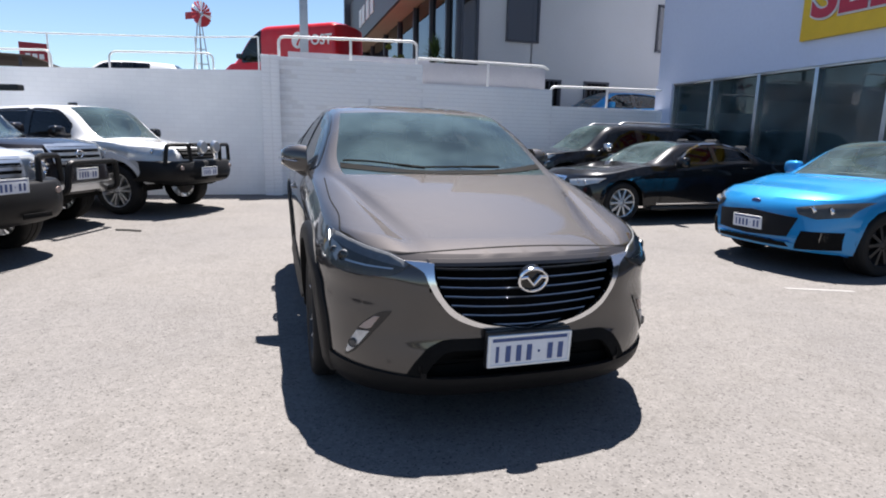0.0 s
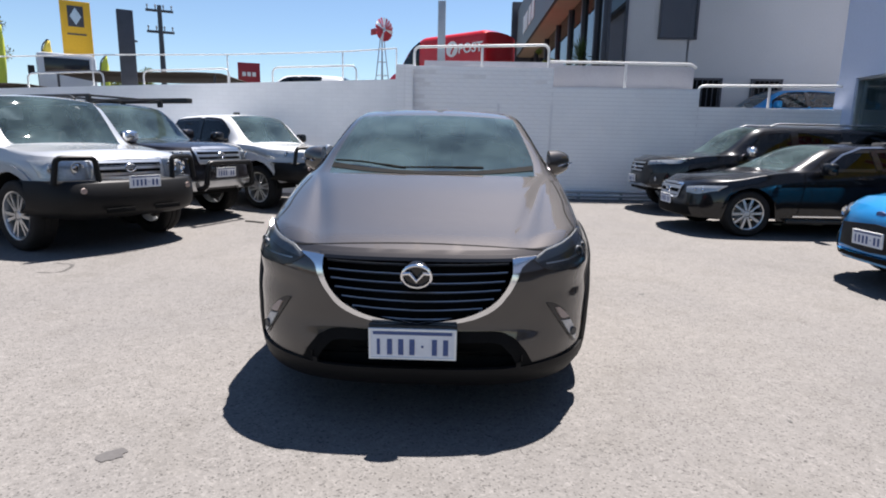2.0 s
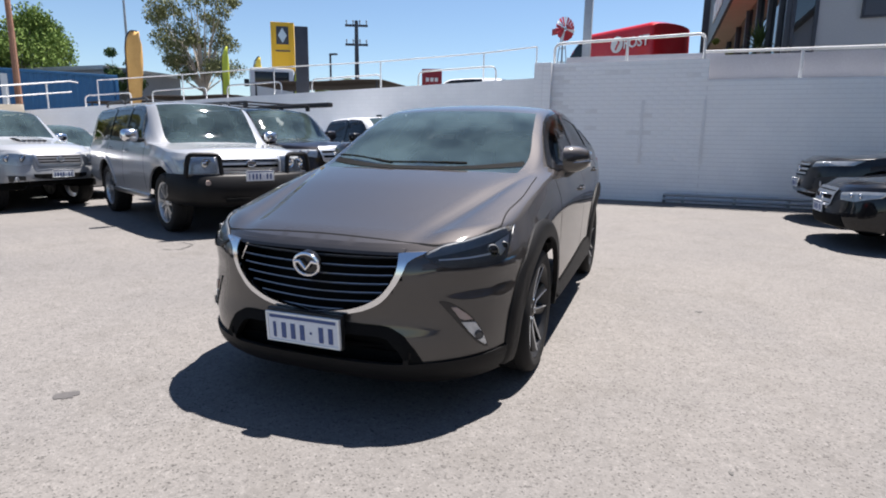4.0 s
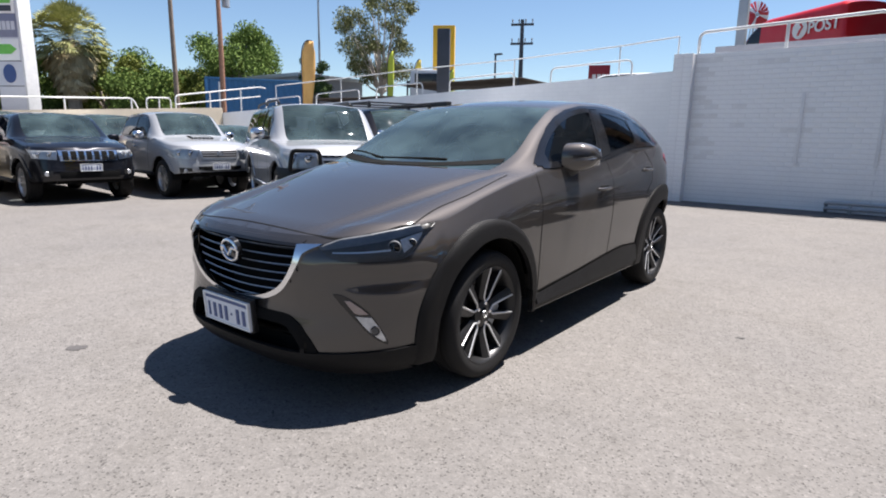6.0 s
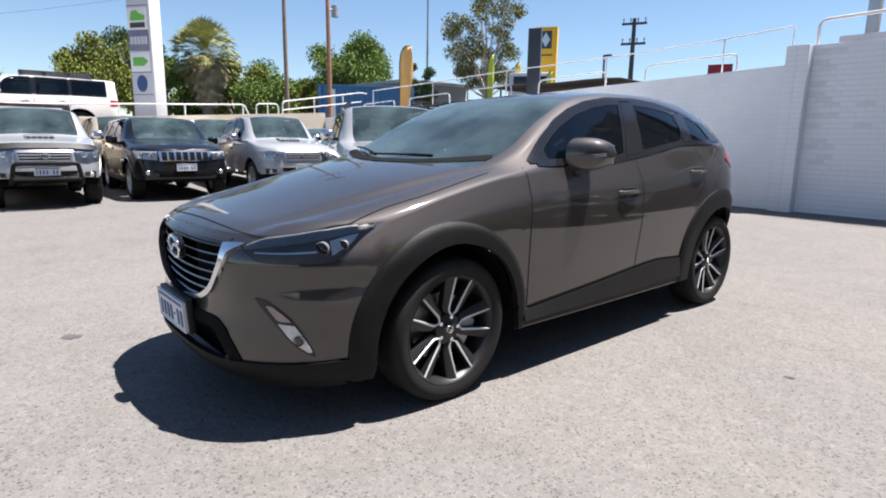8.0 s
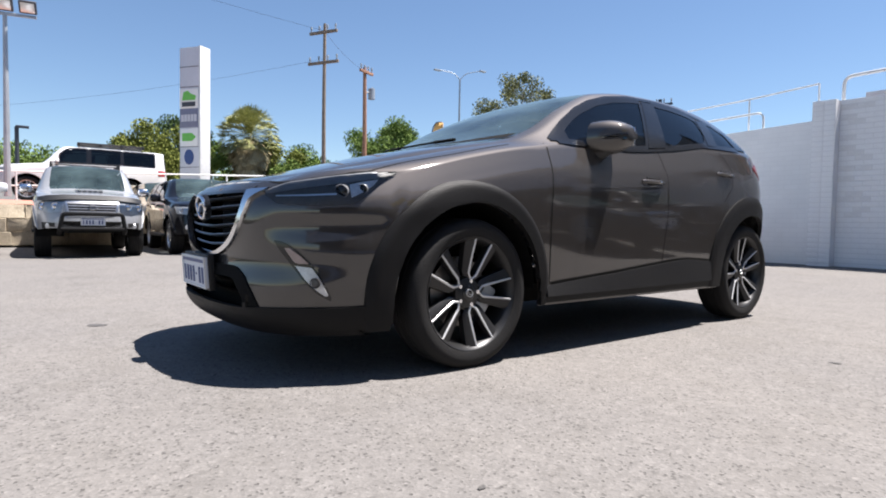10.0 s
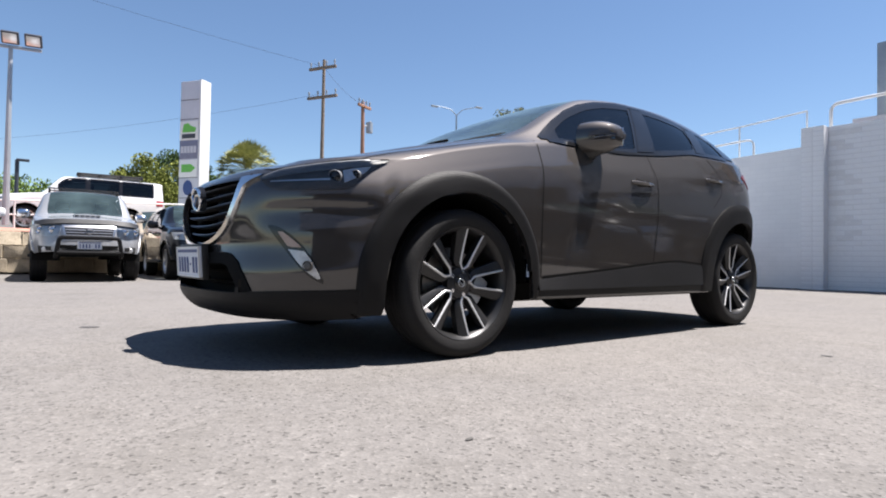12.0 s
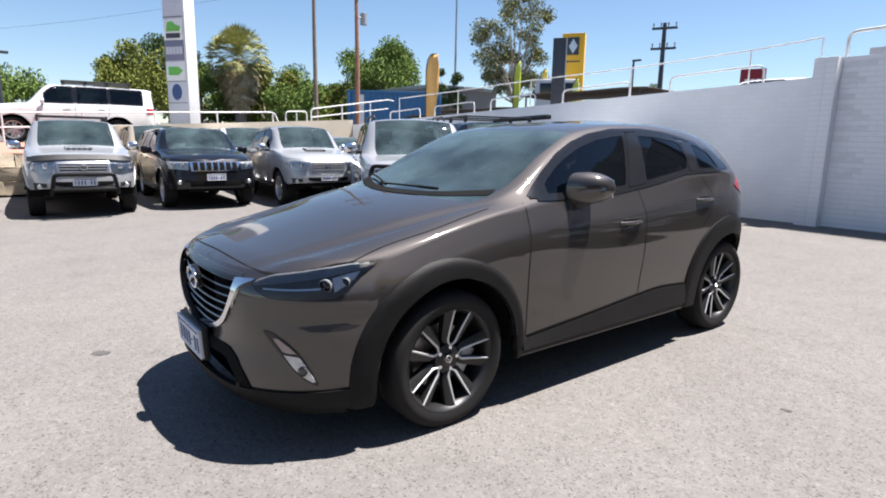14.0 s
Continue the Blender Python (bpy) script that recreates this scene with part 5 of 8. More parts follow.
def grille_bars(root, bvh, w, z0, z1, n, mat, vertical=False, back=VOID, frame=None, taper=0.9):
    g = part("grille", patch(bvh, [(-w * taper, z0), (0, z0 - 0.01), (w * taper, z0)], [(-w, z1), (0, z1 + 0.006), (w, z1)], front3d, (0, 1, 0), 0.004, 16, 4, 0.01), back, root, "dark grille with bright bars")
    for k in range(n):
        t = (k + 0.5) / n
        if vertical:
            x = -w * taper + 2 * w * taper * t
            A, B = [(x - w / n * 0.3, z0 + 0.012), (x + w / n * 0.3, z0 + 0.012)], [(x - w / n * 0.3, z1 - 0.012), (x + w / n * 0.3, z1 - 0.012)]
        else:
            z = z0 + (z1 - z0) * t
            ww = w * (taper + (1 - taper) * t) - 0.012
            th = (z1 - z0) / n * 0.22
            A, B = [(-ww, z - th), (ww, z - th)], [(-ww, z + th), (ww, z + th)]
        part("grille_bar", patch(bvh, A, B, front3d, (0, 1, 0), 0.02, 12 if not vertical else 3, 2, 0.016), mat, g)
    if frame:
        rim = [(-w * taper, z0), (0, z0 - 0.01), (w * taper, z0), (w, z1), (0, z1 + 0.006), (-w, z1), (-w * taper, z0)]
        part("grille_frame", strip(bvh, rim, front3d, (0, 1, 0), 0.03, 0.022, 50), frame, g, "bright grille frame")
    bm = bmesh.new()
    q = project(bvh, front3d(0, (z0 + z1) / 2), (0, 1, 0), 0.026)
    ring = [(0.06 * math.cos(a), q.y, q.z + 0.042 * math.sin(a)) for a in np.linspace(0, 2 * math.pi, 21)[:-1]]
    tube(bm, ring, 0.009, 6, closed=True)
    box(bm, (0, q.y, q.z), (0.1, 0.008, 0.02))
    part("emblem", bm, CHROME, g, "plain oval emblem")
    return g


def steel_bar(root, W, fy, z0, z1, loop_z, lamp_x, mat=BAR_BLACK, spots=False, cross=True, inner_x=0.36):
    """A full steel bull bar: deep bumper with ends swept back to the arches, and hoops round the lamps."""
    def sweep(a):
        return 0.16 * a ** 2 + 0.4 * a ** 9
    b = bmesh.new()
    rows = []
    for z, dy, up in ((z0, 0.14, 0.08), (z0 + 0.03, 0.05, 0.08), (z0 + 0.09, 0.0, 0.06), ((z0 + z1) / 2, -0.02, 0.02), (z1 - 0.03, 0.0, 0.0), (z1, 0.04, 0.0), (z1, 0.22, 0.0)):
        rows.append([(t * W * (1.0 if dy < 0.2 else 0.96), fy + dy + sweep(abs(t)), z + up * abs(t) ** 6) for t in np.linspace(-1, 1, 41)])
    grid_faces(b, rows)
    box(b, (0, fy + 0.3, (z0 + z1) / 2 + 0.03), (W * 1.5, 0.3, (z1 - z0) * 0.8))
    bar = part("bull_bar", fix(b), mat, root, "black steel bull bar", sharp=50)
    yy = lambda x: fy + 0.03 + sweep(abs(x) / W) - (0.3 * (abs(x) / W) ** 9)
    for s in (1, -1):
        xs = (inner_x, inner_x + 0.02, lamp_x - 0.04, lamp_x)
        p = [(s * xs[0], yy(xs[0]) + 0.02, z1 - 0.03), (s * xs[1], yy(xs[1]) + 0.03, loop_z), (s * xs[2], yy(xs[2]) + 0.03, loop_z), (s * xs[3], yy(xs[3]) + 0.02, z1 - 0.03)]
        tube_part("bar_loop", bar, [p], 0.03, mat)
    if cross:
        tube_part("bar_cross", bar, [[(-inner_x, yy(inner_x) + 0.03, loop_z), (inner_x, yy(inner_x) + 0.03, loop_z)]], 0.03, mat)
    for s in (1, -1):
        part("winch_slot", box(bmesh.new(), (s * W * 0.3, fy - 0.016, z0 + 0.1), (W * 0.34, 0.012, 0.05), bev=0.004), VOID, bar)
        bm = lathe(bmesh.new(), [(0.0, -0.01), (0.03, -0.012), (0.034, 0.0)], 14, Matrix.Translation((s * W * 0.66, yy(W * 0.66) - 0.045, z1 - 0.1)) @ pose(0, 0, 0, 0, 0, 90))
        part("bar_lamp", fix(bm, 1e-5), AMBER, bar, "small amber lamp")
        if spots:
            bm = lathe(bmesh.new(), [(0.0, -0.03), (0.08, -0.028), (0.1, -0.01), (0.1, 0.03), (0.05, 0.07), (0.0, 0.08)], 20, Matrix.Translation((s * 0.16, yy(0.16) - 0.03, loop_z - 0.03)) @ pose(0, 0, 0, 0, 0, 90))
            part("spot_lamp", fix(bm, 1e-5), ALLOY, bar, "round driving lamp")


def nudge(root, fy, z0, z1, w, mat=BAR_BLACK, mid=None):
    p = [(-w, fy + 0.1, z0), (-w, fy - 0.04, z0 + 0.03), (-w * 0.9, fy - 0.06, z1), (w * 0.9, fy - 0.06, z1), (w, fy - 0.04, z0 + 0.03), (w, fy + 0.1, z0)]
    lines = [p]
    if mid:
        lines.append([(-w * 0.96, fy - 0.05, mid), (w * 0.96, fy - 0.05, mid)])
    return tube_part("nudge_bar", root, lines, 0.036, mat, "black tubular nudge bar")


def roof_rack(root, y0, y1, w, z, n=4, mat=PLASTIC, tray=False):
    bar = part("roof_rack", tube(bmesh.new(), [(-w, y0, z), (-w, y1, z)], 0.022, 6), mat, root, "black roof rack")
    part("rack_rail", tube(bmesh.new(), [(w, y0, z), (w, y1, z)], 0.022, 6), mat, bar)
    for y in np.linspace(y0 + 0.03, y1 - 0.03, n):
        part("rack_bar", box(bmesh.new(), (0, y, z), (2 * w, 0.06, 0.025), bev=0.006), mat, bar)
        for s in (1, -1):
            part("rack_foot", box(bmesh.new(), (s * w, y, z - 0.05), (0.04, 0.09, 0.1), bev=0.01), mat, bar)
    if tray:
        for x in np.linspace(-w * 0.75, w * 0.75, 5):
            part("rack_slat", box(bmesh.new(), (x, (y0 + y1) / 2, z + 0.02), (0.09, y1 - y0, 0.02), bev=0.004), mat, bar)
    return bar


def vehicle(name, label, category, P, mat, m, spans, group="", win=TINT, rim=ALLOY, spokes=6, twin=True, belt=1.1, lamps=None, fogs=None, lower=None, seam=(), grips_at=(), mir=None, mir_mat=None, plate=None, sill_mat=PLASTIC, handle_mat=None, seats=2):
    root = thing(name, label, category, group)
    P["windows"] = glazing(P, spans)
    body, bvh = finish_car(root, P, mat, win, SCREEN, rim, spokes, twin, belt, seats)
    if lamps:
        for s in (1, -1):
            lamp(root, bvh, lamps[0], lamps[1], s, lamps[2] if len(lamps) > 2 else LAMP_BACK)
    if fogs:
        for s in (1, -1):
            f = part("fog_lamp", patch(bvh, fogs[0], fogs[1], front3d, (0, 1, 0), 0.006, 8, 3, 0.012, s), PLASTIC, root, "fog lamp in a dark pocket")
            c = np.mean([np.mean(np.array(fogs[0]), axis=0), np.mean(np.array(fogs[1]), axis=0)], axis=0)
            q = project(bvh, front3d(*c), (0, 1, 0), 0.012)
            bm = lathe(bmesh.new(), [(0.0, -0.006), (0.035, -0.004), (0.045, 0.004)], 16, Matrix.Translation((s * q.x, q.y, q.z)) @ pose(0, 0, 0, 0, 0, 90))
            part("fog_bulb", fix(bm, 1e-5), LAMP_BACK, f)
    for k, (bot, top, lm, lab) in enumerate(lower or ()):
        part("bumper_panel", patch(bvh, bot, top, front3d, (0, 1, 0), 0.008 + 0.003 * k, 20, 3, 0.015), lm, root, lab)
    if seam:
        seams(root, bvh, [[(y0, P["ztop"](y0)), (y0, P["ztop"](y0) * 0.6 + 0.2), (y1, P["z_base"] + 0.14)] for y0, y1 in seam], width=0.012)
    for s in (1, -1):
        for (_, y0), (y1, _) in zip(spans, spans[1:]):
            lo = [(y, P["ztop"](y) + 0.03) for y in (y0 - 0.012, y1 + 0.012)]
            hi = [(y, max(P["z4"](y) - 0.05, P["ztop"](y) + 0.042)) for y in (y0 - 0.012, y1 + 0.012)]
            part("pillar_cover", patch(bvh, lo, hi, side3d, (-1, 0, 0), 0.012, 3, 6, 0.004, s), GLOSS_BLACK, root, "dark door pillar")
        if P["tyre_r"] > 0.36:
            for yw, ra in P["arches"]:
                arc = [radians(k) for k in np.linspace(12, 168, 25)]
                ins, out = ([(yw + (ra + e) * math.cos(k), P["arch_z"] + (ra + e) * math.sin(k)) for k in arc] for e in (0.004, 0.075))
                part("arch_flare", patch(bvh, ins, out, side3d, (-1, 0, 0), 0.014, 28, 4, 0.03, s), mat, root, "flared wheel-arch edge")
    if grips_at:
        handles(root, bvh, grips_at, handle_mat or mat, 0.2)
    if mir:
        mirror(root, P, mat, mir, (0.21, 0.13, 0.17), mir_mat)
    if plate:
        q = project(bvh, front3d(0, plate[0]), (0, 1, 0), 0.02)
        number_plate(root, (0, q.y + plate[1], plate[0]), rx=4)
    card = box(bmesh.new(), (0, 0, 0), (0.26, 0.004, 0.13), bev=0.001)
    part("price_card", card, PAPER, root, "white card on the dashboard").matrix_local = pose(-P["hw"] * 0.38, P["cowl"] + 0.4, belt + 0.09, 55, 0, 4)
    for s in (1, -1):
        b = bmesh.new()
        box(b, (s * (P["hw"] - 0.03), P["wb"] / 2, P["z_base"] + 0.04), (0.1, P["wb"] - 1.0, 0.06), bev=0.02)
        part("side_step", b, sill_mat, root)
    root.matrix_world = m
    return root, P, bvh


def ute_2012(name, label, mat, m, bar=False, protector=False, mir_mat=None, rack=False):
    """A double-cab pick-up of the rounder sort."""
    P = base_params(L=5.2, W=0.9, wb=3.05, fo=0.88, tyre_r=0.385, tyre_w=0.26, sill=0.5, hood=(1.05, 1.23), belt=(1.21, 1.23), roof=1.79, cowl=0.42, header=1.08, x_roof=0.62, clear=0.085, box_bed=2.6, nf=3.0)
    root, P, bvh = vehicle(name, label, "pick-up", P, mat, Matrix(), [(0.78, 1.52), (1.6, 2.36)], "parked vehicles", win=TINT, rim=ALLOY, spokes=6, twin=False, belt=1.23,
                           lamps=([(0.45, 0.83), (0.62, 0.8), (0.82, 0.84)], [(0.42, 0.99), (0.65, 1.03), (0.85, 1.01)]),
                           fogs=([(0.56, 0.52), (0.74, 0.53)], [(0.56, 0.63), (0.75, 0.64)]),
                           lower=[([(-0.42, 0.48), (0.42, 0.48)], [(-0.45, 0.66), (0.45, 0.66)], VOID, "dark lower intake"), ([(-0.85, 0.4), (0.85, 0.4)], [(-0.84, 0.465), (0.84, 0.465)], PLASTIC, "")],
                           seam=((0.62, 0.62), (1.56, 1.6), (2.45, 2.3)), grips_at=((1.38, 1.03), (2.2, 1.05)), mir=(0.9, 0.78, 1.27), mir_mat=mir_mat, plate=(0.66, -0.01 if not bar else -0.06), handle_mat=CHROME)
    grille_bars(root, bvh, 0.4, 0.81, 1.0, 4, SLAT_EDGE, frame=SATIN)
    b = bmesh.new()
    for v in np.linspace(-0.17, 0.17, 5):
        box(b, (v, 0.0, 0.042), (0.06, 0.05, 0.012), mat=1)
    rows = [[(x, y, z - 0.02 * abs(x / 0.22) ** 2) for x in np.linspace(-0.22, 0.22, 9)] for y, z in ((-0.02, 0.0), (0.0, 0.06), (0.2, 0.06), (0.5, 0.0))]
    grid_faces(b, rows)
    sc = part("bonnet_scoop", fix(b), mat, root, "bonnet air scoop with dark slots", mats=(VOID,))
    q = project(bvh, (0, -0.1, 3), (0, 0, -1), 0.0)
    sc.matrix_local = pose(0, -0.12, q.z - 0.015, 11, 0, 0)
    if protector:
        part("bonnet_guard", strip(bvh, [(-0.78, 1.025), (-0.4, 1.055), (0, 1.06), (0.4, 1.055), (0.78, 1.025)], front3d, (0, 1, 0), 0.075, 0.045, 30), PLASTIC, root, "dark tinted bonnet guard")
    if bar:
        nudge(root, -0.93, 0.45, 0.79, 0.5, BAR_BLACK, 0.53)
    if rack:
        roof_rack(root, 1.2, 2.3, 0.6, 1.84, 3)
    root.matrix_world = m
    return root


def build_vehicles():
    # silver off-roader with a black bull bar
    P = base_params(L=4.8, W=0.93, wb=2.7, fo=0.72, tyre_r=0.385, tyre_w=0.26, sill=0.45, hood=(1.01, 1.12), belt=(1.13, 1.16), roof=1.74, cowl=0.5, header=1.08, tail=3.82, back_drop=0.16, x_roof=0.66, clear=0.085, nf=3.6)
    r, P, bvh = vehicle("off_roader", "silver off-roader with a black steel bull bar and chrome mirrors", "car", P, P_SILVER, Matrix(), [(0.86, 1.62), (1.72, 2.5), (2.6, 3.6)], "parked vehicles", belt=1.16,
                        lamps=([(0.46, 0.8), (0.62, 0.79), (0.84, 0.81)], [(0.45, 1.0), (0.65, 1.0), (0.86, 0.98)]), seam=((0.66, 0.6), (1.67, 1.7), (2.55, 2.2)), grips_at=((1.45, 1.02), (2.35, 1.04)), mir=(0.92, 0.82, 1.24), mir_mat=CHROME, twin=True, sill_mat=SATIN)
    grille_bars(r, bvh, 0.42, 0.8, 0.99, 3, SATIN, frame=SATIN)
    steel_bar(r, 0.95, -0.9, 0.36, 0.78, 1.02, 0.84, cross=False, inner_x=0.44)
    number_plate(r, (0, -0.945, 0.76), rx=2)
    for s in (1, -1):
        tube_part("roof_rail", r, [[(s * 0.6, 1.3, 1.73), (s * 0.6, 1.4, 1.78), (s * 0.6, 2.4, 1.79), (s * 0.6, 2.5, 1.74)], [(s * 0.6, 2.55, 1.74), (s * 0.6, 2.65, 1.79), (s * 0.6, 3.5, 1.78), (s * 0.6, 3.6, 1.72)]], 0.02, PLASTIC, "black roof rail")
    r.matrix_world = place(-4.13, 3.41, -26.5) @ Matrix.Scale(0.985, 4)

    # charcoal off-roader with a roof rack and a nudge bar
    P = base_params(L=4.85, W=0.92, wb=2.82, fo=0.86, tyre_r=0.385, tyre_w=0.26, sill=0.42, hood=(1.03, 1.12), belt=(1.12, 1.16), roof=1.67, cowl=0.45, header=1.12, tail=3.8, back_drop=0.2, x_roof=0.64, clear=0.08, nf=3.2)
    r, P, bvh = vehicle("off_roader", "charcoal off-roader with a black roof rack and a nudge bar", "car", P, P_CHARCOAL, Matrix(), [(0.82, 1.6), (1.7, 2.5), (2.6, 3.6)], "parked vehicles", belt=1.16,
                        lamps=([(0.5, 0.88), (0.82, 0.93)], [(0.47, 0.995), (0.84, 1.0)]), lower=[([(-0.8, 0.42), (0.8, 0.42)], [(-0.82, 0.6), (0.82, 0.6)], PLASTIC, "")], seam=((0.64, 0.6), (1.65, 1.7)), grips_at=((1.45, 1.02), (2.35, 1.04)), mir=(0.91, 0.8, 1.22), plate=(0.7, -0.05))
    grille_bars(r, bvh, 0.44, 0.83, 1.02, 3, SATIN, frame=SATIN)
    nudge(r, -0.94, 0.48, 0.84, 0.46)
    part("skid_plate", patch(bvh, [(-0.7, 0.46), (0.7, 0.46)], [(-0.75, 0.58), (0.75, 0.58)], front3d, (0, 1, 0), 0.03, 20, 3, 0.03), SATIN, r, "silver lower bumper panel")
    rk = roof_rack(r, 0.9, 2.6, 0.62, 1.74, 3)
    part("awning_bag", box(bmesh.new(), (0.72, 1.5, 1.75), (0.12, 2.2, 0.08), bev=0.02), PLASTIC, rk)
    r.matrix_world = place(-4.15, 5.48, -20) @ Matrix.Scale(1.03, 4)

    # white pick-up with bull bar and spot lamps
    P = base_params(L=5.25, W=0.88, wb=3.05, fo=0.9, tyre_r=0.375, tyre_w=0.25, sill=0.47, hood=(1.0, 1.1), belt=(1.1, 1.14), roof=1.65, cowl=0.42, header=1.12, x_roof=0.62, clear=0.085, box_bed=2.62, nf=2.9)
    r, P, bvh = vehicle("pick_up", "white double-cab pick-up with a black bull bar and driving lamps", "pick-up", P, P_WHITE, Matrix(), [(0.8, 1.55), (1.63, 2.4)], "parked vehicles", belt=1.18, twin=True,
                        lamps=([(0.48, 0.88), (0.84, 0.9)], [(0.46, 1.0), (0.85, 1.02)]), seam=((0.62, 0.62), (1.58, 1.62), (2.48, 2.3)), grips_at=((1.4, 1.03), (2.25, 1.05)), mir=(0.9, 0.8, 1.22), mir_mat=P_BLACK)
    grille_bars(r, bvh, 0.42, 0.84, 1.0, 3, PLASTIC)
    steel_bar(r, 0.9, -1.04, 0.46, 0.82, 1.06, 0.78, spots=True)
    number_plate(r, (-0.1, -1.09, 0.66), rx=2)
    part("shark_fin", box(bmesh.new(), (0, 1.5, 1.67), (0.05, 0.16, 0.05), bev=0.02), P_BLACK, r)
    r.matrix_world = place(-2.88, 7.3, -30)

    # silver pick-up with a nudge bar, grey-silver one without
    ute_2012("pick_up", "silver double-cab pick-up with bonnet scoop and black nudge bar", P_SILVER, place(-9.35, -0.38, -3) @ Matrix.Scale(0.95, 4), True, True, CHROME, True)
    ute_2012("pick_up", "grey-silver double-cab pick-up with a bonnet scoop", P_GREYSILVER, place(-8.85, 3.95, -6) @ Matrix.Scale(0.95, 4), False, False, CHROME)

    # dark blue-black off-roader with seven upright grille slots
    P = base_params(L=4.75, W=0.945, wb=2.86, fo=0.86, tyre_r=0.38, tyre_w=0.26, sill=0.4, hood=(1.02, 1.19), belt=(1.17, 1.2), roof=1.7, cowl=0.5, header=1.18, tail=3.7, back_drop=0.25, x_roof=0.64, clear=0.07, nf=3.4)
    r, P, bvh = vehicle("off_roader", "dark blue-black off-roader with a chrome slotted grille", "car", P, P_NAVY, Matrix(), [(0.9, 1.65), (1.75, 2.55), (2.65, 3.5)], "parked vehicles", belt=1.19,
                        lamps=([(0.52, 0.81), (0.84, 0.84)], [(0.5, 0.97), (0.86, 0.98)], LAMP_BACK), fogs=([(0.6, 0.52), (0.75, 0.52)], [(0.6, 0.61), (0.76, 0.61)]),
                        lower=[([(-0.5, 0.48), (0.5, 0.48)], [(-0.5, 0.6), (0.5, 0.6)], VOID, "dark lower intake")], seam=((0.68, 0.62), (1.7, 1.72)), grips_at=((1.5, 1.0), (2.4, 1.02)), mir=(0.93, 0.86, 1.19), plate=(0.67, -0.015))
    g = part("grille", patch(bvh, [(-0.47, 0.79), (0.47, 0.79)], [(-0.49, 0.975), (0.49, 0.975)], front3d, (0, 1, 0), 0.012, 20, 4, 0.02), CHROME, r, "chrome grille with seven upright dark slots")
    for k in range(7):
        x = (k - 3) * 0.128
        part("grille_slot", patch(bvh, [(x - 0.044, 0.805), (x + 0.044, 0.805)], [(x - 0.046, 0.96), (x + 0.046, 0.96)], front3d, (0, 1, 0), 0.02, 3, 3, 0.006), VOID, g)
    r.matrix_world = place(-9.6, 1.86, -3) @ Matrix.Scale(0.95, 4)

    # black sedan
    P = base_params(L=4.65, W=0.9, wb=2.8, fo=0.82, tyre_r=0.32, tyre_w=0.235, sill=0.23, hood=(0.72, 0.9), belt=(0.9, 0.94), roof=1.31, cowl=0.55, header=1.38, tail=2.45, back_drop=0.62, x_roof=0.56, clear=0.045, nf=2.7)
    r, P, bvh = vehicle("sedan", "glossy black sedan with bright window trim and ten-spoke alloys", "car", P, P_BLACK, Matrix(), [(0.98, 1.72), (1.78, 2.5)], "parked vehicles", belt=0.95, spokes=10, twin=False,
                        lamps=([(0.48, 0.58), (0.66, 0.57), (0.8, 0.63)], [(0.45, 0.66), (0.68, 0.69), (0.82, 0.7)]), lower=[([(-0.6, 0.26), (0.6, 0.26)], [(-0.55, 0.4), (0.55, 0.4)], VOID, "dark lower intake")],
                        seam=((0.72, 0.66), (1.75, 1.75)), grips_at=((1.55, 0.83), (2.4, 0.86)), mir=(0.87, 0.98, 0.96), plate=(0.46, -0.01))
    grille_bars(r, bvh, 0.36, 0.5, 0.68, 2, CHROME, frame=CHROME)
    for s in (1, -1):
        part("bright_window_line", strip(bvh, [(0.98, 0.945), (1.3, 1.15), (1.6, 1.245), (2.0, 1.26), (2.35, 1.18), (2.56, 1.0)], side3d, (-1, 0, 0), 0.022, 0.012, 50, s), CHROME, r, "bright chrome window line")
        part("bright_sill_line", strip(bvh, [(0.6, 0.3), (2.3, 0.31)], side3d, (-1, 0, 0), 0.02, 0.008, 20, s), CHROME, r)
    r.matrix_world = place(4.2, 5.62, 181)

    # black off-roader at the wall
    P = base_params(L=4.75, W=0.92, wb=2.72, fo=0.9, tyre_r=0.385, tyre_w=0.26, sill=0.42, hood=(0.95, 1.05), belt=(1.06, 1.11), roof=1.6, cowl=0.42, header=1.22, tail=3.65, back_drop=0.22, x_roof=0.62, clear=0.07, nf=2.7)
    r, P, bvh = vehicle("off_roader", "black off-roader with roof rails and white daytime lamps", "car", P, P_BLACK, Matrix(), [(0.84, 1.6), (1.7, 2.5), (2.6, 3.5)], "parked vehicles", belt=1.14,
                        lamps=([(0.46, 0.86), (0.84, 0.9)], [(0.44, 0.94), (0.84, 0.97)]), fogs=([(0.58, 0.5), (0.74, 0.52)], [(0.6, 0.7), (0.8, 0.74)]), lower=[([(-0.8, 0.4), (0.8, 0.4)], [(-0.8, 0.47), (0.8, 0.47)], SATIN, "")],
                        seam=((0.64, 0.6), (1.65, 1.7)), grips_at=((1.45, 1.0), (2.35, 1.04)), mir=(0.91, 0.8, 1.13), mir_mat=CHROME, plate=(0.6, -0.01))
    grille_bars(r, bvh, 0.4, 0.72, 0.92, 3, CHROME)
    for s in (1, -1):
        tube_part("roof_rail", r, [[(s * 0.58, 1.3, 1.58), (s * 0.58, 1.4, 1.63), (s * 0.57, 3.3, 1.62), (s * 0.57, 3.4, 1.57)]], 0.018, SATIN, "satin roof rail")
    r.matrix_world = place(4.45, 7.95, 180)

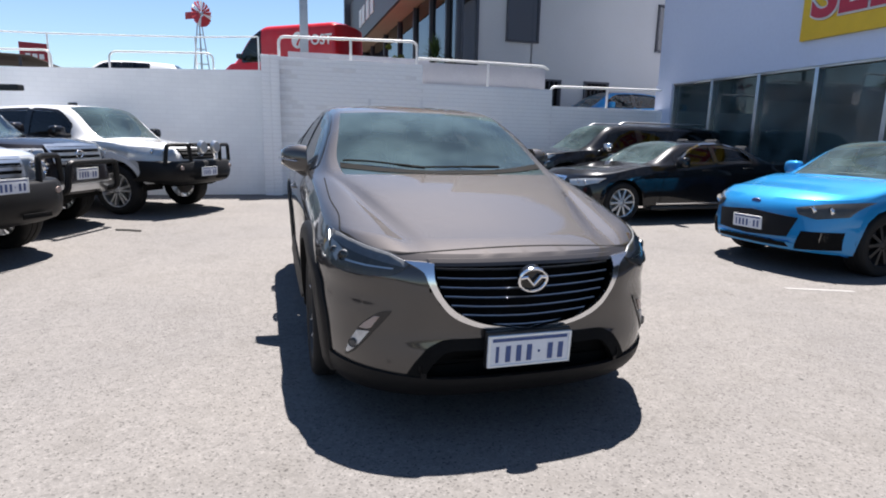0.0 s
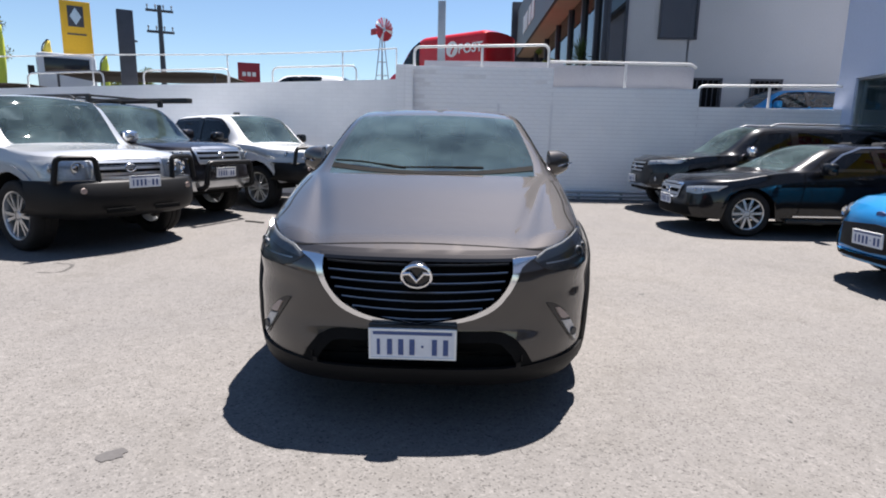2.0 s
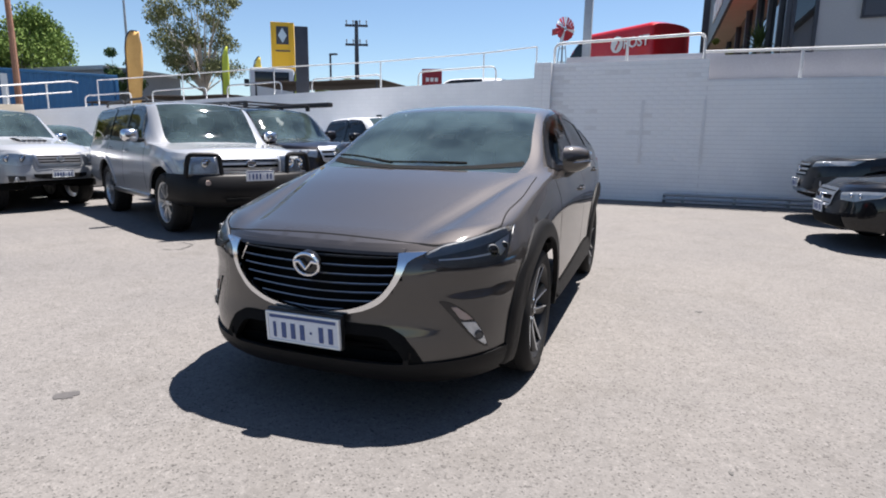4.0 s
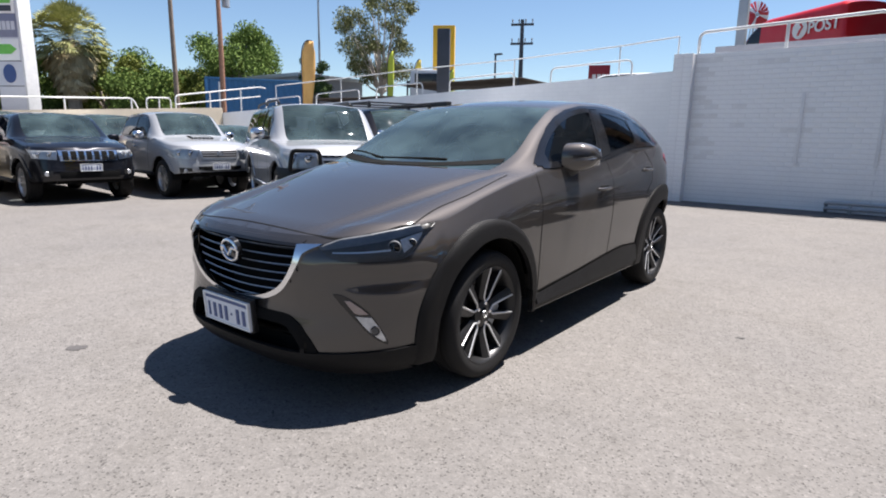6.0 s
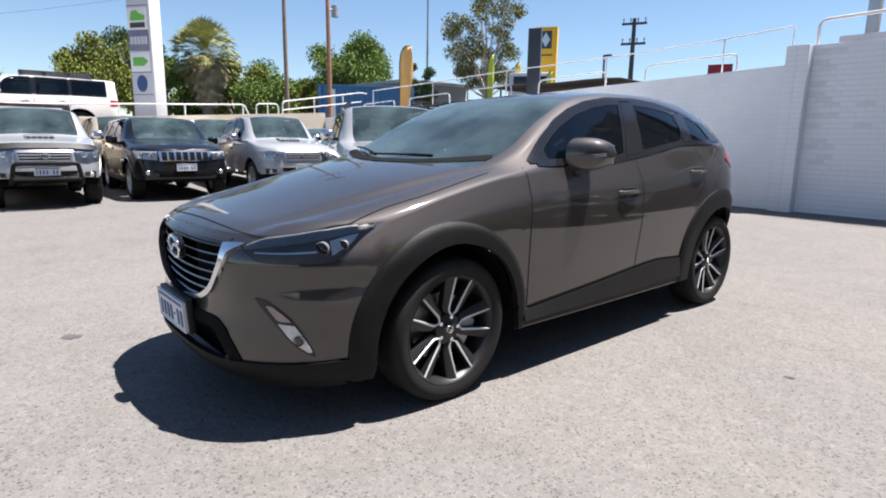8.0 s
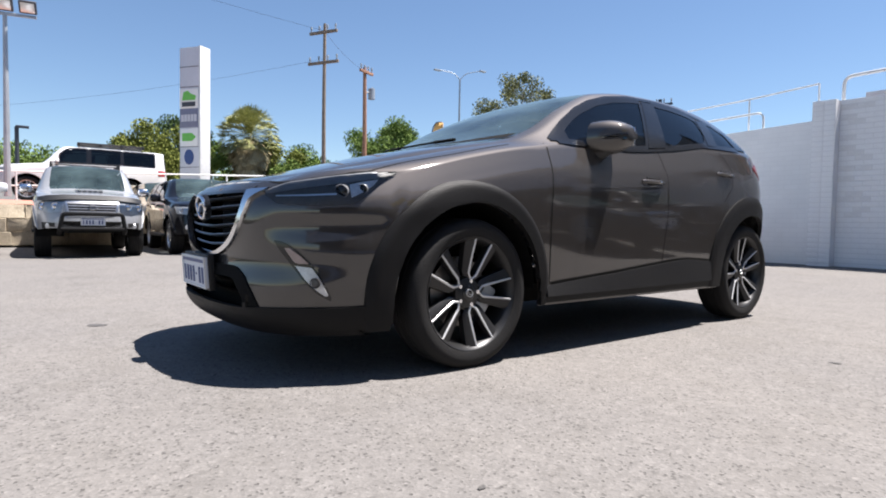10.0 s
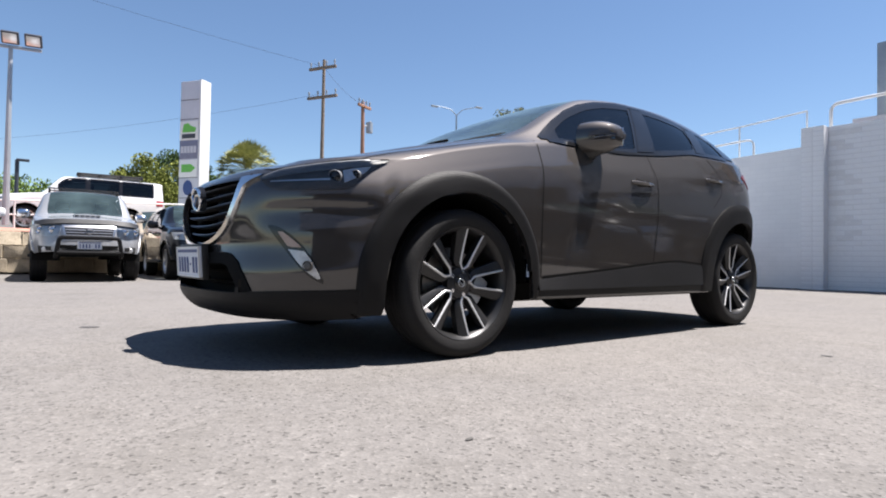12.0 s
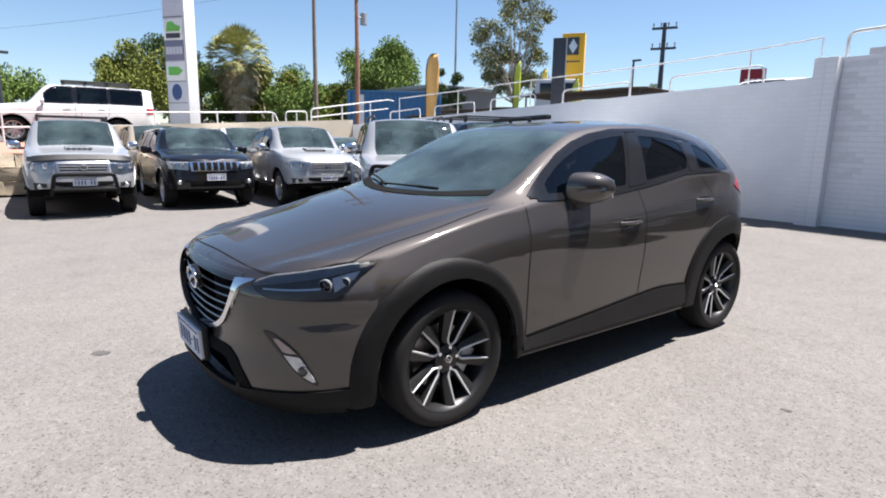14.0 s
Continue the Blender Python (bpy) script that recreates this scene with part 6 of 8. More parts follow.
    # bright blue hatchback
    P = base_params(L=4.35, W=0.9, wb=2.64, fo=0.86, tyre_r=0.325, tyre_w=0.235, sill=0.22, hood=(0.74, 0.9), belt=(0.93, 1.0), roof=1.37, cowl=0.4, header=1.22, tail=2.95, back_drop=0.35, x_roof=0.58, clear=0.04, nf=2.7)
    r, P, bvh = vehicle("hatchback", "bright blue sports hatchback with a wide black grille", "car", P, P_BLUE, Matrix(), [(0.82, 1.5), (1.58, 2.3), (2.38, 2.75)], "parked vehicles", belt=1.0, rim=GUNMETAL, spokes=10, twin=False,
                        lamps=([(0.5, 0.6), (0.64, 0.565), (0.8, 0.6)], [(0.46, 0.665), (0.66, 0.715), (0.84, 0.745)], LAMP_DARK),
                        lower=[([(-0.44, 0.37), (0, 0.345), (0.44, 0.37)], [(-0.5, 0.565), (0, 0.6), (0.5, 0.565)], BAR_BLACK, "wide black grille"), ([(-0.52, 0.19), (0.52, 0.19)], [(-0.42, 0.31), (0.42, 0.31)], VOID, "dark lower intake")],
                        seam=((0.6, 0.55), (1.54, 1.58)), grips_at=((1.36, 0.87), (2.15, 0.93)), mir=(0.87, 0.78, 1.0), plate=(0.47, -0.012))
    for s in (1, -1):
        f = part("fog_pocket", patch(bvh, [(0.5, 0.255), (0.79, 0.275)], [(0.55, 0.44), (0.8, 0.45)], front3d, (0, 1, 0), 0.006, 10, 3, 0.015, s), VOID, r, "black fog-lamp pocket")
        part("fog_lens", patch(bvh, [(0.68, 0.345), (0.72, 0.35)], [(0.69, 0.44), (0.725, 0.445)], front3d, (0, 1, 0), 0.014, 4, 3, 0.01, s), CLEAR, f)
        part("splitter", patch(bvh, [(0.0, 0.17), (0.82, 0.19)], [(0.0, 0.205), (0.83, 0.225)], front3d, (0, 1, 0), 0.03, 24, 2, 0.04, s), P_BLUE, r)
    emb = lathe(bmesh.new(), [(0.0, -0.004), (0.03, -0.003), (0.034, 0.003)], 18, Matrix.Translation(project(bvh, front3d(0, 0.69), (0, 1, 0), 0.004)) @ pose(0, 0, 0, 0, 0, 90) @ Matrix.Diagonal((1, 1.8, 0.8, 1)))
    part("emblem", fix(emb, 1e-5), PLATE_BLUE, r, "blue oval emblem")
    part("roof_wing", box(bmesh.new(), (0, 3.05, 1.38), (1.1, 0.3, 0.035), bev=0.012), P_BLUE, r)
    r.matrix_world = place(4.74, 1.92, 181)

    # white off-roader on the upper terrace
    P = base_params(L=4.95, W=0.97, wb=2.85, fo=0.9, tyre_r=0.39, tyre_w=0.27, sill=0.45, hood=(1.08, 1.2), belt=(1.22, 1.26), roof=1.87, cowl=0.45, header=1.15, tail=3.85, back_drop=0.18, x_roof=0.68, clear=0.09, nf=3.2)
    r, P, bvh = vehicle("off_roader", "white off-roader with a black roof rack on the upper terrace", "car", P, P_WHITE, Matrix(), [(0.86, 1.62), (1.72, 2.6), (2.66, 3.62)], "parked vehicles", belt=1.22, rim=ALLOY,
                        lamps=([(0.5, 0.88), (0.86, 0.9)], [(0.5, 1.04), (0.88, 1.04)]), seam=((0.66, 0.6), (1.67, 1.7), (2.62, 2.4)), grips_at=((1.45, 1.06), (2.4, 1.08)), mir=(0.96, 0.82, 1.28))
    roof_rack(r, 1.35, 3.3, 0.66, 1.97, 4, PLASTIC, True)
    for s in (1, -1):
        part("tail_lamp", patch(bvh, [(3.72, 0.98), (3.95, 0.98)], [(3.72, 1.17), (3.98, 1.17)], side3d, (-1, 0, 0), 0.01, 6, 4, 0.012, s), RED_LENS, r, "red tail lamp")
    part("rear_bumper", box(bmesh.new(), (0, 4.05, 0.68), (1.8, 0.16, 0.2), bev=0.05), P_WHITE, r)
    r.matrix_world = place(-18.75, -0.95, -96, 1.13) @ Matrix.Scale(0.925, 4)

    # red delivery van on the street above
    P = base_params(L=5.3, W=0.97, wb=3.2, fo=0.95, tyre_r=0.34, tyre_w=0.22, sill=0.35, hood=(1.0, 1.25), belt=(1.3, 1.32), roof=2.5, cowl=0.1, header=1.05, tail=4.4, back_drop=0.12, x_roof=0.84, clear=0.06, nf=2.8)
    P["z4"] = curve((-0.4, 1.05), (0.1, 1.27), (1.05, 2.2), (1.6, 2.42), (4.05, 2.42), (4.15, 2.3), (4.25, 1.4), (5, 1.32))
    P["z5"] = curve((-0.4, 1.07), (0.1, 1.3), (1.05, 2.25), (1.6, 2.5), (4.05, 2.5), (4.15, 2.4), (4.25, 1.4), (5, 1.32))
    r, P, bvh = vehicle("delivery_van", "red delivery van with a white round mark and lettering", "van", P, P_RED, Matrix(), [(0.55, 1.35)], "", win=TINT, belt=1.3, lamps=([(0.6, 0.85), (0.85, 0.85)], [(0.55, 1.0), (0.88, 1.05)]), mir=(0.98, 0.6, 1.5), mir_mat=PLASTIC, seats=1)
    tx = bpy.data.curves.new("lettering", "FONT")
    tx.body, tx.size, tx.extrude, tx.offset = "POST", 0.42, 0.004, 0.008
    tx.materials.append(PAPER)
    t = new("lettering", tx)
    t.parent = r
    q = project(bvh, (1.6, 3.2, 1.75), (-1, 0, 0), 0.012)
    t.matrix_local = pose(q.x + 0.02, 3.15, 1.78, 90, 0, 90)
    bm = bmesh.new()
    lathe(bm, [(0.0, 0.0), (0.25, 0.0), (0.25, 0.012), (0.0, 0.012)], 28)
    mk = part("round_mark", fix(bm, 1e-5), PAPER, r, "white round mark")
    mk.matrix_local = pose(q.x + 0.012, 2.88, 1.93)
    bm = bmesh.new()
    tube(bm, [(0.013, 0.02, 0.14), (0.013, 0.1, 0.05), (0.013, 0.02, -0.05), (0.013, -0.03, -0.16)], 0.035, 4)
    part("mark_stroke", bm, P_RED, mk)
    r.matrix_world = pose(-1.75, 19.2, 2.32, 0, 0, 230)

    # blue car on the street above, half hidden by the wall
    P = base_params(L=4.4, W=0.88, wb=2.65, fo=0.85, tyre_r=0.32, tyre_w=0.21, sill=0.25, hood=(0.74, 0.92), belt=(0.94, 1.0), roof=1.42, cowl=0.5, header=1.3, tail=2.6, back_drop=0.5, x_roof=0.56, clear=0.04)
    r, P, bvh = vehicle("sedan", "mid-blue sedan half hidden behind the low wall", "car", P, P_BLUE, Matrix(), [(0.9, 1.65), (1.72, 2.4)], "", belt=0.98, lamps=([(0.5, 0.6), (0.8, 0.62)], [(0.48, 0.7), (0.82, 0.72)]), mir=(0.86, 0.9, 1.02), grips_at=((1.5, 0.85), (2.3, 0.88)), win=SIDE_CLEAR)
    r.matrix_world = pose(6.5, 11.3, 1.2, 0, 0, 90 + 180)

    # further vehicles, each partly hidden
    def simple(label, mat, m, kind="hatch", group="parked vehicles"):
        if kind == "hatch":
            P = base_params(L=4.2, W=0.87, wb=2.55, fo=0.85, tyre_r=0.31, sill=0.25, hood=(0.8, 0.96), belt=(0.98, 1.04), roof=1.48, cowl=0.4, header=1.15, tail=2.8, back_drop=0.3, x_roof=0.57, clear=0.04)
            vehicle("hatchback", label, "car", P, mat, m, [(0.8, 1.45), (1.53, 2.25)], group, belt=1.0, lamps=([(0.48, 0.62), (0.78, 0.64)], [(0.46, 0.74), (0.8, 0.76)]), mir=(0.86, 0.76, 1.04), lower=[([(-0.4, 0.45), (0.4, 0.45)], [(-0.4, 0.62), (0.4, 0.62)], VOID, "dark grille")], plate=(0.42, -0.01))[0].matrix_world = m
        elif kind == "suv":
            P = base_params(hood=(1.0, 1.1), roof=1.72, tail=3.6, back_drop=0.2)
            vehicle("off_roader", label, "car", P, mat, m, [(0.8, 1.5), (1.6, 2.35), (2.45, 3.4)], group, belt=1.12, lamps=([(0.5, 0.8), (0.82, 0.82)], [(0.48, 0.93), (0.84, 0.95)]), mir=(0.91, 0.76, 1.2), lower=[([(-0.42, 0.75), (0.42, 0.75)], [(-0.42, 0.92), (0.42, 0.92)], VOID, "dark grille")], plate=(0.6, -0.01))[0].matrix_world = m
        else:
            return ute_2012("pick_up", label, mat, m)
    simple("pale tan off-roader parked behind the pick-ups", P_TAN, place(-13.65, 2.0, -4), "suv")
    simple("white off-roader parked behind the dark one", P_WHITE, place(-13.5, 4.35, -5), "suv")
    simple("white hatchback parked behind the silver vehicles", P_WHITE, place(-13.4, 7.0, -10), "hatch")
    simple("white hatchback at the end of the row", P_WHITE, place(-9.2, -2.62, 4), "suv")
    simple("pale silver hatchback parked between the silver ones", P_SILVER, place(-9.8, 5.75, -6), "hatch")
    tr = thing("flatbed_truck", "white flatbed truck with a dark rear window", "truck")
    bm = bmesh.new()
    box(bm, (0, 0, 1.75), (1.72, 1.5, 1.5), bev=0.16)
    part("cab", bm, P_WHITE, tr, "white boxy cab")
    part("rear_window", box(bmesh.new(), (0, 0.74, 2.08), (1.3, 0.05, 0.5), bev=0.015), GLOSS_BLACK, tr, "dark rear window")
    for sx in (1, -1):
        part("side_window", box(bmesh.new(), (sx * 0.85, -0.1, 2.08), (0.04, 0.8, 0.5), bev=0.012), GLOSS_BLACK, tr)
        part("mirror", box(bmesh.new(), (sx * 1.05, -0.6, 2.0), (0.2, 0.08, 0.3), bev=0.03), PLASTIC, tr)
    part("tray", box(bmesh.new(), (0, 2.6, 1.05), (2.1, 3.4, 0.12), bev=0.02), STEEL_DARK, tr, "dark flat tray")
    part("chassis", box(bmesh.new(), (0, 1.6, 0.8), (0.8, 5.0, 0.3), bev=0.02), STEEL_DARK, tr)
    for sx in (1, -1):
        for yy in (-0.2, 3.0):
            part("wheel", lathe(bmesh.new(), [(0.0, -0.12), (0.3, -0.12), (0.42, -0.1), (0.45, 0.0), (0.42, 0.1), (0.3, 0.12), (0.0, 0.12)], 24, Matrix.Translation((sx * 0.8, yy, 0.45))), TYRE, tr)
    tr.matrix_world = pose(-13.6, 17.2, upper(-13.6), 0, 0, 215)
    simple("white hatchback on the upper yard behind the rail", P_WHITE, pose(-6.6, 17.0, upper(-6.6), 0, 0, 90 + 175), "hatch", "")


build_vehicles()


# ---- walls, rails and street furniture round the yard ----
def pier_and_kerb():
    bm = bmesh.new()
    box(bm, (-1.025, 9.56, 1.38), (0.35, 0.42, 2.9))
    p = part("pier", bm, MORTAR)
    tagged(p, "white-painted brick pier between the two walls", "pier", kind="structure")
    n = 0
    br = bmesh.new()
    box(br, (0, 0, 0), (0.165, 0.43, 0.076), bev=0.006)
    me = None
    for k in range(33):
        for q in (-1, 1):
            if me is None:
                ob = part("brick", br, BRICK_WHITE, p)
                me = ob.data
            else:
                ob = new("brick", me)
                ob.parent = p
            ob.location = (-1.025 + q * 0.0885 + random.uniform(-0.002, 0.002), 9.56 + random.uniform(-0.004, 0.003), 0.05 + 0.086 * k)
    # pale pipe guard at the foot of the brick wall
    g = thing("pipe_guard", "pale blue-grey pipe guard at the foot of the brick wall", "guard rail")
    for z in (0.13, 0.22):
        part("pipe", tube(bmesh.new(), rounded([(1.55, 9.5, z - 0.06), (1.55, 9.36, z), (5.9, 9.36, z), (5.9, 9.5, z - 0.06)], 0.05), 0.03, 8), STEEL_GREY, g)
    for x in np.linspace(1.9, 5.6, 5):
        part("pipe_foot", box(bmesh.new(), (x, 9.4, 0.12), (0.05, 0.12, 0.16), bev=0.008), STEEL_GREY, g)


pier_and_kerb()


def white_rail(label, top, posts, r=0.028, mid=(), group="white pipe rails"):
    ob = thing("pipe_rail", label, "rail", group)
    part("top_rail", tube(bmesh.new(), rounded(top, 0.14, 5), r, 8), STEEL_WHITE, ob)
    for line in mid:
        part("middle_rail", tube(bmesh.new(), line, r * 0.9, 8), STEEL_WHITE, ob)
    for x, y, z0, z1 in posts:
        part("post", tube(bmesh.new(), [(x, y, z0), (x, y, z1)], r, 8), STEEL_WHITE, ob)
    return ob


def rails():
    y = 9.64
    white_rail("white pipe rail with rounded ends on the brick wall", [(-0.84, y, 2.83), (-0.84, y, 3.24), (2.05, y, 3.32), (2.06, y, 2.83)], [(0.62, y, 2.4, 3.28)])
    white_rail("white pipe rail with rounded ends on the brick wall", [(2.06, y, 2.98), (5.1, y, 2.97), (5.22, y, 2.9)], [(3.72, y, 2.45, 2.97)])
    white_rail("white pipe rail on the low brick wall", [(5.3, y, 2.08), (5.3, y, 2.53), (8.34, y, 2.57)], [(6.82, y, 2.08, 2.55)])
    # long rail on the white wall, and low hoops before it
    top_z = curve((-15, 2.78), (-14.2, 2.8), (-11, 2.88), (-8, 2.98), (-4.97, 3.03), (-2.42, 3.13), (-1.2, 3.22))
    xs = (-1.24, -2.42, -4.97, -8.0, -11.0, -14.2)
    white_rail("long white pipe rail above the white wall", [(x, 9.72, top_z(x)) for x in xs], [(x, 9.72, wall_top(x) - 0.05, top_z(x)) for x in xs], 0.015)
    for a, b in ((-3.94, -2.1), (-6.8, -4.9), (-9.4, -7.7), (-12.0, -10.1), (-14.6, -12.8)):
        za, zb = wall_top(a), wall_top(b)
        white_rail("low white pipe hoop on the white wall", [(a, 9.6, za - 0.02), (a, 9.6, za + 0.31), (b, 9.6, zb + 0.31), (b, 9.6, zb - 0.02)], [], 0.019)
    # rail along the western terrace
    X = -17.3
    zr = lambda q: 1.94 + 0.045 * (q + 1.2)
    white_rail("white pipe rail along the terrace", [(X, -10.7, zr(-10.7))] + [(X, q, zr(q)) for q in np.linspace(-9, 6.45, 8)] + [(X, 6.65, 1.85)], [(X, q, 1.0, zr(q)) for q in np.linspace(-9, 6.4, 9)], 0.025, [[(X, -10.7, zr(-10.7) - 0.4), (X, 2.0, zr(2.0) - 0.4)]])
    white_rail("small white pipe hoop on the terrace", [(X, 6.88, 1.9), (X, 6.88, 2.33), (X, 7.7, 2.37), (X, 7.7, 1.96)], [(X, 7.3, 1.9, 2.34)], 0.023)
    white_rail("white pipe rail along the ramp", [(X, 7.87, 1.9), (X, 7.87, 2.46), (X, 11.24, 2.98), (X, 11.5, 2.95)], [(X, 9.15, 1.9, 2.65), (X, 10.4, 1.9, 2.84)], 0.025, [[(X, 7.87, 2.16), (X, 11.24, 2.63)]])


rails()


def west_side():
    # tan rendered retaining wall behind the parked row
    tan = surface("tan_render", (0.56, 0.49, 0.38), (0.46, 0.4, 0.31), 0.85, scale=1.2, fine=30, relief=0.003)
    bm = bmesh.new()
    prism(bm, [(0.9, -0.1), (0.9, 1.64), (6.8, 1.975), (9.55, 2.13), (9.55, -0.1)], -17.45, -17.2, "x")
    prism(bm, [(-17.2, -0.1), (-17.2, 1.4), (-13.6, 0.96), (-13.6, -0.1)], 0.72, 0.9, "y")
    w = part("wall_terrace", fix(bm), tan)
    tagged(w, "tan rendered retaining wall behind the parked row", "wall", kind="structure")
    # rough limestone wall with brick paving above
    stone = surface("limestone", (0.55, 0.47, 0.35), (0.36, 0.3, 0.22), 0.9, scale=5, fine=40, relief=0.012)
    bm = bmesh.new()
    box(bm, (-13.45, -5.5, 0.45), (0.3, 12.8, 0.9))
    core = part("wall_limestone", bm, tan)
    tagged(core, "rough limestone block wall under the terrace", "wall", kind="structure")
    random.seed(5)
    for row in range(3):
        q = -12.0 + random.uniform(0, 0.2)
        while q < 0.7:
            ln = random.uniform(0.35, 0.62)
            bm = bmesh.new()
            box(bm, (0, 0, 0), (0.2, ln - 0.006, 0.3), bev=0.018)
            for v in bm.verts:
                v.co += Vector((random.uniform(-0.02, 0.02), random.uniform(-0.004, 0.004), random.uniform(-0.004, 0.004)))
            ob = part("stone", bm, stone, core)
            ob.location = (-13.28, q + ln / 2, 0.17 + 0.305 * row)
            q += ln
    pav = surface("red_paving", (0.42, 0.2, 0.14), (0.3, 0.14, 0.1), 0.85, scale=3, fine=45, relief=0.004)
    bm = bmesh.new()
    grid_faces(bm, [[(-13.2, q, 0.94), (-14.6, q, 1.06), (-17.5, q, 1.135)] for q in (-12.0, -4.0, 0.72)])
    p = part("paving", fix(bm), pav)
    tagged(p, "red brick paving sloping up to the terrace", "paving", kind="structure")
    # low grey panel fence behind the brick wall
    bm = bmesh.new()
    box(bm, (2.75, 10.0, 2.3), (5.1, 0.08, 1.3), bev=0.005)
    box(bm, (0.9, 10.09, 2.4), (3.1, 0.06, 1.24), bev=0.005)
    f = part("panel_fence", bm, surface("grey_panel", (0.4, 0.4, 0.43), (0.34, 0.34, 0.37), 0.6, scale=1.5, fine=30))
    tagged(f, "plain grey panel fence behind the brick wall", "fence", kind="structure")


west_side()


def office():
    X, Y = 4.42, 12.4
    b = thing("office_building", "cream office building with dark glass corner and overhanging storey", "building")
    bm = bmesh.new()
    box(bm, (X + 4.6, Y + 0.15, 5.0), (9.2, 0.3, 9.0))
    part("wall", bm, RENDER_CREAM, b)
    for x0, x1, z0, z1, bars in ((5.25, 6.18, 3.97, 5.25, 0), (10.05, 11.0, 3.97, 5.25, 0), (5.98, 6.95, 2.2, 2.97, 7), (7.75, 8.5, 2.2, 2.97, 6), (5.6, 5.85, 2.7, 2.97, 3)):
        cx, cz = (x0 + x1) / 2, (z0 + z1) / 2
        w = part("window", box(bmesh.new(), (cx, Y + 0.0, cz), (x1 - x0, 0.04, z1 - z0)), OFFICE_GLASS if not bars else VOID, b, "dark office window")
        bm = bmesh.new()
        for c, s in (((cx, Y - 0.03, z0), (x1 - x0 + 0.06, 0.07, 0.05)), ((cx, Y - 0.03, z1), (x1 - x0 + 0.06, 0.07, 0.05)), ((x0, Y - 0.03, cz), (0.05, 0.07, z1 - z0)), ((x1, Y - 0.03, cz), (0.05, 0.07, z1 - z0))):
            box(bm, c, s)
        part("window_frame", bm, STEEL_DARK, w)
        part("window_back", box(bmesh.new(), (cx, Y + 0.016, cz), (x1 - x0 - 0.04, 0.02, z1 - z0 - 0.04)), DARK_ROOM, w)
        for k in range(bars):
            part("window_bar", box(bmesh.new(), (x0 + (x1 - x0) * (k + 0.5) / bars, Y - 0.05, cz), (0.018, 0.018, z1 - z0)), STEEL_DARK, w)
    # street side: glass between dark posts under an overhanging storey
    ys = [Y, 13.4, 15.2, 17.4, 20.0, 23.0, 26.5, 29.0]
    for a, c in zip(ys, ys[1:]):
        g = part("window", box(bmesh.new(), (X - 0.5, (a + c) / 2, 3.95), (0.04, c - a - 0.1, 3.5)), OFFICE_GLASS, b, "tall dark glass pane")
        part("window_frame", box(bmesh.new(), (X - 0.54, a + 0.06, 3.95), (0.16, 0.12, 3.5), bev=0.01), STEEL_DARK, g)
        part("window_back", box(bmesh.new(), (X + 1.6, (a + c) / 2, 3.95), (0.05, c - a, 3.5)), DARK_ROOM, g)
    g = part("window", box(bmesh.new(), (X - 0.25, Y + 0.02, 3.95), (0.4, 0.04, 3.5)), OFFICE_GLASS, b, "narrow dark glass pane at the corner")
    for x in (X - 0.47, X - 0.03):
        part("window_frame", box(bmesh.new(), (x, Y, 3.95), (0.07, 0.1, 3.5), bev=0.008), STEEL_DARK, g)
    part("window_frame", box(bmesh.new(), (X - 0.25, Y, 2.22), (0.5, 0.1, 0.07), bev=0.008), STEEL_DARK, g)
    soff = surface("tan_soffit", (0.5, 0.36, 0.25), (0.42, 0.3, 0.2), 0.7, scale=2, fine=30)
    part("soffit", box(bmesh.new(), (X - 0.6, 20.7, 5.76), (1.2, 16.5, 0.06)), soff, b, "tan soffit boards")
    part("fascia", box(bmesh.new(), (X - 1.25, 20.7, 6.9), (0.1, 16.5, 2.3)), surface("dark_brown_fascia", (0.07, 0.05, 0.045), (0.05, 0.035, 0.03), 0.5), b, "dark brown fascia band")
    part("upper_storey", box(bmesh.new(), (X + 3.9, 20.9, 6.95), (10.2, 16.4, 2.3)), RENDER_CREAM, b)
    for k, y in enumerate((22.0, 23.1, 24.3, 25.2)):
        part("sign_bar", box(bmesh.new(), (X - 1.32, y, 6.7), (0.03, 0.7, 0.75)), PAPER, b)
    part("end_wall", box(bmesh.new(), (3.5, 29.4, 5.0), (1.3, 0.4, 7.2)), STEEL_DARK, b, "dark end wall")


office()


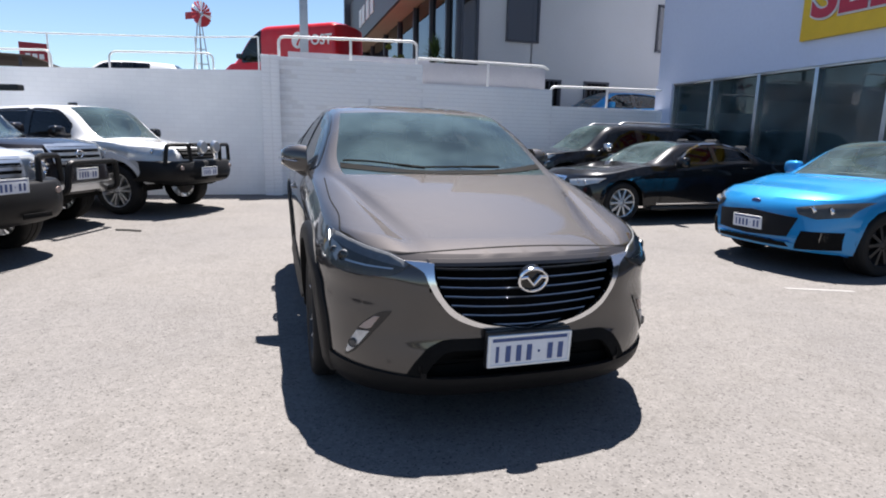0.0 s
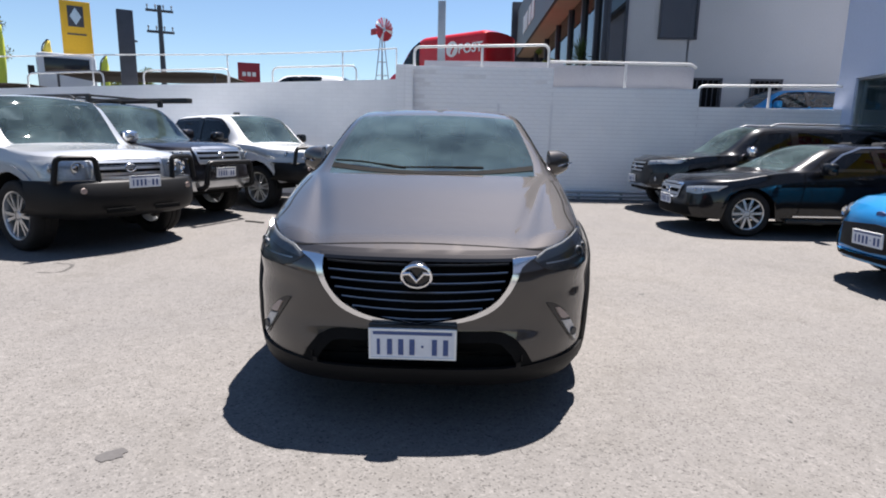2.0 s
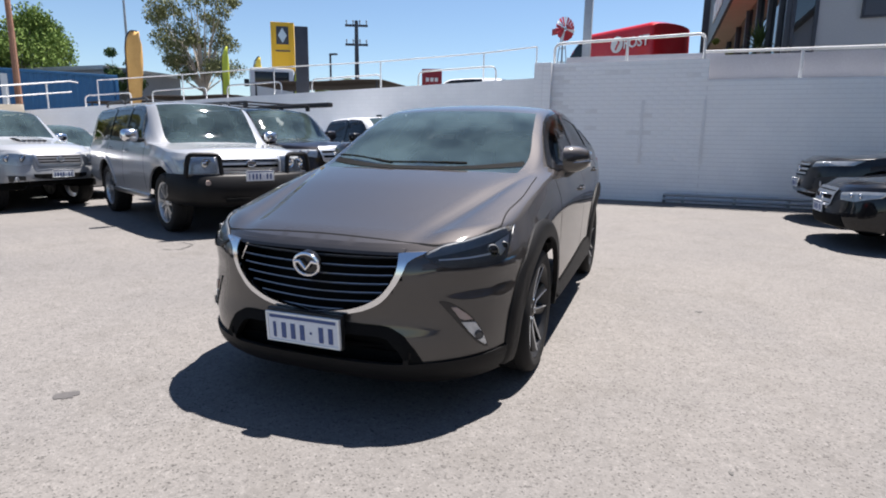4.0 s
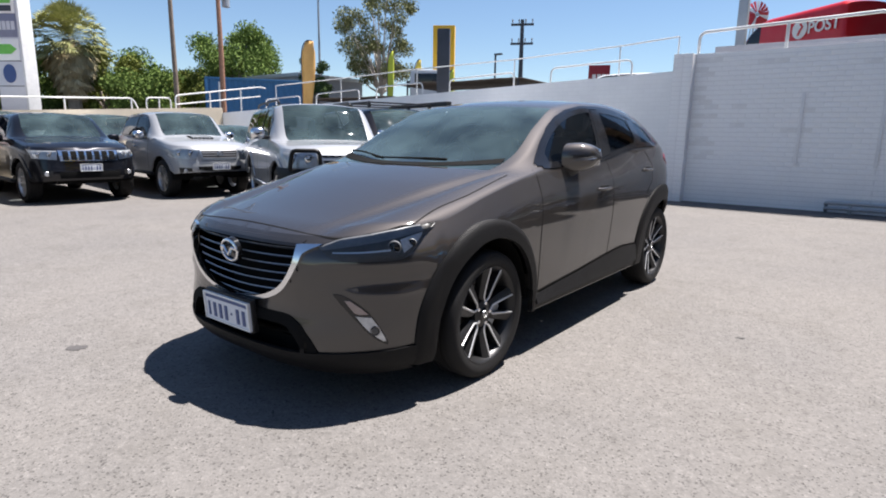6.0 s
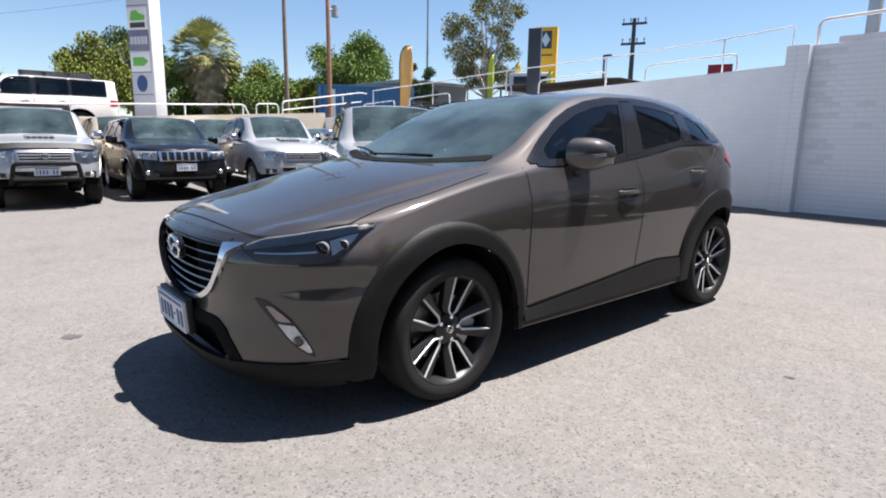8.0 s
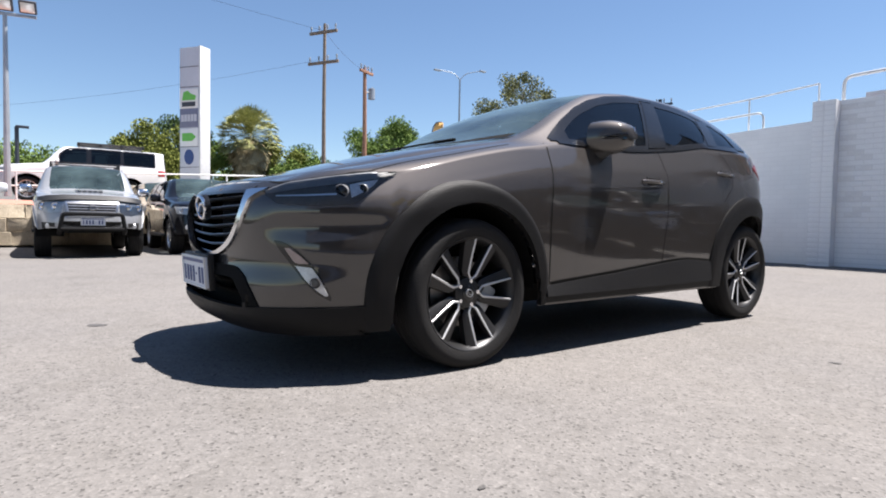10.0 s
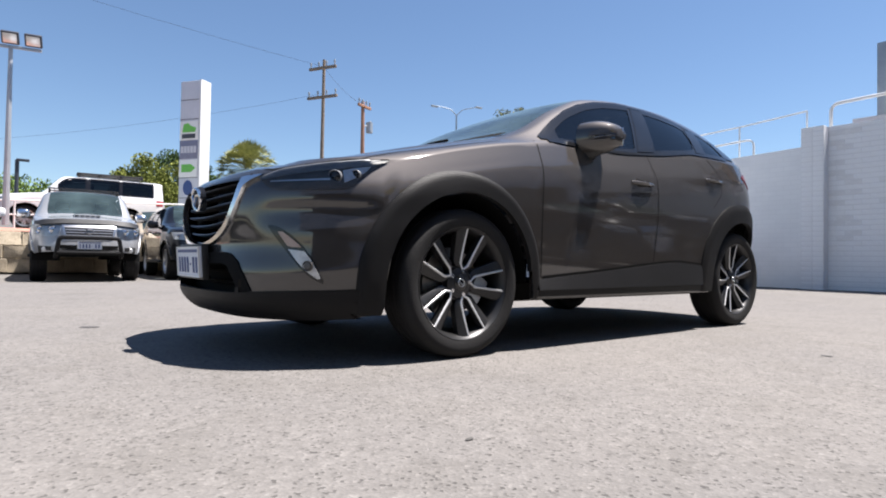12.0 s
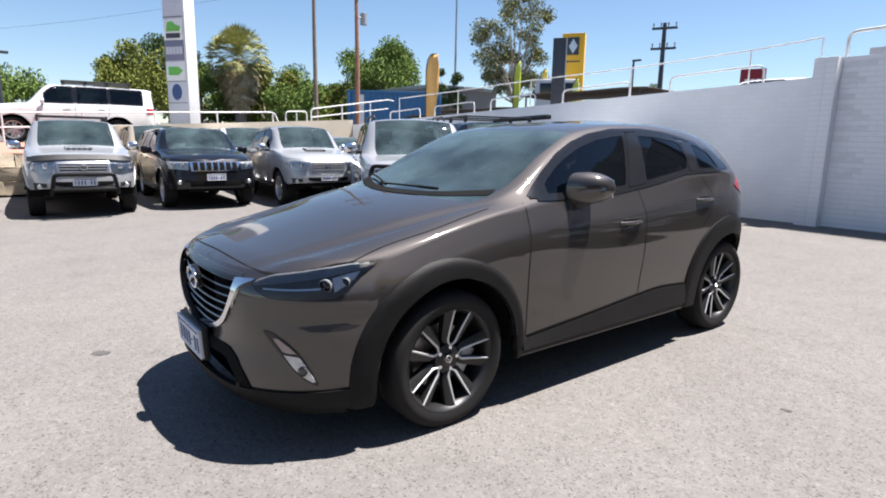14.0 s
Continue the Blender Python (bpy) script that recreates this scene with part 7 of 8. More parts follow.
def signs():
    # pylon at the terrace
    p = thing("pylon_sign", "tall pale grey pylon sign with small green and white panels", "sign")
    grey = surface("pale_grey_panel", (0.6, 0.61, 0.65), (0.53, 0.54, 0.58), 0.45, scale=1.2, fine=20)
    part("column", box(bmesh.new(), (0, 0, 2.7), (0.46, 0.86, 5.4), bev=0.02), grey, p)
    part("side_cover", box(bmesh.new(), (0.01, 0.455, 2.7), (0.5, 0.07, 5.44), bev=0.015), STEEL_WHITE, p, "white edge column")
    green = surface("sign_green", (0.16, 0.5, 0.08), (0.12, 0.42, 0.06), 0.45)
    slate = surface("slate_panel", (0.2, 0.21, 0.29), (0.17, 0.18, 0.25), 0.45)
    for z, h, m in ((3.61, 0.68, PAPER), (2.93, 0.66, slate), (2.25, 0.62, PAPER)):
        part("sign_panel", box(bmesh.new(), (0.235, -0.02, z), (0.03, 0.78, h), bev=0.005), m, p)
    part("green_mark", prism(bmesh.new(), [(-0.3, 3.55), (0.26, 3.55), (0.3, 3.7), (0.06, 3.78), (-0.04, 3.88), (-0.24, 3.84)], 0.252, 0.262, "x"), green, p, "green mark")
    part("green_mark", prism(bmesh.new(), [(-0.3, 2.12), (0.12, 2.12), (0.3, 2.26), (0.12, 2.4), (-0.3, 2.4)], 0.252, 0.262, "x"), green, p, "green arrow mark")
    part("dark_mark", box(bmesh.new(), (0.256, -0.02, 3.41), (0.01, 0.58, 0.16)), STEEL_DARK, p)
    for k, q in enumerate((-0.29, -0.15, -0.01, 0.13, 0.27)):
        part("letter_bar", box(bmesh.new(), (0.256, q, 2.93), (0.01, 0.11, 0.24)), grey, p)
    part("oval_mark", fix(lathe(bmesh.new(), [(0.0, 0.25), (0.2, 0.25), (0.2, 0.225)], 24, Matrix.Translation((0, -0.02, 1.56)) @ Matrix.Diagonal((1, 1, 1.35, 1))), 1e-5), PLATE_BLUE, p, "dark blue oval mark")
    for z in (1.2, 1.92, 4.02, 4.72):
        part("joint", box(bmesh.new(), (0.2345, -0.02, z), (0.012, 0.82, 0.02)), STEEL_DARK, p)
    p.matrix_world = pose(-19.0, 3.86, 1.32, 0, 0, -56)
    # yellow and dark pylons behind the wall
    y = thing("pylon_sign", "yellow pylon sign with a round dark mark", "sign")
    ym = surface("pylon_yellow", (0.72, 0.42, 0.015), (0.64, 0.37, 0.012), 0.4, scale=1.2, fine=20)
    part("column", box(bmesh.new(), (0, 0, 2.1), (0.95, 0.42, 4.3), bev=0.02), ym, y)
    bm = bmesh.new()
    prism(bm, [(-0.0, 0.3), (0.18, 0.0), (0.0, -0.3), (-0.18, 0.0)], -0.235, -0.22, "y")
    d = part("diamond_mark", bm, SATIN, y, "silver diamond mark")
    d.location = (0, 0, 3.72)
    part("mark_back", box(bmesh.new(), (0, -0.214, 3.72), (0.5, 0.006, 0.72), bev=0.002), STEEL_DARK, y)
    part("letter_bar", box(bmesh.new(), (0, -0.214, 3.1), (0.6, 0.006, 0.06)), STEEL_DARK, y)
    y.matrix_world = pose(-13.97, 18.5, 1.72, 0, 0, 32)
    k = thing("pylon_sign", "plain dark slate pylon", "sign")
    part("column", box(bmesh.new(), (0, 0, 1.15), (0.33, 0.2, 2.3), bev=0.015), STEEL_DARK, k)
    k.matrix_world = pose(*DARK_PYLON, 0, 0, 32)
    # red sign board
    r = thing("sign_board", "dark red sign board with a white plain band on posts", "sign")
    part("board", box(bmesh.new(), (0, 0, 2.9), (1.25, 0.1, 1.3), bev=0.01), surface("sign_red", (0.32, 0.01, 0.02), (0.27, 0.008, 0.016), 0.4), r)
    for q in (-0.28, 0.0, 0.28):
        part("letter_bar", box(bmesh.new(), (q, -0.056, 2.9), (0.2, 0.012, 0.24)), PAPER, r)
    for q in (-0.5, 0.5):
        part("post", tube(bmesh.new(), [(q, 0, 0), (q, 0, 2.4)], 0.05, 8), STEEL_GREY, r)
    r.matrix_world = pose(-12.35, 31.6, 2.0, 0, 0, 20)
    # feather flags
    for (x, yy, z0, h, w), cols, lab in (((-14.76, 11.26, 1.5, 3.0, 0.5), ((0.72, 0.43, 0.14), (0.6, 0.33, 0.1)), "orange feather flag on a bent pole"),
                                         ((-15.81, 16.8, 1.5, 3.4, 0.3), ((0.62, 0.68, 0.08), (0.5, 0.56, 0.06)), "yellow-green feather flag on a bent pole"),
                                         ((-13.9, 16.4, 1.6, 2.75, 0.32), ((0.7, 0.55, 0.08), (0.6, 0.45, 0.06)), "yellow feather flag on a bent pole"),
                                         ((-11.2, 15.2, 1.7, 2.0, 0.25), ((0.62, 0.68, 0.08), (0.5, 0.56, 0.06)), "yellow-green feather flag on a bent pole")):
        f = thing("feather_flag", lab, "flag", "feather flags")
        pole = [(0, 0, 0), (0, 0, h * 0.8), (0.05, 0, h * 0.93), (0.2, 0, h), (w * 0.8, 0, h * 0.99)]
        part("pole", tube(bmesh.new(), rounded(pole, 0.1), 0.02, 6), STEEL_DARK, f)
        bm = bmesh.new()
        rows = []
        for t in np.linspace(0, 1, 14):
            zz = h * (0.2 + 0.79 * t)
            a = 0.02 + (0.14 * max(0, t - 0.82) / 0.18)
            bq = w * (0.62 + 0.38 * math.sin(t * 2.2)) if t < 0.9 else w * 0.9
            rows.append([(a + (bq - a) * q, 0.05 * math.sin(6 * t + 3 * q) * q, zz - 0.16 * q * (1 - t)) for q in np.linspace(0, 1, 5)])
        grid_faces(bm, rows)
        sail = part("sail", fix(bm), surface("flag_cloth", cols[0], cols[1], 0.8, scale=3, fine=40), f)
        so = sail.modifiers.new("thick", "SOLIDIFY")
        so.thickness = 0.004
        f.matrix_world = pose(x, yy, z0, 0, 0, 35)


DARK_PYLON = (-7.4, 10.1, 1.7)
signs()


def poles():
    wood = surface("weathered_pole", (0.26, 0.2, 0.15), (0.17, 0.13, 0.1), 0.9, scale=6, fine=50, relief=0.006)
    red_wood = surface("red_jarrah_pole", (0.36, 0.19, 0.12), (0.26, 0.13, 0.08), 0.85, scale=6, fine=50, relief=0.006)

    def power_pole(x, y, z0, z1, mat, label, arms, r=0.14, turn=35):
        o = thing("power_pole", label, "pole")
        part("shaft", tube(bmesh.new(), [(0, 0, z0), (0.03, 0, (z0 + z1) / 2), (0, 0, z1)], [r, r * 0.85, r * 0.65], 10), mat, o)
        for dz, ln in arms:
            a = part("cross_arm", box(bmesh.new(), (0.1, 0, z1 - dz), (0.1, ln, 0.12), bev=0.01), mat, o)
            for q in np.linspace(-ln / 2 + 0.08, ln / 2 - 0.08, 4):
                part("insulator", lathe(bmesh.new(), [(0.0, 0.26), (0.035, 0.25), (0.05, 0.18), (0.03, 0.12), (0.03, 0.0)], 8, pose(0.1, q, z1 - dz + 0.05, 0, -90, 0)), STEEL_GREY, a)
        o.matrix_world = pose(x, y, 0, 0, 0, turn)
        return o
    power_pole(-20.85, 9.8, 1.3, 9.42, wood, "tall weathered timber power pole with two cross arms", ((0.4, 1.45), (1.72, 1.6)), r=0.1, turn=-62)
    b = power_pole(-20.7, 11.75, 1.3, 7.85, red_wood, "reddish timber power pole with lamp brackets", ((0.25, 1.0),), r=0.12, turn=25)
    part("lamp_bracket", tube(bmesh.new(), rounded([(0, 0, 6.7), (0.1, 0.35, 6.75), (0.1, 0.5, 7.0)], 0.1), 0.05, 6), STEEL_GREY, b)
    part("transformer", lathe(bmesh.new(), [(0.0, 0.4), (0.16, 0.38), (0.16, -0.1), (0.0, -0.12)], 12, pose(0.1, 0.42, 6.55, 0, -90, 0)), STEEL_GREY, b)
    power_pole(-15.5, 27.7, 1.8, 7.85, STEEL_DARK, "dark timber power pole with two cross arms", ((0.25, 1.3), (1.3, 1.3)), 0.16, 116)
    s = thing("street_lamp", "slim dark street lamp pole", "street lamp")
    part("shaft", tube(bmesh.new(), [(-17.2, 27.6, 1.8), (-17.2, 27.6, 6.0)], 0.06, 8), STEEL_DARK, s)
    part("lamp_head", box(bmesh.new(), (-17.0, 27.6, 6.05), (0.5, 0.2, 0.1), bev=0.03), STEEL_DARK, s)
    # grey square post behind the brick wall
    o = thing("steel_post", "plain galvanised square steel post behind the brick wall", "post")
    part("post", box(bmesh.new(), (-0.29, 10.43, 3.05), (0.17, 0.17, 2.6), bev=0.01), STEEL_GREY, o)
    # floodlight mast
    f = thing("floodlight_mast", "grey floodlight mast with three lamps on a cross bar", "street lamp")
    part("mast", tube(bmesh.new(), [(0, 0, 0), (0, 0, 4.85)], [0.09, 0.05], 10), STEEL_GREY, f)
    part("cross_bar", box(bmesh.new(), (0, 0, 4.84), (0.06, 1.4, 0.08), bev=0.01), STEEL_GREY, f)
    for q in (-0.5, 0.02, 0.54):
        lampo = part("floodlight", box(bmesh.new(), (0, 0, 0), (0.12, 0.4, 0.34), bev=0.03), STEEL_DARK, f, "square floodlight with a pale glass face")
        part("lamp_glass", box(bmesh.new(), (0.064, 0, 0), (0.01, 0.31, 0.25), bev=0.003), SATIN, lampo)
        lampo.matrix_local = pose(0.1, q - 0.02, 5.06, 0, 30, 0)
    f.matrix_world = pose(-16.6, -1.5, 1.2, 0, 0, -12)
    # thin masts and street lights further off
    for x, y, z0, z1, r in ((-36.5, -0.9, 1.8, 5.6, 0.1),):
        t = thing("mast", "thin plain steel mast", "pole")
        part("shaft", tube(bmesh.new(), [(x, y, z0), (x, y, z1)], r, 8), STEEL_GREY if r < 0.05 else STEEL_DARK, t)
        if r > 0.05:
            part("lamp_head", box(bmesh.new(), (x + 0.1, y + 0.25, z1), (0.2, 0.6, 0.14), bev=0.03), STEEL_DARK, t)
    LX, LY = -31.0, 25.8
    t = thing("street_lamp", "double-armed street lamp far off", "street lamp")
    part("shaft", tube(bmesh.new(), [(LX, LY, 1.8), (LX, LY, 11.6)], [0.1, 0.06], 8), STEEL_GREY, t)
    for q in (-1, 1):
        part("arm", tube(bmesh.new(), rounded([(LX, LY, 11.5), (LX + q * 0.2, LY + q * 0.35, 12.0), (LX + q * 0.8, LY + q * 1.2, 12.2)], 0.5), 0.03, 6), STEEL_GREY, t)
        part("lamp_head", box(bmesh.new(), (LX + q * 0.95, LY + q * 1.4, 12.2), (0.25, 0.6, 0.1), bev=0.04), STEEL_GREY, t)
    # overhead wires
    def wire(a, b, sag, label):
        o = thing("overhead_wire", label, "wire", "overhead wires")
        a, b = Vector(a), Vector(b)
        part("strand", tube(bmesh.new(), [a.lerp(b, t) + Vector((0, 0, -4 * sag * t * (1 - t))) for t in np.linspace(0, 1, 18)], 0.006, 4), STEEL_DARK, o)
    wire((-20.85, 9.8, 7.9), (-46, -16, 6.2), 1.2, "thin dark overhead wire between poles")
    wire((-20.85, 9.8, 9.1), (-30, -30, 17.5), 1.0, "thin dark overhead wire between poles")
    wire((-20.85, 9.8, 9.1), (-20.7, 11.75, 7.7), 0.2, "thin dark overhead wire between poles")
    # windmill
    w = thing("windmill", "small windmill with red and white vanes on a lattice tower", "windmill")
    legs = [(q * 0.55, p * 0.55) for q in (-1, 1) for p in (-1, 1)]
    for a, c in legs:
        part("leg", tube(bmesh.new(), [(a, c, 0), (a * 0.15, c * 0.15, 5.6)], 0.035, 5), STEEL_GREY, w)
    for z in np.linspace(0.8, 5.0, 6):
        k = 1 - 0.85 * z / 5.6
        ring = [(a * k, c * k, z) for a, c in (legs[0], legs[1], legs[3], legs[2])]
        part("brace", tube(bmesh.new(), ring, 0.02, 4, closed=True), STEEL_GREY, w)
    hub = part("hub", lathe(bmesh.new(), [(0.0, -0.12), (0.1, -0.1), (0.1, 0.1), (0.0, 0.12)], 12, pose(0, -0.15, 6.15, 0, 0, 90)), STEEL_GREY, w)
    red_v, white_v = surface("vane_red", (0.5, 0.02, 0.03), (0.4, 0.015, 0.025), 0.5), PAPER
    for k in range(18):
        a = 2 * math.pi * k / 18
        bm = bmesh.new()
        prism(bm, [(-0.03, 0.14), (0.03, 0.14), (0.12, 0.72), (-0.12, 0.72)], -0.006, 0.006, "y")
        v = part("vane", bm, red_v if k % 5 else white_v, w)
        v.matrix_local = pose(0, -0.2, 6.15) @ pose(0, 0, 0, 0, math.degrees(a), 0) @ pose(0, 0, 0, 0, 0, 20)
    part("tail", box(bmesh.new(), (0.1, 0.8, 6.15), (0.03, 0.9, 0.4), bev=0.01), red_v, w)
    w.matrix_world = pose(-4.96, 35.45, 2.05, 0, 0, 48)
    # blue shipping containers
    blue = surface("container_blue", (0.045, 0.17, 0.34), (0.035, 0.13, 0.27), 0.55, scale=1.0, fine=18)
    for x, y in ((-29.0, 19.2),):
        c = thing("shipping_container", "blue corrugated shipping container with a white stripe", "container", "shipping containers")
        bm = bmesh.new()
        n = 34
        rows = []
        for z in (0.12, 2.5):
            rows.append([(0.0 + (0.05 if (i // 2) % 2 else 0.0), -2.85 + 5.7 * i / (2 * n), z) for i in range(2 * n + 1)])
        grid_faces(bm, rows)
        box(bm, (-1.25, 0, 1.3), (2.3, 5.8, 2.5))
        part("side", fix(bm), blue, c, sharp=10)
        for z in (0.08, 2.55):
            part("beam", box(bmesh.new(), (0.03, 0, z), (0.14, 6.0, 0.14), bev=0.01), blue, c)
        for q in (-2.93, 2.93):
            part("corner_post", box(bmesh.new(), (0.03, q, 1.3), (0.14, 0.16, 2.5), bev=0.01), blue, c)
        part("white_stripe", box(bmesh.new(), (0.07, -2.1, 1.35), (0.02, 0.3, 2.0)), PAPER, c)
        c.matrix_world = pose(x, y, upper(x), 0, 0, -34)
    # grey shed behind the ramp, and low shade roofs on the upper yard
    sh = thing("shed", "grey flat-roofed shed behind the ramp", "building")
    part("wall", box(bmesh.new(), (-34, 26.5, 3.4), (7, 6, 3.4)), surface("shed_grey", (0.3, 0.31, 0.33), (0.24, 0.25, 0.27), 0.7, scale=1, fine=12), sh)
    part("roof", box(bmesh.new(), (-34, 26.5, 5.2), (7.6, 6.6, 0.25), bev=0.03), STEEL_GREY, sh)
    brown = surface("brown_shade_cloth", (0.08, 0.06, 0.05), (0.05, 0.04, 0.032), 0.9, scale=3, fine=60)
    for k, (x, y, w2, d2) in enumerate(((-8.3, 13.0, 4.6, 2.2), (-13.6, 13.6, 4.2, 2.2), (-17.6, 14.5, 3.6, 2.2))):
        c = thing("shade_roof", "low brown shade roof on thin posts", "canopy", "shade roofs")
        top = upper(x) + 1.12
        bm = bmesh.new()
        rows = [[(x + w2 * (a - 0.5), y + d2 * (b - 0.5), top + 0.03 * math.sin(3.14 * a) - 0.05 * b + 0.02 * math.sin(9 * a)) for a in np.linspace(0, 1, 13)] for b in (0, 0.5, 1)]
        grid_faces(bm, rows)
        cl = part("cloth", fix(bm), brown, c)
        cl.modifiers.new("thick", "SOLIDIFY").thickness = 0.03
        for a in (-0.45, 0.45):
            for bq in (-0.45, 0.45):
                part("post", tube(bmesh.new(), [(x + w2 * a, y + d2 * bq, upper(x)), (x + w2 * a, y + d2 * bq, top)], 0.03, 6), STEEL_DARK, c)


poles()


# ---- trees ----
BARK = surface("grey_bark", (0.3, 0.26, 0.22), (0.18, 0.15, 0.12), 0.9, scale=4, fine=30, relief=0.01)
PALE_BARK = surface("pale_gum_bark", (0.5, 0.44, 0.38), (0.34, 0.29, 0.24), 0.8, scale=3, fine=30, relief=0.006)


def leaf_mat(name, a, b):
    m, nt, bs = node_mat(name)
    geo = nt.nodes.new("ShaderNodeNewGeometry")
    nt.links.new(ramp_mix(nt, geo.outputs["Random Per Island"], a, b), bs.inputs["Base Color"])
    bs.inputs["Roughness"].default_value = 0.8
    bs.inputs["Specular IOR Level"].default_value = 0.15
    return m


L_GREEN = leaf_mat("green_leaves", (0.085, 0.135, 0.03), (0.15, 0.21, 0.05))
L_DARK = leaf_mat("dark_leaves", (0.035, 0.06, 0.02), (0.065, 0.1, 0.03))
L_YELLOW = leaf_mat("olive_leaves", (0.1, 0.12, 0.025), (0.18, 0.195, 0.042))
L_GUM = leaf_mat("gum_leaves", (0.11, 0.12, 0.05), (0.2, 0.205, 0.095))
L_DRY = leaf_mat("dry_fronds", (0.34, 0.27, 0.15), (0.5, 0.42, 0.26))
L_PALM = leaf_mat("palm_fronds", (0.19, 0.2, 0.07), (0.36, 0.36, 0.16))


def clump_leaves(bm, c, r, n, size, squash=0.8):
    for _ in range(n):
        d = Vector((random.gauss(0, 1), random.gauss(0, 1), random.gauss(0, 1)))
        d.normalize()
        k = r * random.uniform(0.3, 1.08)
        p = Vector(c) + Vector((d.x * k, d.y * k, d.z * k * squash))
        e = Euler((random.uniform(0, 6.28), random.uniform(0, 6.28), random.uniform(0, 6.28))).to_matrix()
        s = size * random.uniform(0.4, 1.0)
        q = [e @ Vector(v) * s + p for v in ((-0.5, -0.28, 0), (0.5, -0.2, 0.1), (0.6, 0.25, 0), (-0.45, 0.3, -0.1))]
        bm.faces.new([bm.verts.new(v) for v in q])


def tree(label, base, height, spread, mat, bark, seed, clumps=26, leaves=110, size=0.32, open_=0.0, trunk=0.22, low=0.45, flat=0.55):
    random.seed(seed)
    o = thing("tree", label, "tree", "trees")
    b = Vector(base)
    bm = bmesh.new()
    fork = b + Vector((random.uniform(-0.3, 0.3), random.uniform(-0.3, 0.3), height * low * 0.7))
    tube(bm, [b, b.lerp(fork, 0.5) + Vector((0.1, 0.05, 0)), fork], [trunk, trunk * 0.8, trunk * 0.65], 8)
    cr = bmesh.new()
    for k in range(clumps):
        a = 2 * math.pi * (k * 0.618 + random.uniform(-0.05, 0.05))
        rr = spread * math.sqrt(random.uniform(0.02, 1.0)) * 0.85
        zz = low + (1 - low) * random.uniform(0.05, 1.0) * (1 - flat * (rr / spread) ** 2)
        c = b + Vector((rr * math.cos(a), rr * math.sin(a), height * zz * 0.93))
        cs = spread * random.uniform(0.2, 0.36) * (1 - open_ * 0.4)
        if k % 2 == 0 or open_ > 0:
            mid = fork.lerp(c, 0.5) + Vector((0, 0, 0.12 * height * random.uniform(-0.4, 0.8)))
            tube(bm, [fork, mid, c], [trunk * 0.34, trunk * 0.18, trunk * 0.05], 5)
        clump_leaves(cr, c, cs, int(leaves * 4.2), size * 0.56)
    part("trunk", bm, bark, o, "trunk with spreading limbs")
    tagged(part("crown", cr, mat, o, "crown of many small leaves", sharp=180), kind="")
    return o


def palm(base, height, seed):
    random.seed(seed)
    o = thing("palm_tree", "fan palm with green fronds over a thick skirt of dry ones", "tree", "trees")
    b = Vector(base)
    part("trunk", tube(bmesh.new(), [b, b + Vector((0, 0, height * 0.85))], [0.45, 0.4], 10), BARK, o)
    top = b + Vector((0, 0, height * 0.86))
    for nm, mat, n, e0, e1, ln in (("crown", L_PALM, 300, -30, 88, 2.75), ("dry_skirt", L_DRY, 620, -68, -12, 2.0)):
        bm = bmesh.new()
        for k in range(n):
            az, el = random.uniform(0, 6.28), radians(random.uniform(e0, e1))
            drop = random.uniform(0.0, 1.0) * (nm != "crown")
            L = ln * random.uniform(0.7, 1.1) * (1 - 0.35 * drop)
            d = Vector((math.cos(az) * math.cos(el), math.sin(az) * math.cos(el), math.sin(el)))
            side = Vector((-math.sin(az), math.cos(az), 0))
            foot = top + Vector((0, 0, (0.2 if drop else 0.0) - 2.8 * drop))
            bow = 0.1 if nm == "crown" else 0.55
            pts = [foot + d * L * t + Vector((0, 0, -bow * L * t * t)) for t in np.linspace(0.15, 0.7, 3)]
            for p, q in zip(pts, pts[1:]):
                bm.faces.new([bm.verts.new(v) for v in (p - side * 0.02, p + side * 0.02, q + side * 0.02, q - side * 0.02)])
            # a fan of pointed leaflets at the end of each stalk
            hub, nxt = pts[-1], d * L * 0.3 + Vector((0, 0, -bow * L * 0.45))
            for f in np.linspace(-1.15, 1.15, 9):
                out = nxt * math.cos(f) + side * (L * 0.34 * math.sin(f))
                mid = hub + out * 0.5
                w = side * 0.05 * math.cos(f) + d * 0.05 * abs(math.sin(f))
                bm.faces.new([bm.verts.new(v) for v in (hub, mid + w, hub + out + Vector((0, 0, -0.1 * L * abs(math.sin(f)))), mid - w)])
        part(nm, bm, mat, o, "dry hanging fronds" if nm != "crown" else "green fan fronds", sharp=180)


def yucca(base, height, seed):
    random.seed(seed)
    o = thing("yucca_plant", "spiky dark green yucca before the office glass", "plant", "plants before the office")
    b = Vector(base)
    part("trunk", tube(bmesh.new(), [b, b + Vector((0.03, 0, height * 0.4)), b + Vector((0, 0.02, height * 0.72))], [0.06, 0.05, 0.045], 8), BARK, o)
    bm = bmesh.new()
    for k in range(90):
        az, el = random.uniform(0, 6.28), radians(random.uniform(-35, 85))
        d = Vector((math.cos(az) * math.cos(el), math.sin(az) * math.cos(el), math.sin(el)))
        side = Vector((-math.sin(az), math.cos(az), 0)) * 0.022
        foot = b + Vector((0, 0, height * random.uniform(0.62, 0.76)))
        L = height * random.uniform(0.22, 0.32)
        mid, tip = foot + d * L * 0.5, foot + d * L + Vector((0, 0, -0.06))
        bm.faces.new([bm.verts.new(v) for v in (foot - side * 0.5, foot + side * 0.5, mid + side, mid - side)])
        bm.faces.new([bm.verts.new(v) for v in (mid - side, mid + side, tip)])
    part("leaves", bm, L_DARK, o, "sword-shaped leaves", sharp=180)


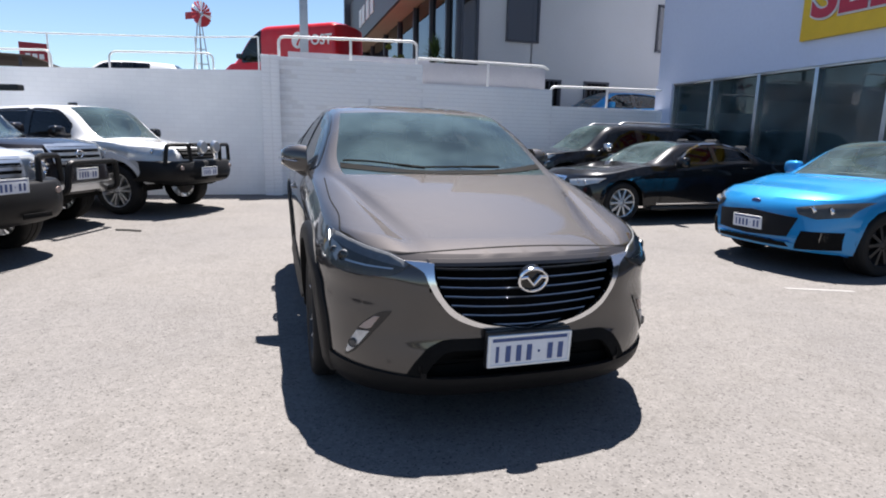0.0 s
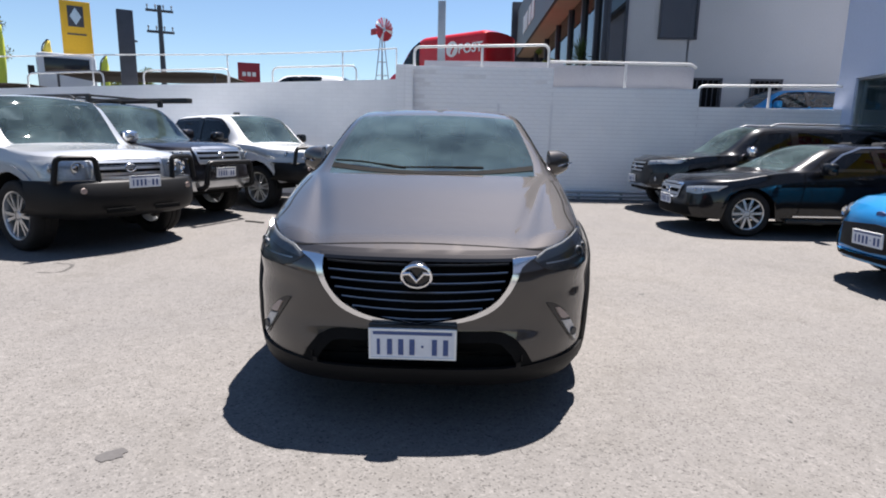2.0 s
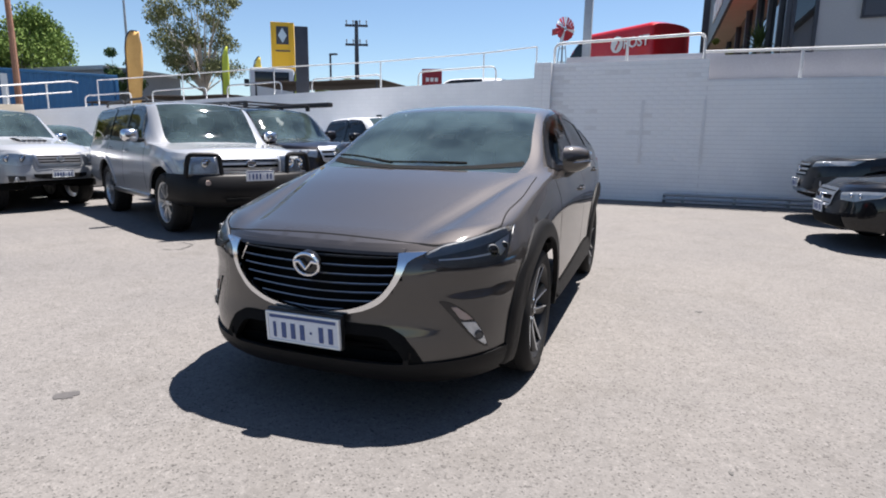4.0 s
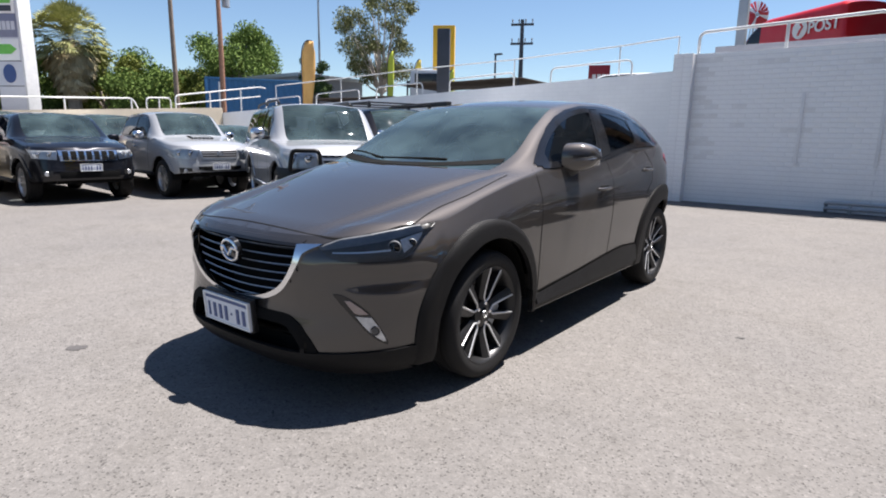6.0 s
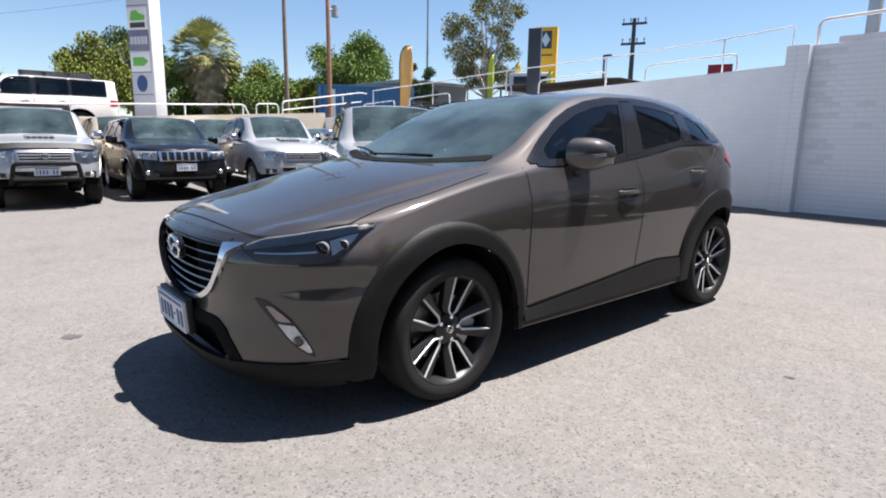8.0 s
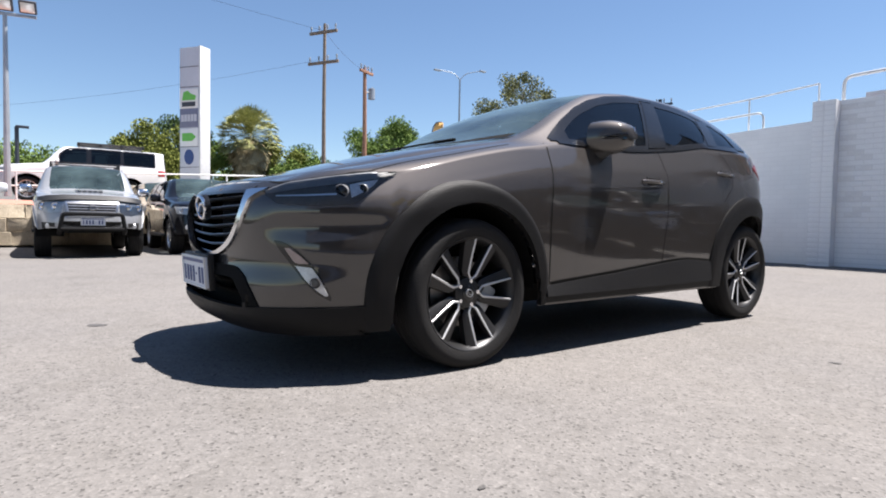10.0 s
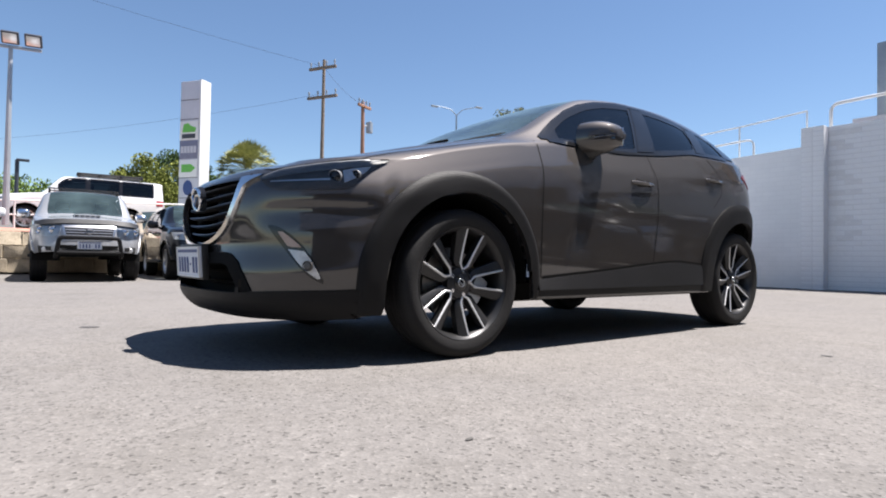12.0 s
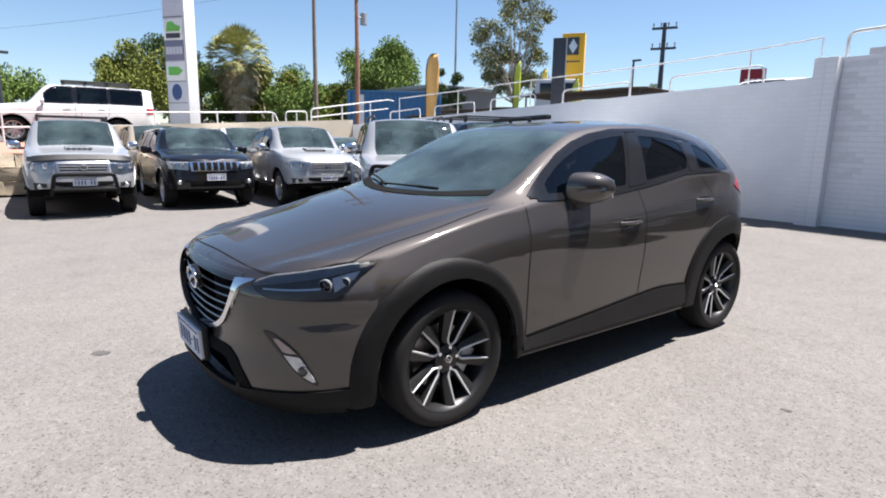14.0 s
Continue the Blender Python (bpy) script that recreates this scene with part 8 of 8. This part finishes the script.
def greenery():
    yucca((3.42, 13.1, 2.2), 1.95, 71)
    tree("leafy shrub before the office glass", (3.1, 14.3, 2.2), 2.2, 0.42, L_GREEN, BARK, 73, 14, 60, 0.13, 0.2, 0.04, 0.2, 0.6)
    tree("leafy shrub before the office glass", (2.75, 16.0, 2.2), 2.35, 0.5, L_YELLOW, BARK, 75, 14, 60, 0.14, 0.2, 0.04, 0.2, 0.6)
    zf = 2.2
    palm((-43.6, 14.3, zf), 6.1, 3)
    tree("large leafy tree with a rounded green crown", (-39.5, 24.9, zf), 7.5, 3.9, L_GREEN, BARK, 11, 34, 150, 0.36, 0.0, 0.3, 0.5, 0.6)
    tree("tall open gum tree with pale limbs", (-27.7, 28.2, 2.0), 10.1, 3.2, L_GUM, PALE_BARK, 23, 52, 90, 0.27, 0.7, 0.2, 0.3, 0.12)
    tree("dense olive-green tree behind the pylon", (-47.5, 8.4, zf), 6.6, 4.2, L_YELLOW, BARK, 31, 34, 150, 0.4, 0.0, 0.3, 0.2, 0.5)
    tree("dark conifer-like tree behind the pylon", (-52, 11.0, zf), 8.6, 3.2, L_DARK, BARK, 33, 30, 150, 0.4, 0.0, 0.3, 0.2, 0.75)
    tree("dense leafy tree beside the palm", (-54.0, 21.5, zf), 6.8, 4.3, L_GREEN, BARK, 35, 36, 160, 0.4, 0.0, 0.3, 0.15, 0.55)
    for k, (x, y, h) in enumerate(((-46.5, 17.6, 6.4), (-44.5, 20.8, 4.6), (-43.0, 23.6, 4.2), (-48.0, 12.6, 5.2), (-40.5, 21.4, 3.6), (-41.5, 18.6, 3.9))):
        tree("dense low green tree in the far row", (x, y, zf), h, 3.0, L_GREEN if k % 2 else L_YELLOW, BARK, 60 + k, 26, 120, 0.4, 0.0, 0.25, 0.08, 0.5)
    tree("low dense green tree in the far row", (-49, 22.8, zf), 4.9, 3.8, L_DARK, BARK, 37, 28, 140, 0.42, 0.0, 0.3, 0.1, 0.5)
    tree("low dense green tree in the far row", (-50.5, 27.5, zf), 4.6, 3.8, L_DARK, BARK, 39, 28, 140, 0.42, 0.0, 0.3, 0.1, 0.5)
    tree("low green tree behind the terrace", (-52, -0.5, zf), 3.8, 4.0, L_GREEN, BARK, 41, 26, 120, 0.42, 0.0, 0.3, 0.1, 0.5)
    tree("low green tree behind the terrace", (-54, -6.5, zf), 3.4, 4.5, L_GREEN, BARK, 43, 26, 120, 0.42, 0.0, 0.3, 0.1, 0.5)
    tree("leafy tree far behind the containers", (-60, 20.5, zf), 5.6, 4.5, L_GREEN, BARK, 45, 28, 120, 0.45, 0.0, 0.3, 0.15, 0.5)
    tree("small rounded shrub behind the yellow sign", (-19.5, 31.5, 2.0), 3.6, 1.8, L_YELLOW, BARK, 47, 18, 110, 0.24, 0.0, 0.12, 0.3, 0.5)
    tree("small dark tree beside the gum", (-29.5, 24.0, 2.0), 4.8, 1.5, L_DARK, BARK, 49, 16, 90, 0.26, 0.3, 0.12, 0.3, 0.3)


greenery()


# ---- single bricks of the wall ----
def ground_marks():
    """An oil stain, a crack, a scrap and a worn painted line on the yard."""
    dark = surface("oil_stain", (0.035, 0.033, 0.031), (0.07, 0.066, 0.062), 0.7, scale=9, fine=60)
    grey_stain = surface("grey_stain", (0.05, 0.046, 0.045), (0.075, 0.07, 0.067), 0.75, scale=9, fine=60)
    pale = surface("worn_line_paint", (0.24, 0.235, 0.225), (0.19, 0.185, 0.175), 0.8, scale=12, fine=70)
    random.seed(12)

    def blot(label, x, y, a, b, turn, mat):
        bm = bmesh.new()
        ring = []
        for k in range(18):
            f = 2 * math.pi * k / 18
            q = random.uniform(0.7, 1.15)
            px, py = a * q * math.cos(f), b * q * math.sin(f)
            gx, gy = x + px * math.cos(turn) - py * math.sin(turn), y + px * math.sin(turn) + py * math.cos(turn)
            ring.append(bm.verts.new((gx, gy, lift(gx, gy) + 0.003)))
        bm.faces.new(ring)
        tagged(part("stain", bm, mat), label, "stain", kind="structure")
    blot("small dark oil stain on the asphalt", -1.2, -1.21, 0.058, 0.05, 0.8, grey_stain)
    blot("small dark mark on the asphalt", 1.77, 1.54, 0.03, 0.018, 0.2, dark)
    bm = bmesh.new()
    grid_faces(bm, [[(x, y + d, lift(x, y) + 0.003) for x, y in ((3.41, 0.92), (3.72, 0.79), (3.95, 0.69))] for d in (-0.03, 0.03)])
    tagged(part("painted_line", bm, pale), "short worn pale line on the asphalt", "line", kind="structure")
    for _ in range(14):
        blot("tiny dark speck on the asphalt", random.uniform(-4, 5), random.uniform(-2.6, 5.5), random.uniform(0.008, 0.02), random.uniform(0.006, 0.012), random.uniform(0, 3), dark)
    bm = bmesh.new()
    tube(bm, [(-3.0, 5.127, lift(-3, 5.1) + 0.012), (-2.84, 5.07, lift(-3, 5.1) + 0.014), (-2.677, 4.986, lift(-3, 5.1) + 0.012)], 0.012, 6)
    tagged(part("stick", bm, dark), "thin dark stick lying on the asphalt", "stick")
    bm = bmesh.new()
    line = [tuple(p) for p in soft([(-3.68, 1.74), (-3.515, 1.757), (-3.5, 1.88), (-3.58, 2.08), (-3.78, 2.13)], 8)]
    rows = [[(x + dx, y + dx * 0.5, lift(x, y) + 0.003) for x, y in line] for dx in (-0.013, 0.013)]
    grid_faces(bm, rows)
    tagged(part("crack", bm, dark), "thin hooked dark crack in the asphalt", "crack", kind="structure")


ground_marks()


def bricks():
    random.seed(9)
    bl, bh = 0.24, 0.0857
    me_full, me_worn = None, None
    joined = bmesh.new()
    count = 0
    for (nm, x0, x1, z1), wall in zip(WALL_PARTS, walls):
        rows = int(z1 / bh)
        for r in range(rows):
            off = (bl / 2) * (r % 2)
            x = x0 + off - bl / 2
            while x < x1 - 0.03:
                a, b = max(x, x0) + 0.004, min(x + bl, x1) - 0.004
                x += bl
                if b - a < 0.05:
                    continue
                full = b - a > bl - 0.02
                cx, cz = (a + b) / 2, 0.02 + bh * (r + 0.5)
                dy = random.uniform(-0.003, 0.003)
                if nm == "wall_north_1" and full and count < 290 and r >= 8:
                    if me_full is None:
                        ob = part("brick", box(bmesh.new(), (0, 0, 0), (bl - 0.004, 0.05, bh - 0.011), bev=0.004), BRICK_WHITE, wall)
                        me_full = ob.data
                        me_worn = me_full.copy()
                        me_worn.materials[0] = BRICK_BARE
                    else:
                        worn = (cx < -0.45 and random.random() < 0.3) or random.random() < 0.03
                        ob = new("brick", me_worn if worn else me_full)
                        ob.parent = wall
                    ob.location = (cx, 9.578 + dy, cz)
                    count += 1
                else:
                    box(joined, (cx, 9.578 + dy, cz), (b - a + 0.004, 0.05, bh - 0.011))
    rest = part("brick_courses", joined, BRICK_WHITE, walls[1], sharp=20)
    tagged(rest, kind="stuff")
    # a few shadows of old fittings: vertical steel straps on the wall
    for x in (1.0, 2.15):
        part("wall_strap", box(bmesh.new(), (x, 9.535, 1.45), (0.05, 0.012, 1.25), bev=0.003), MORTAR, walls[0])


bricks()
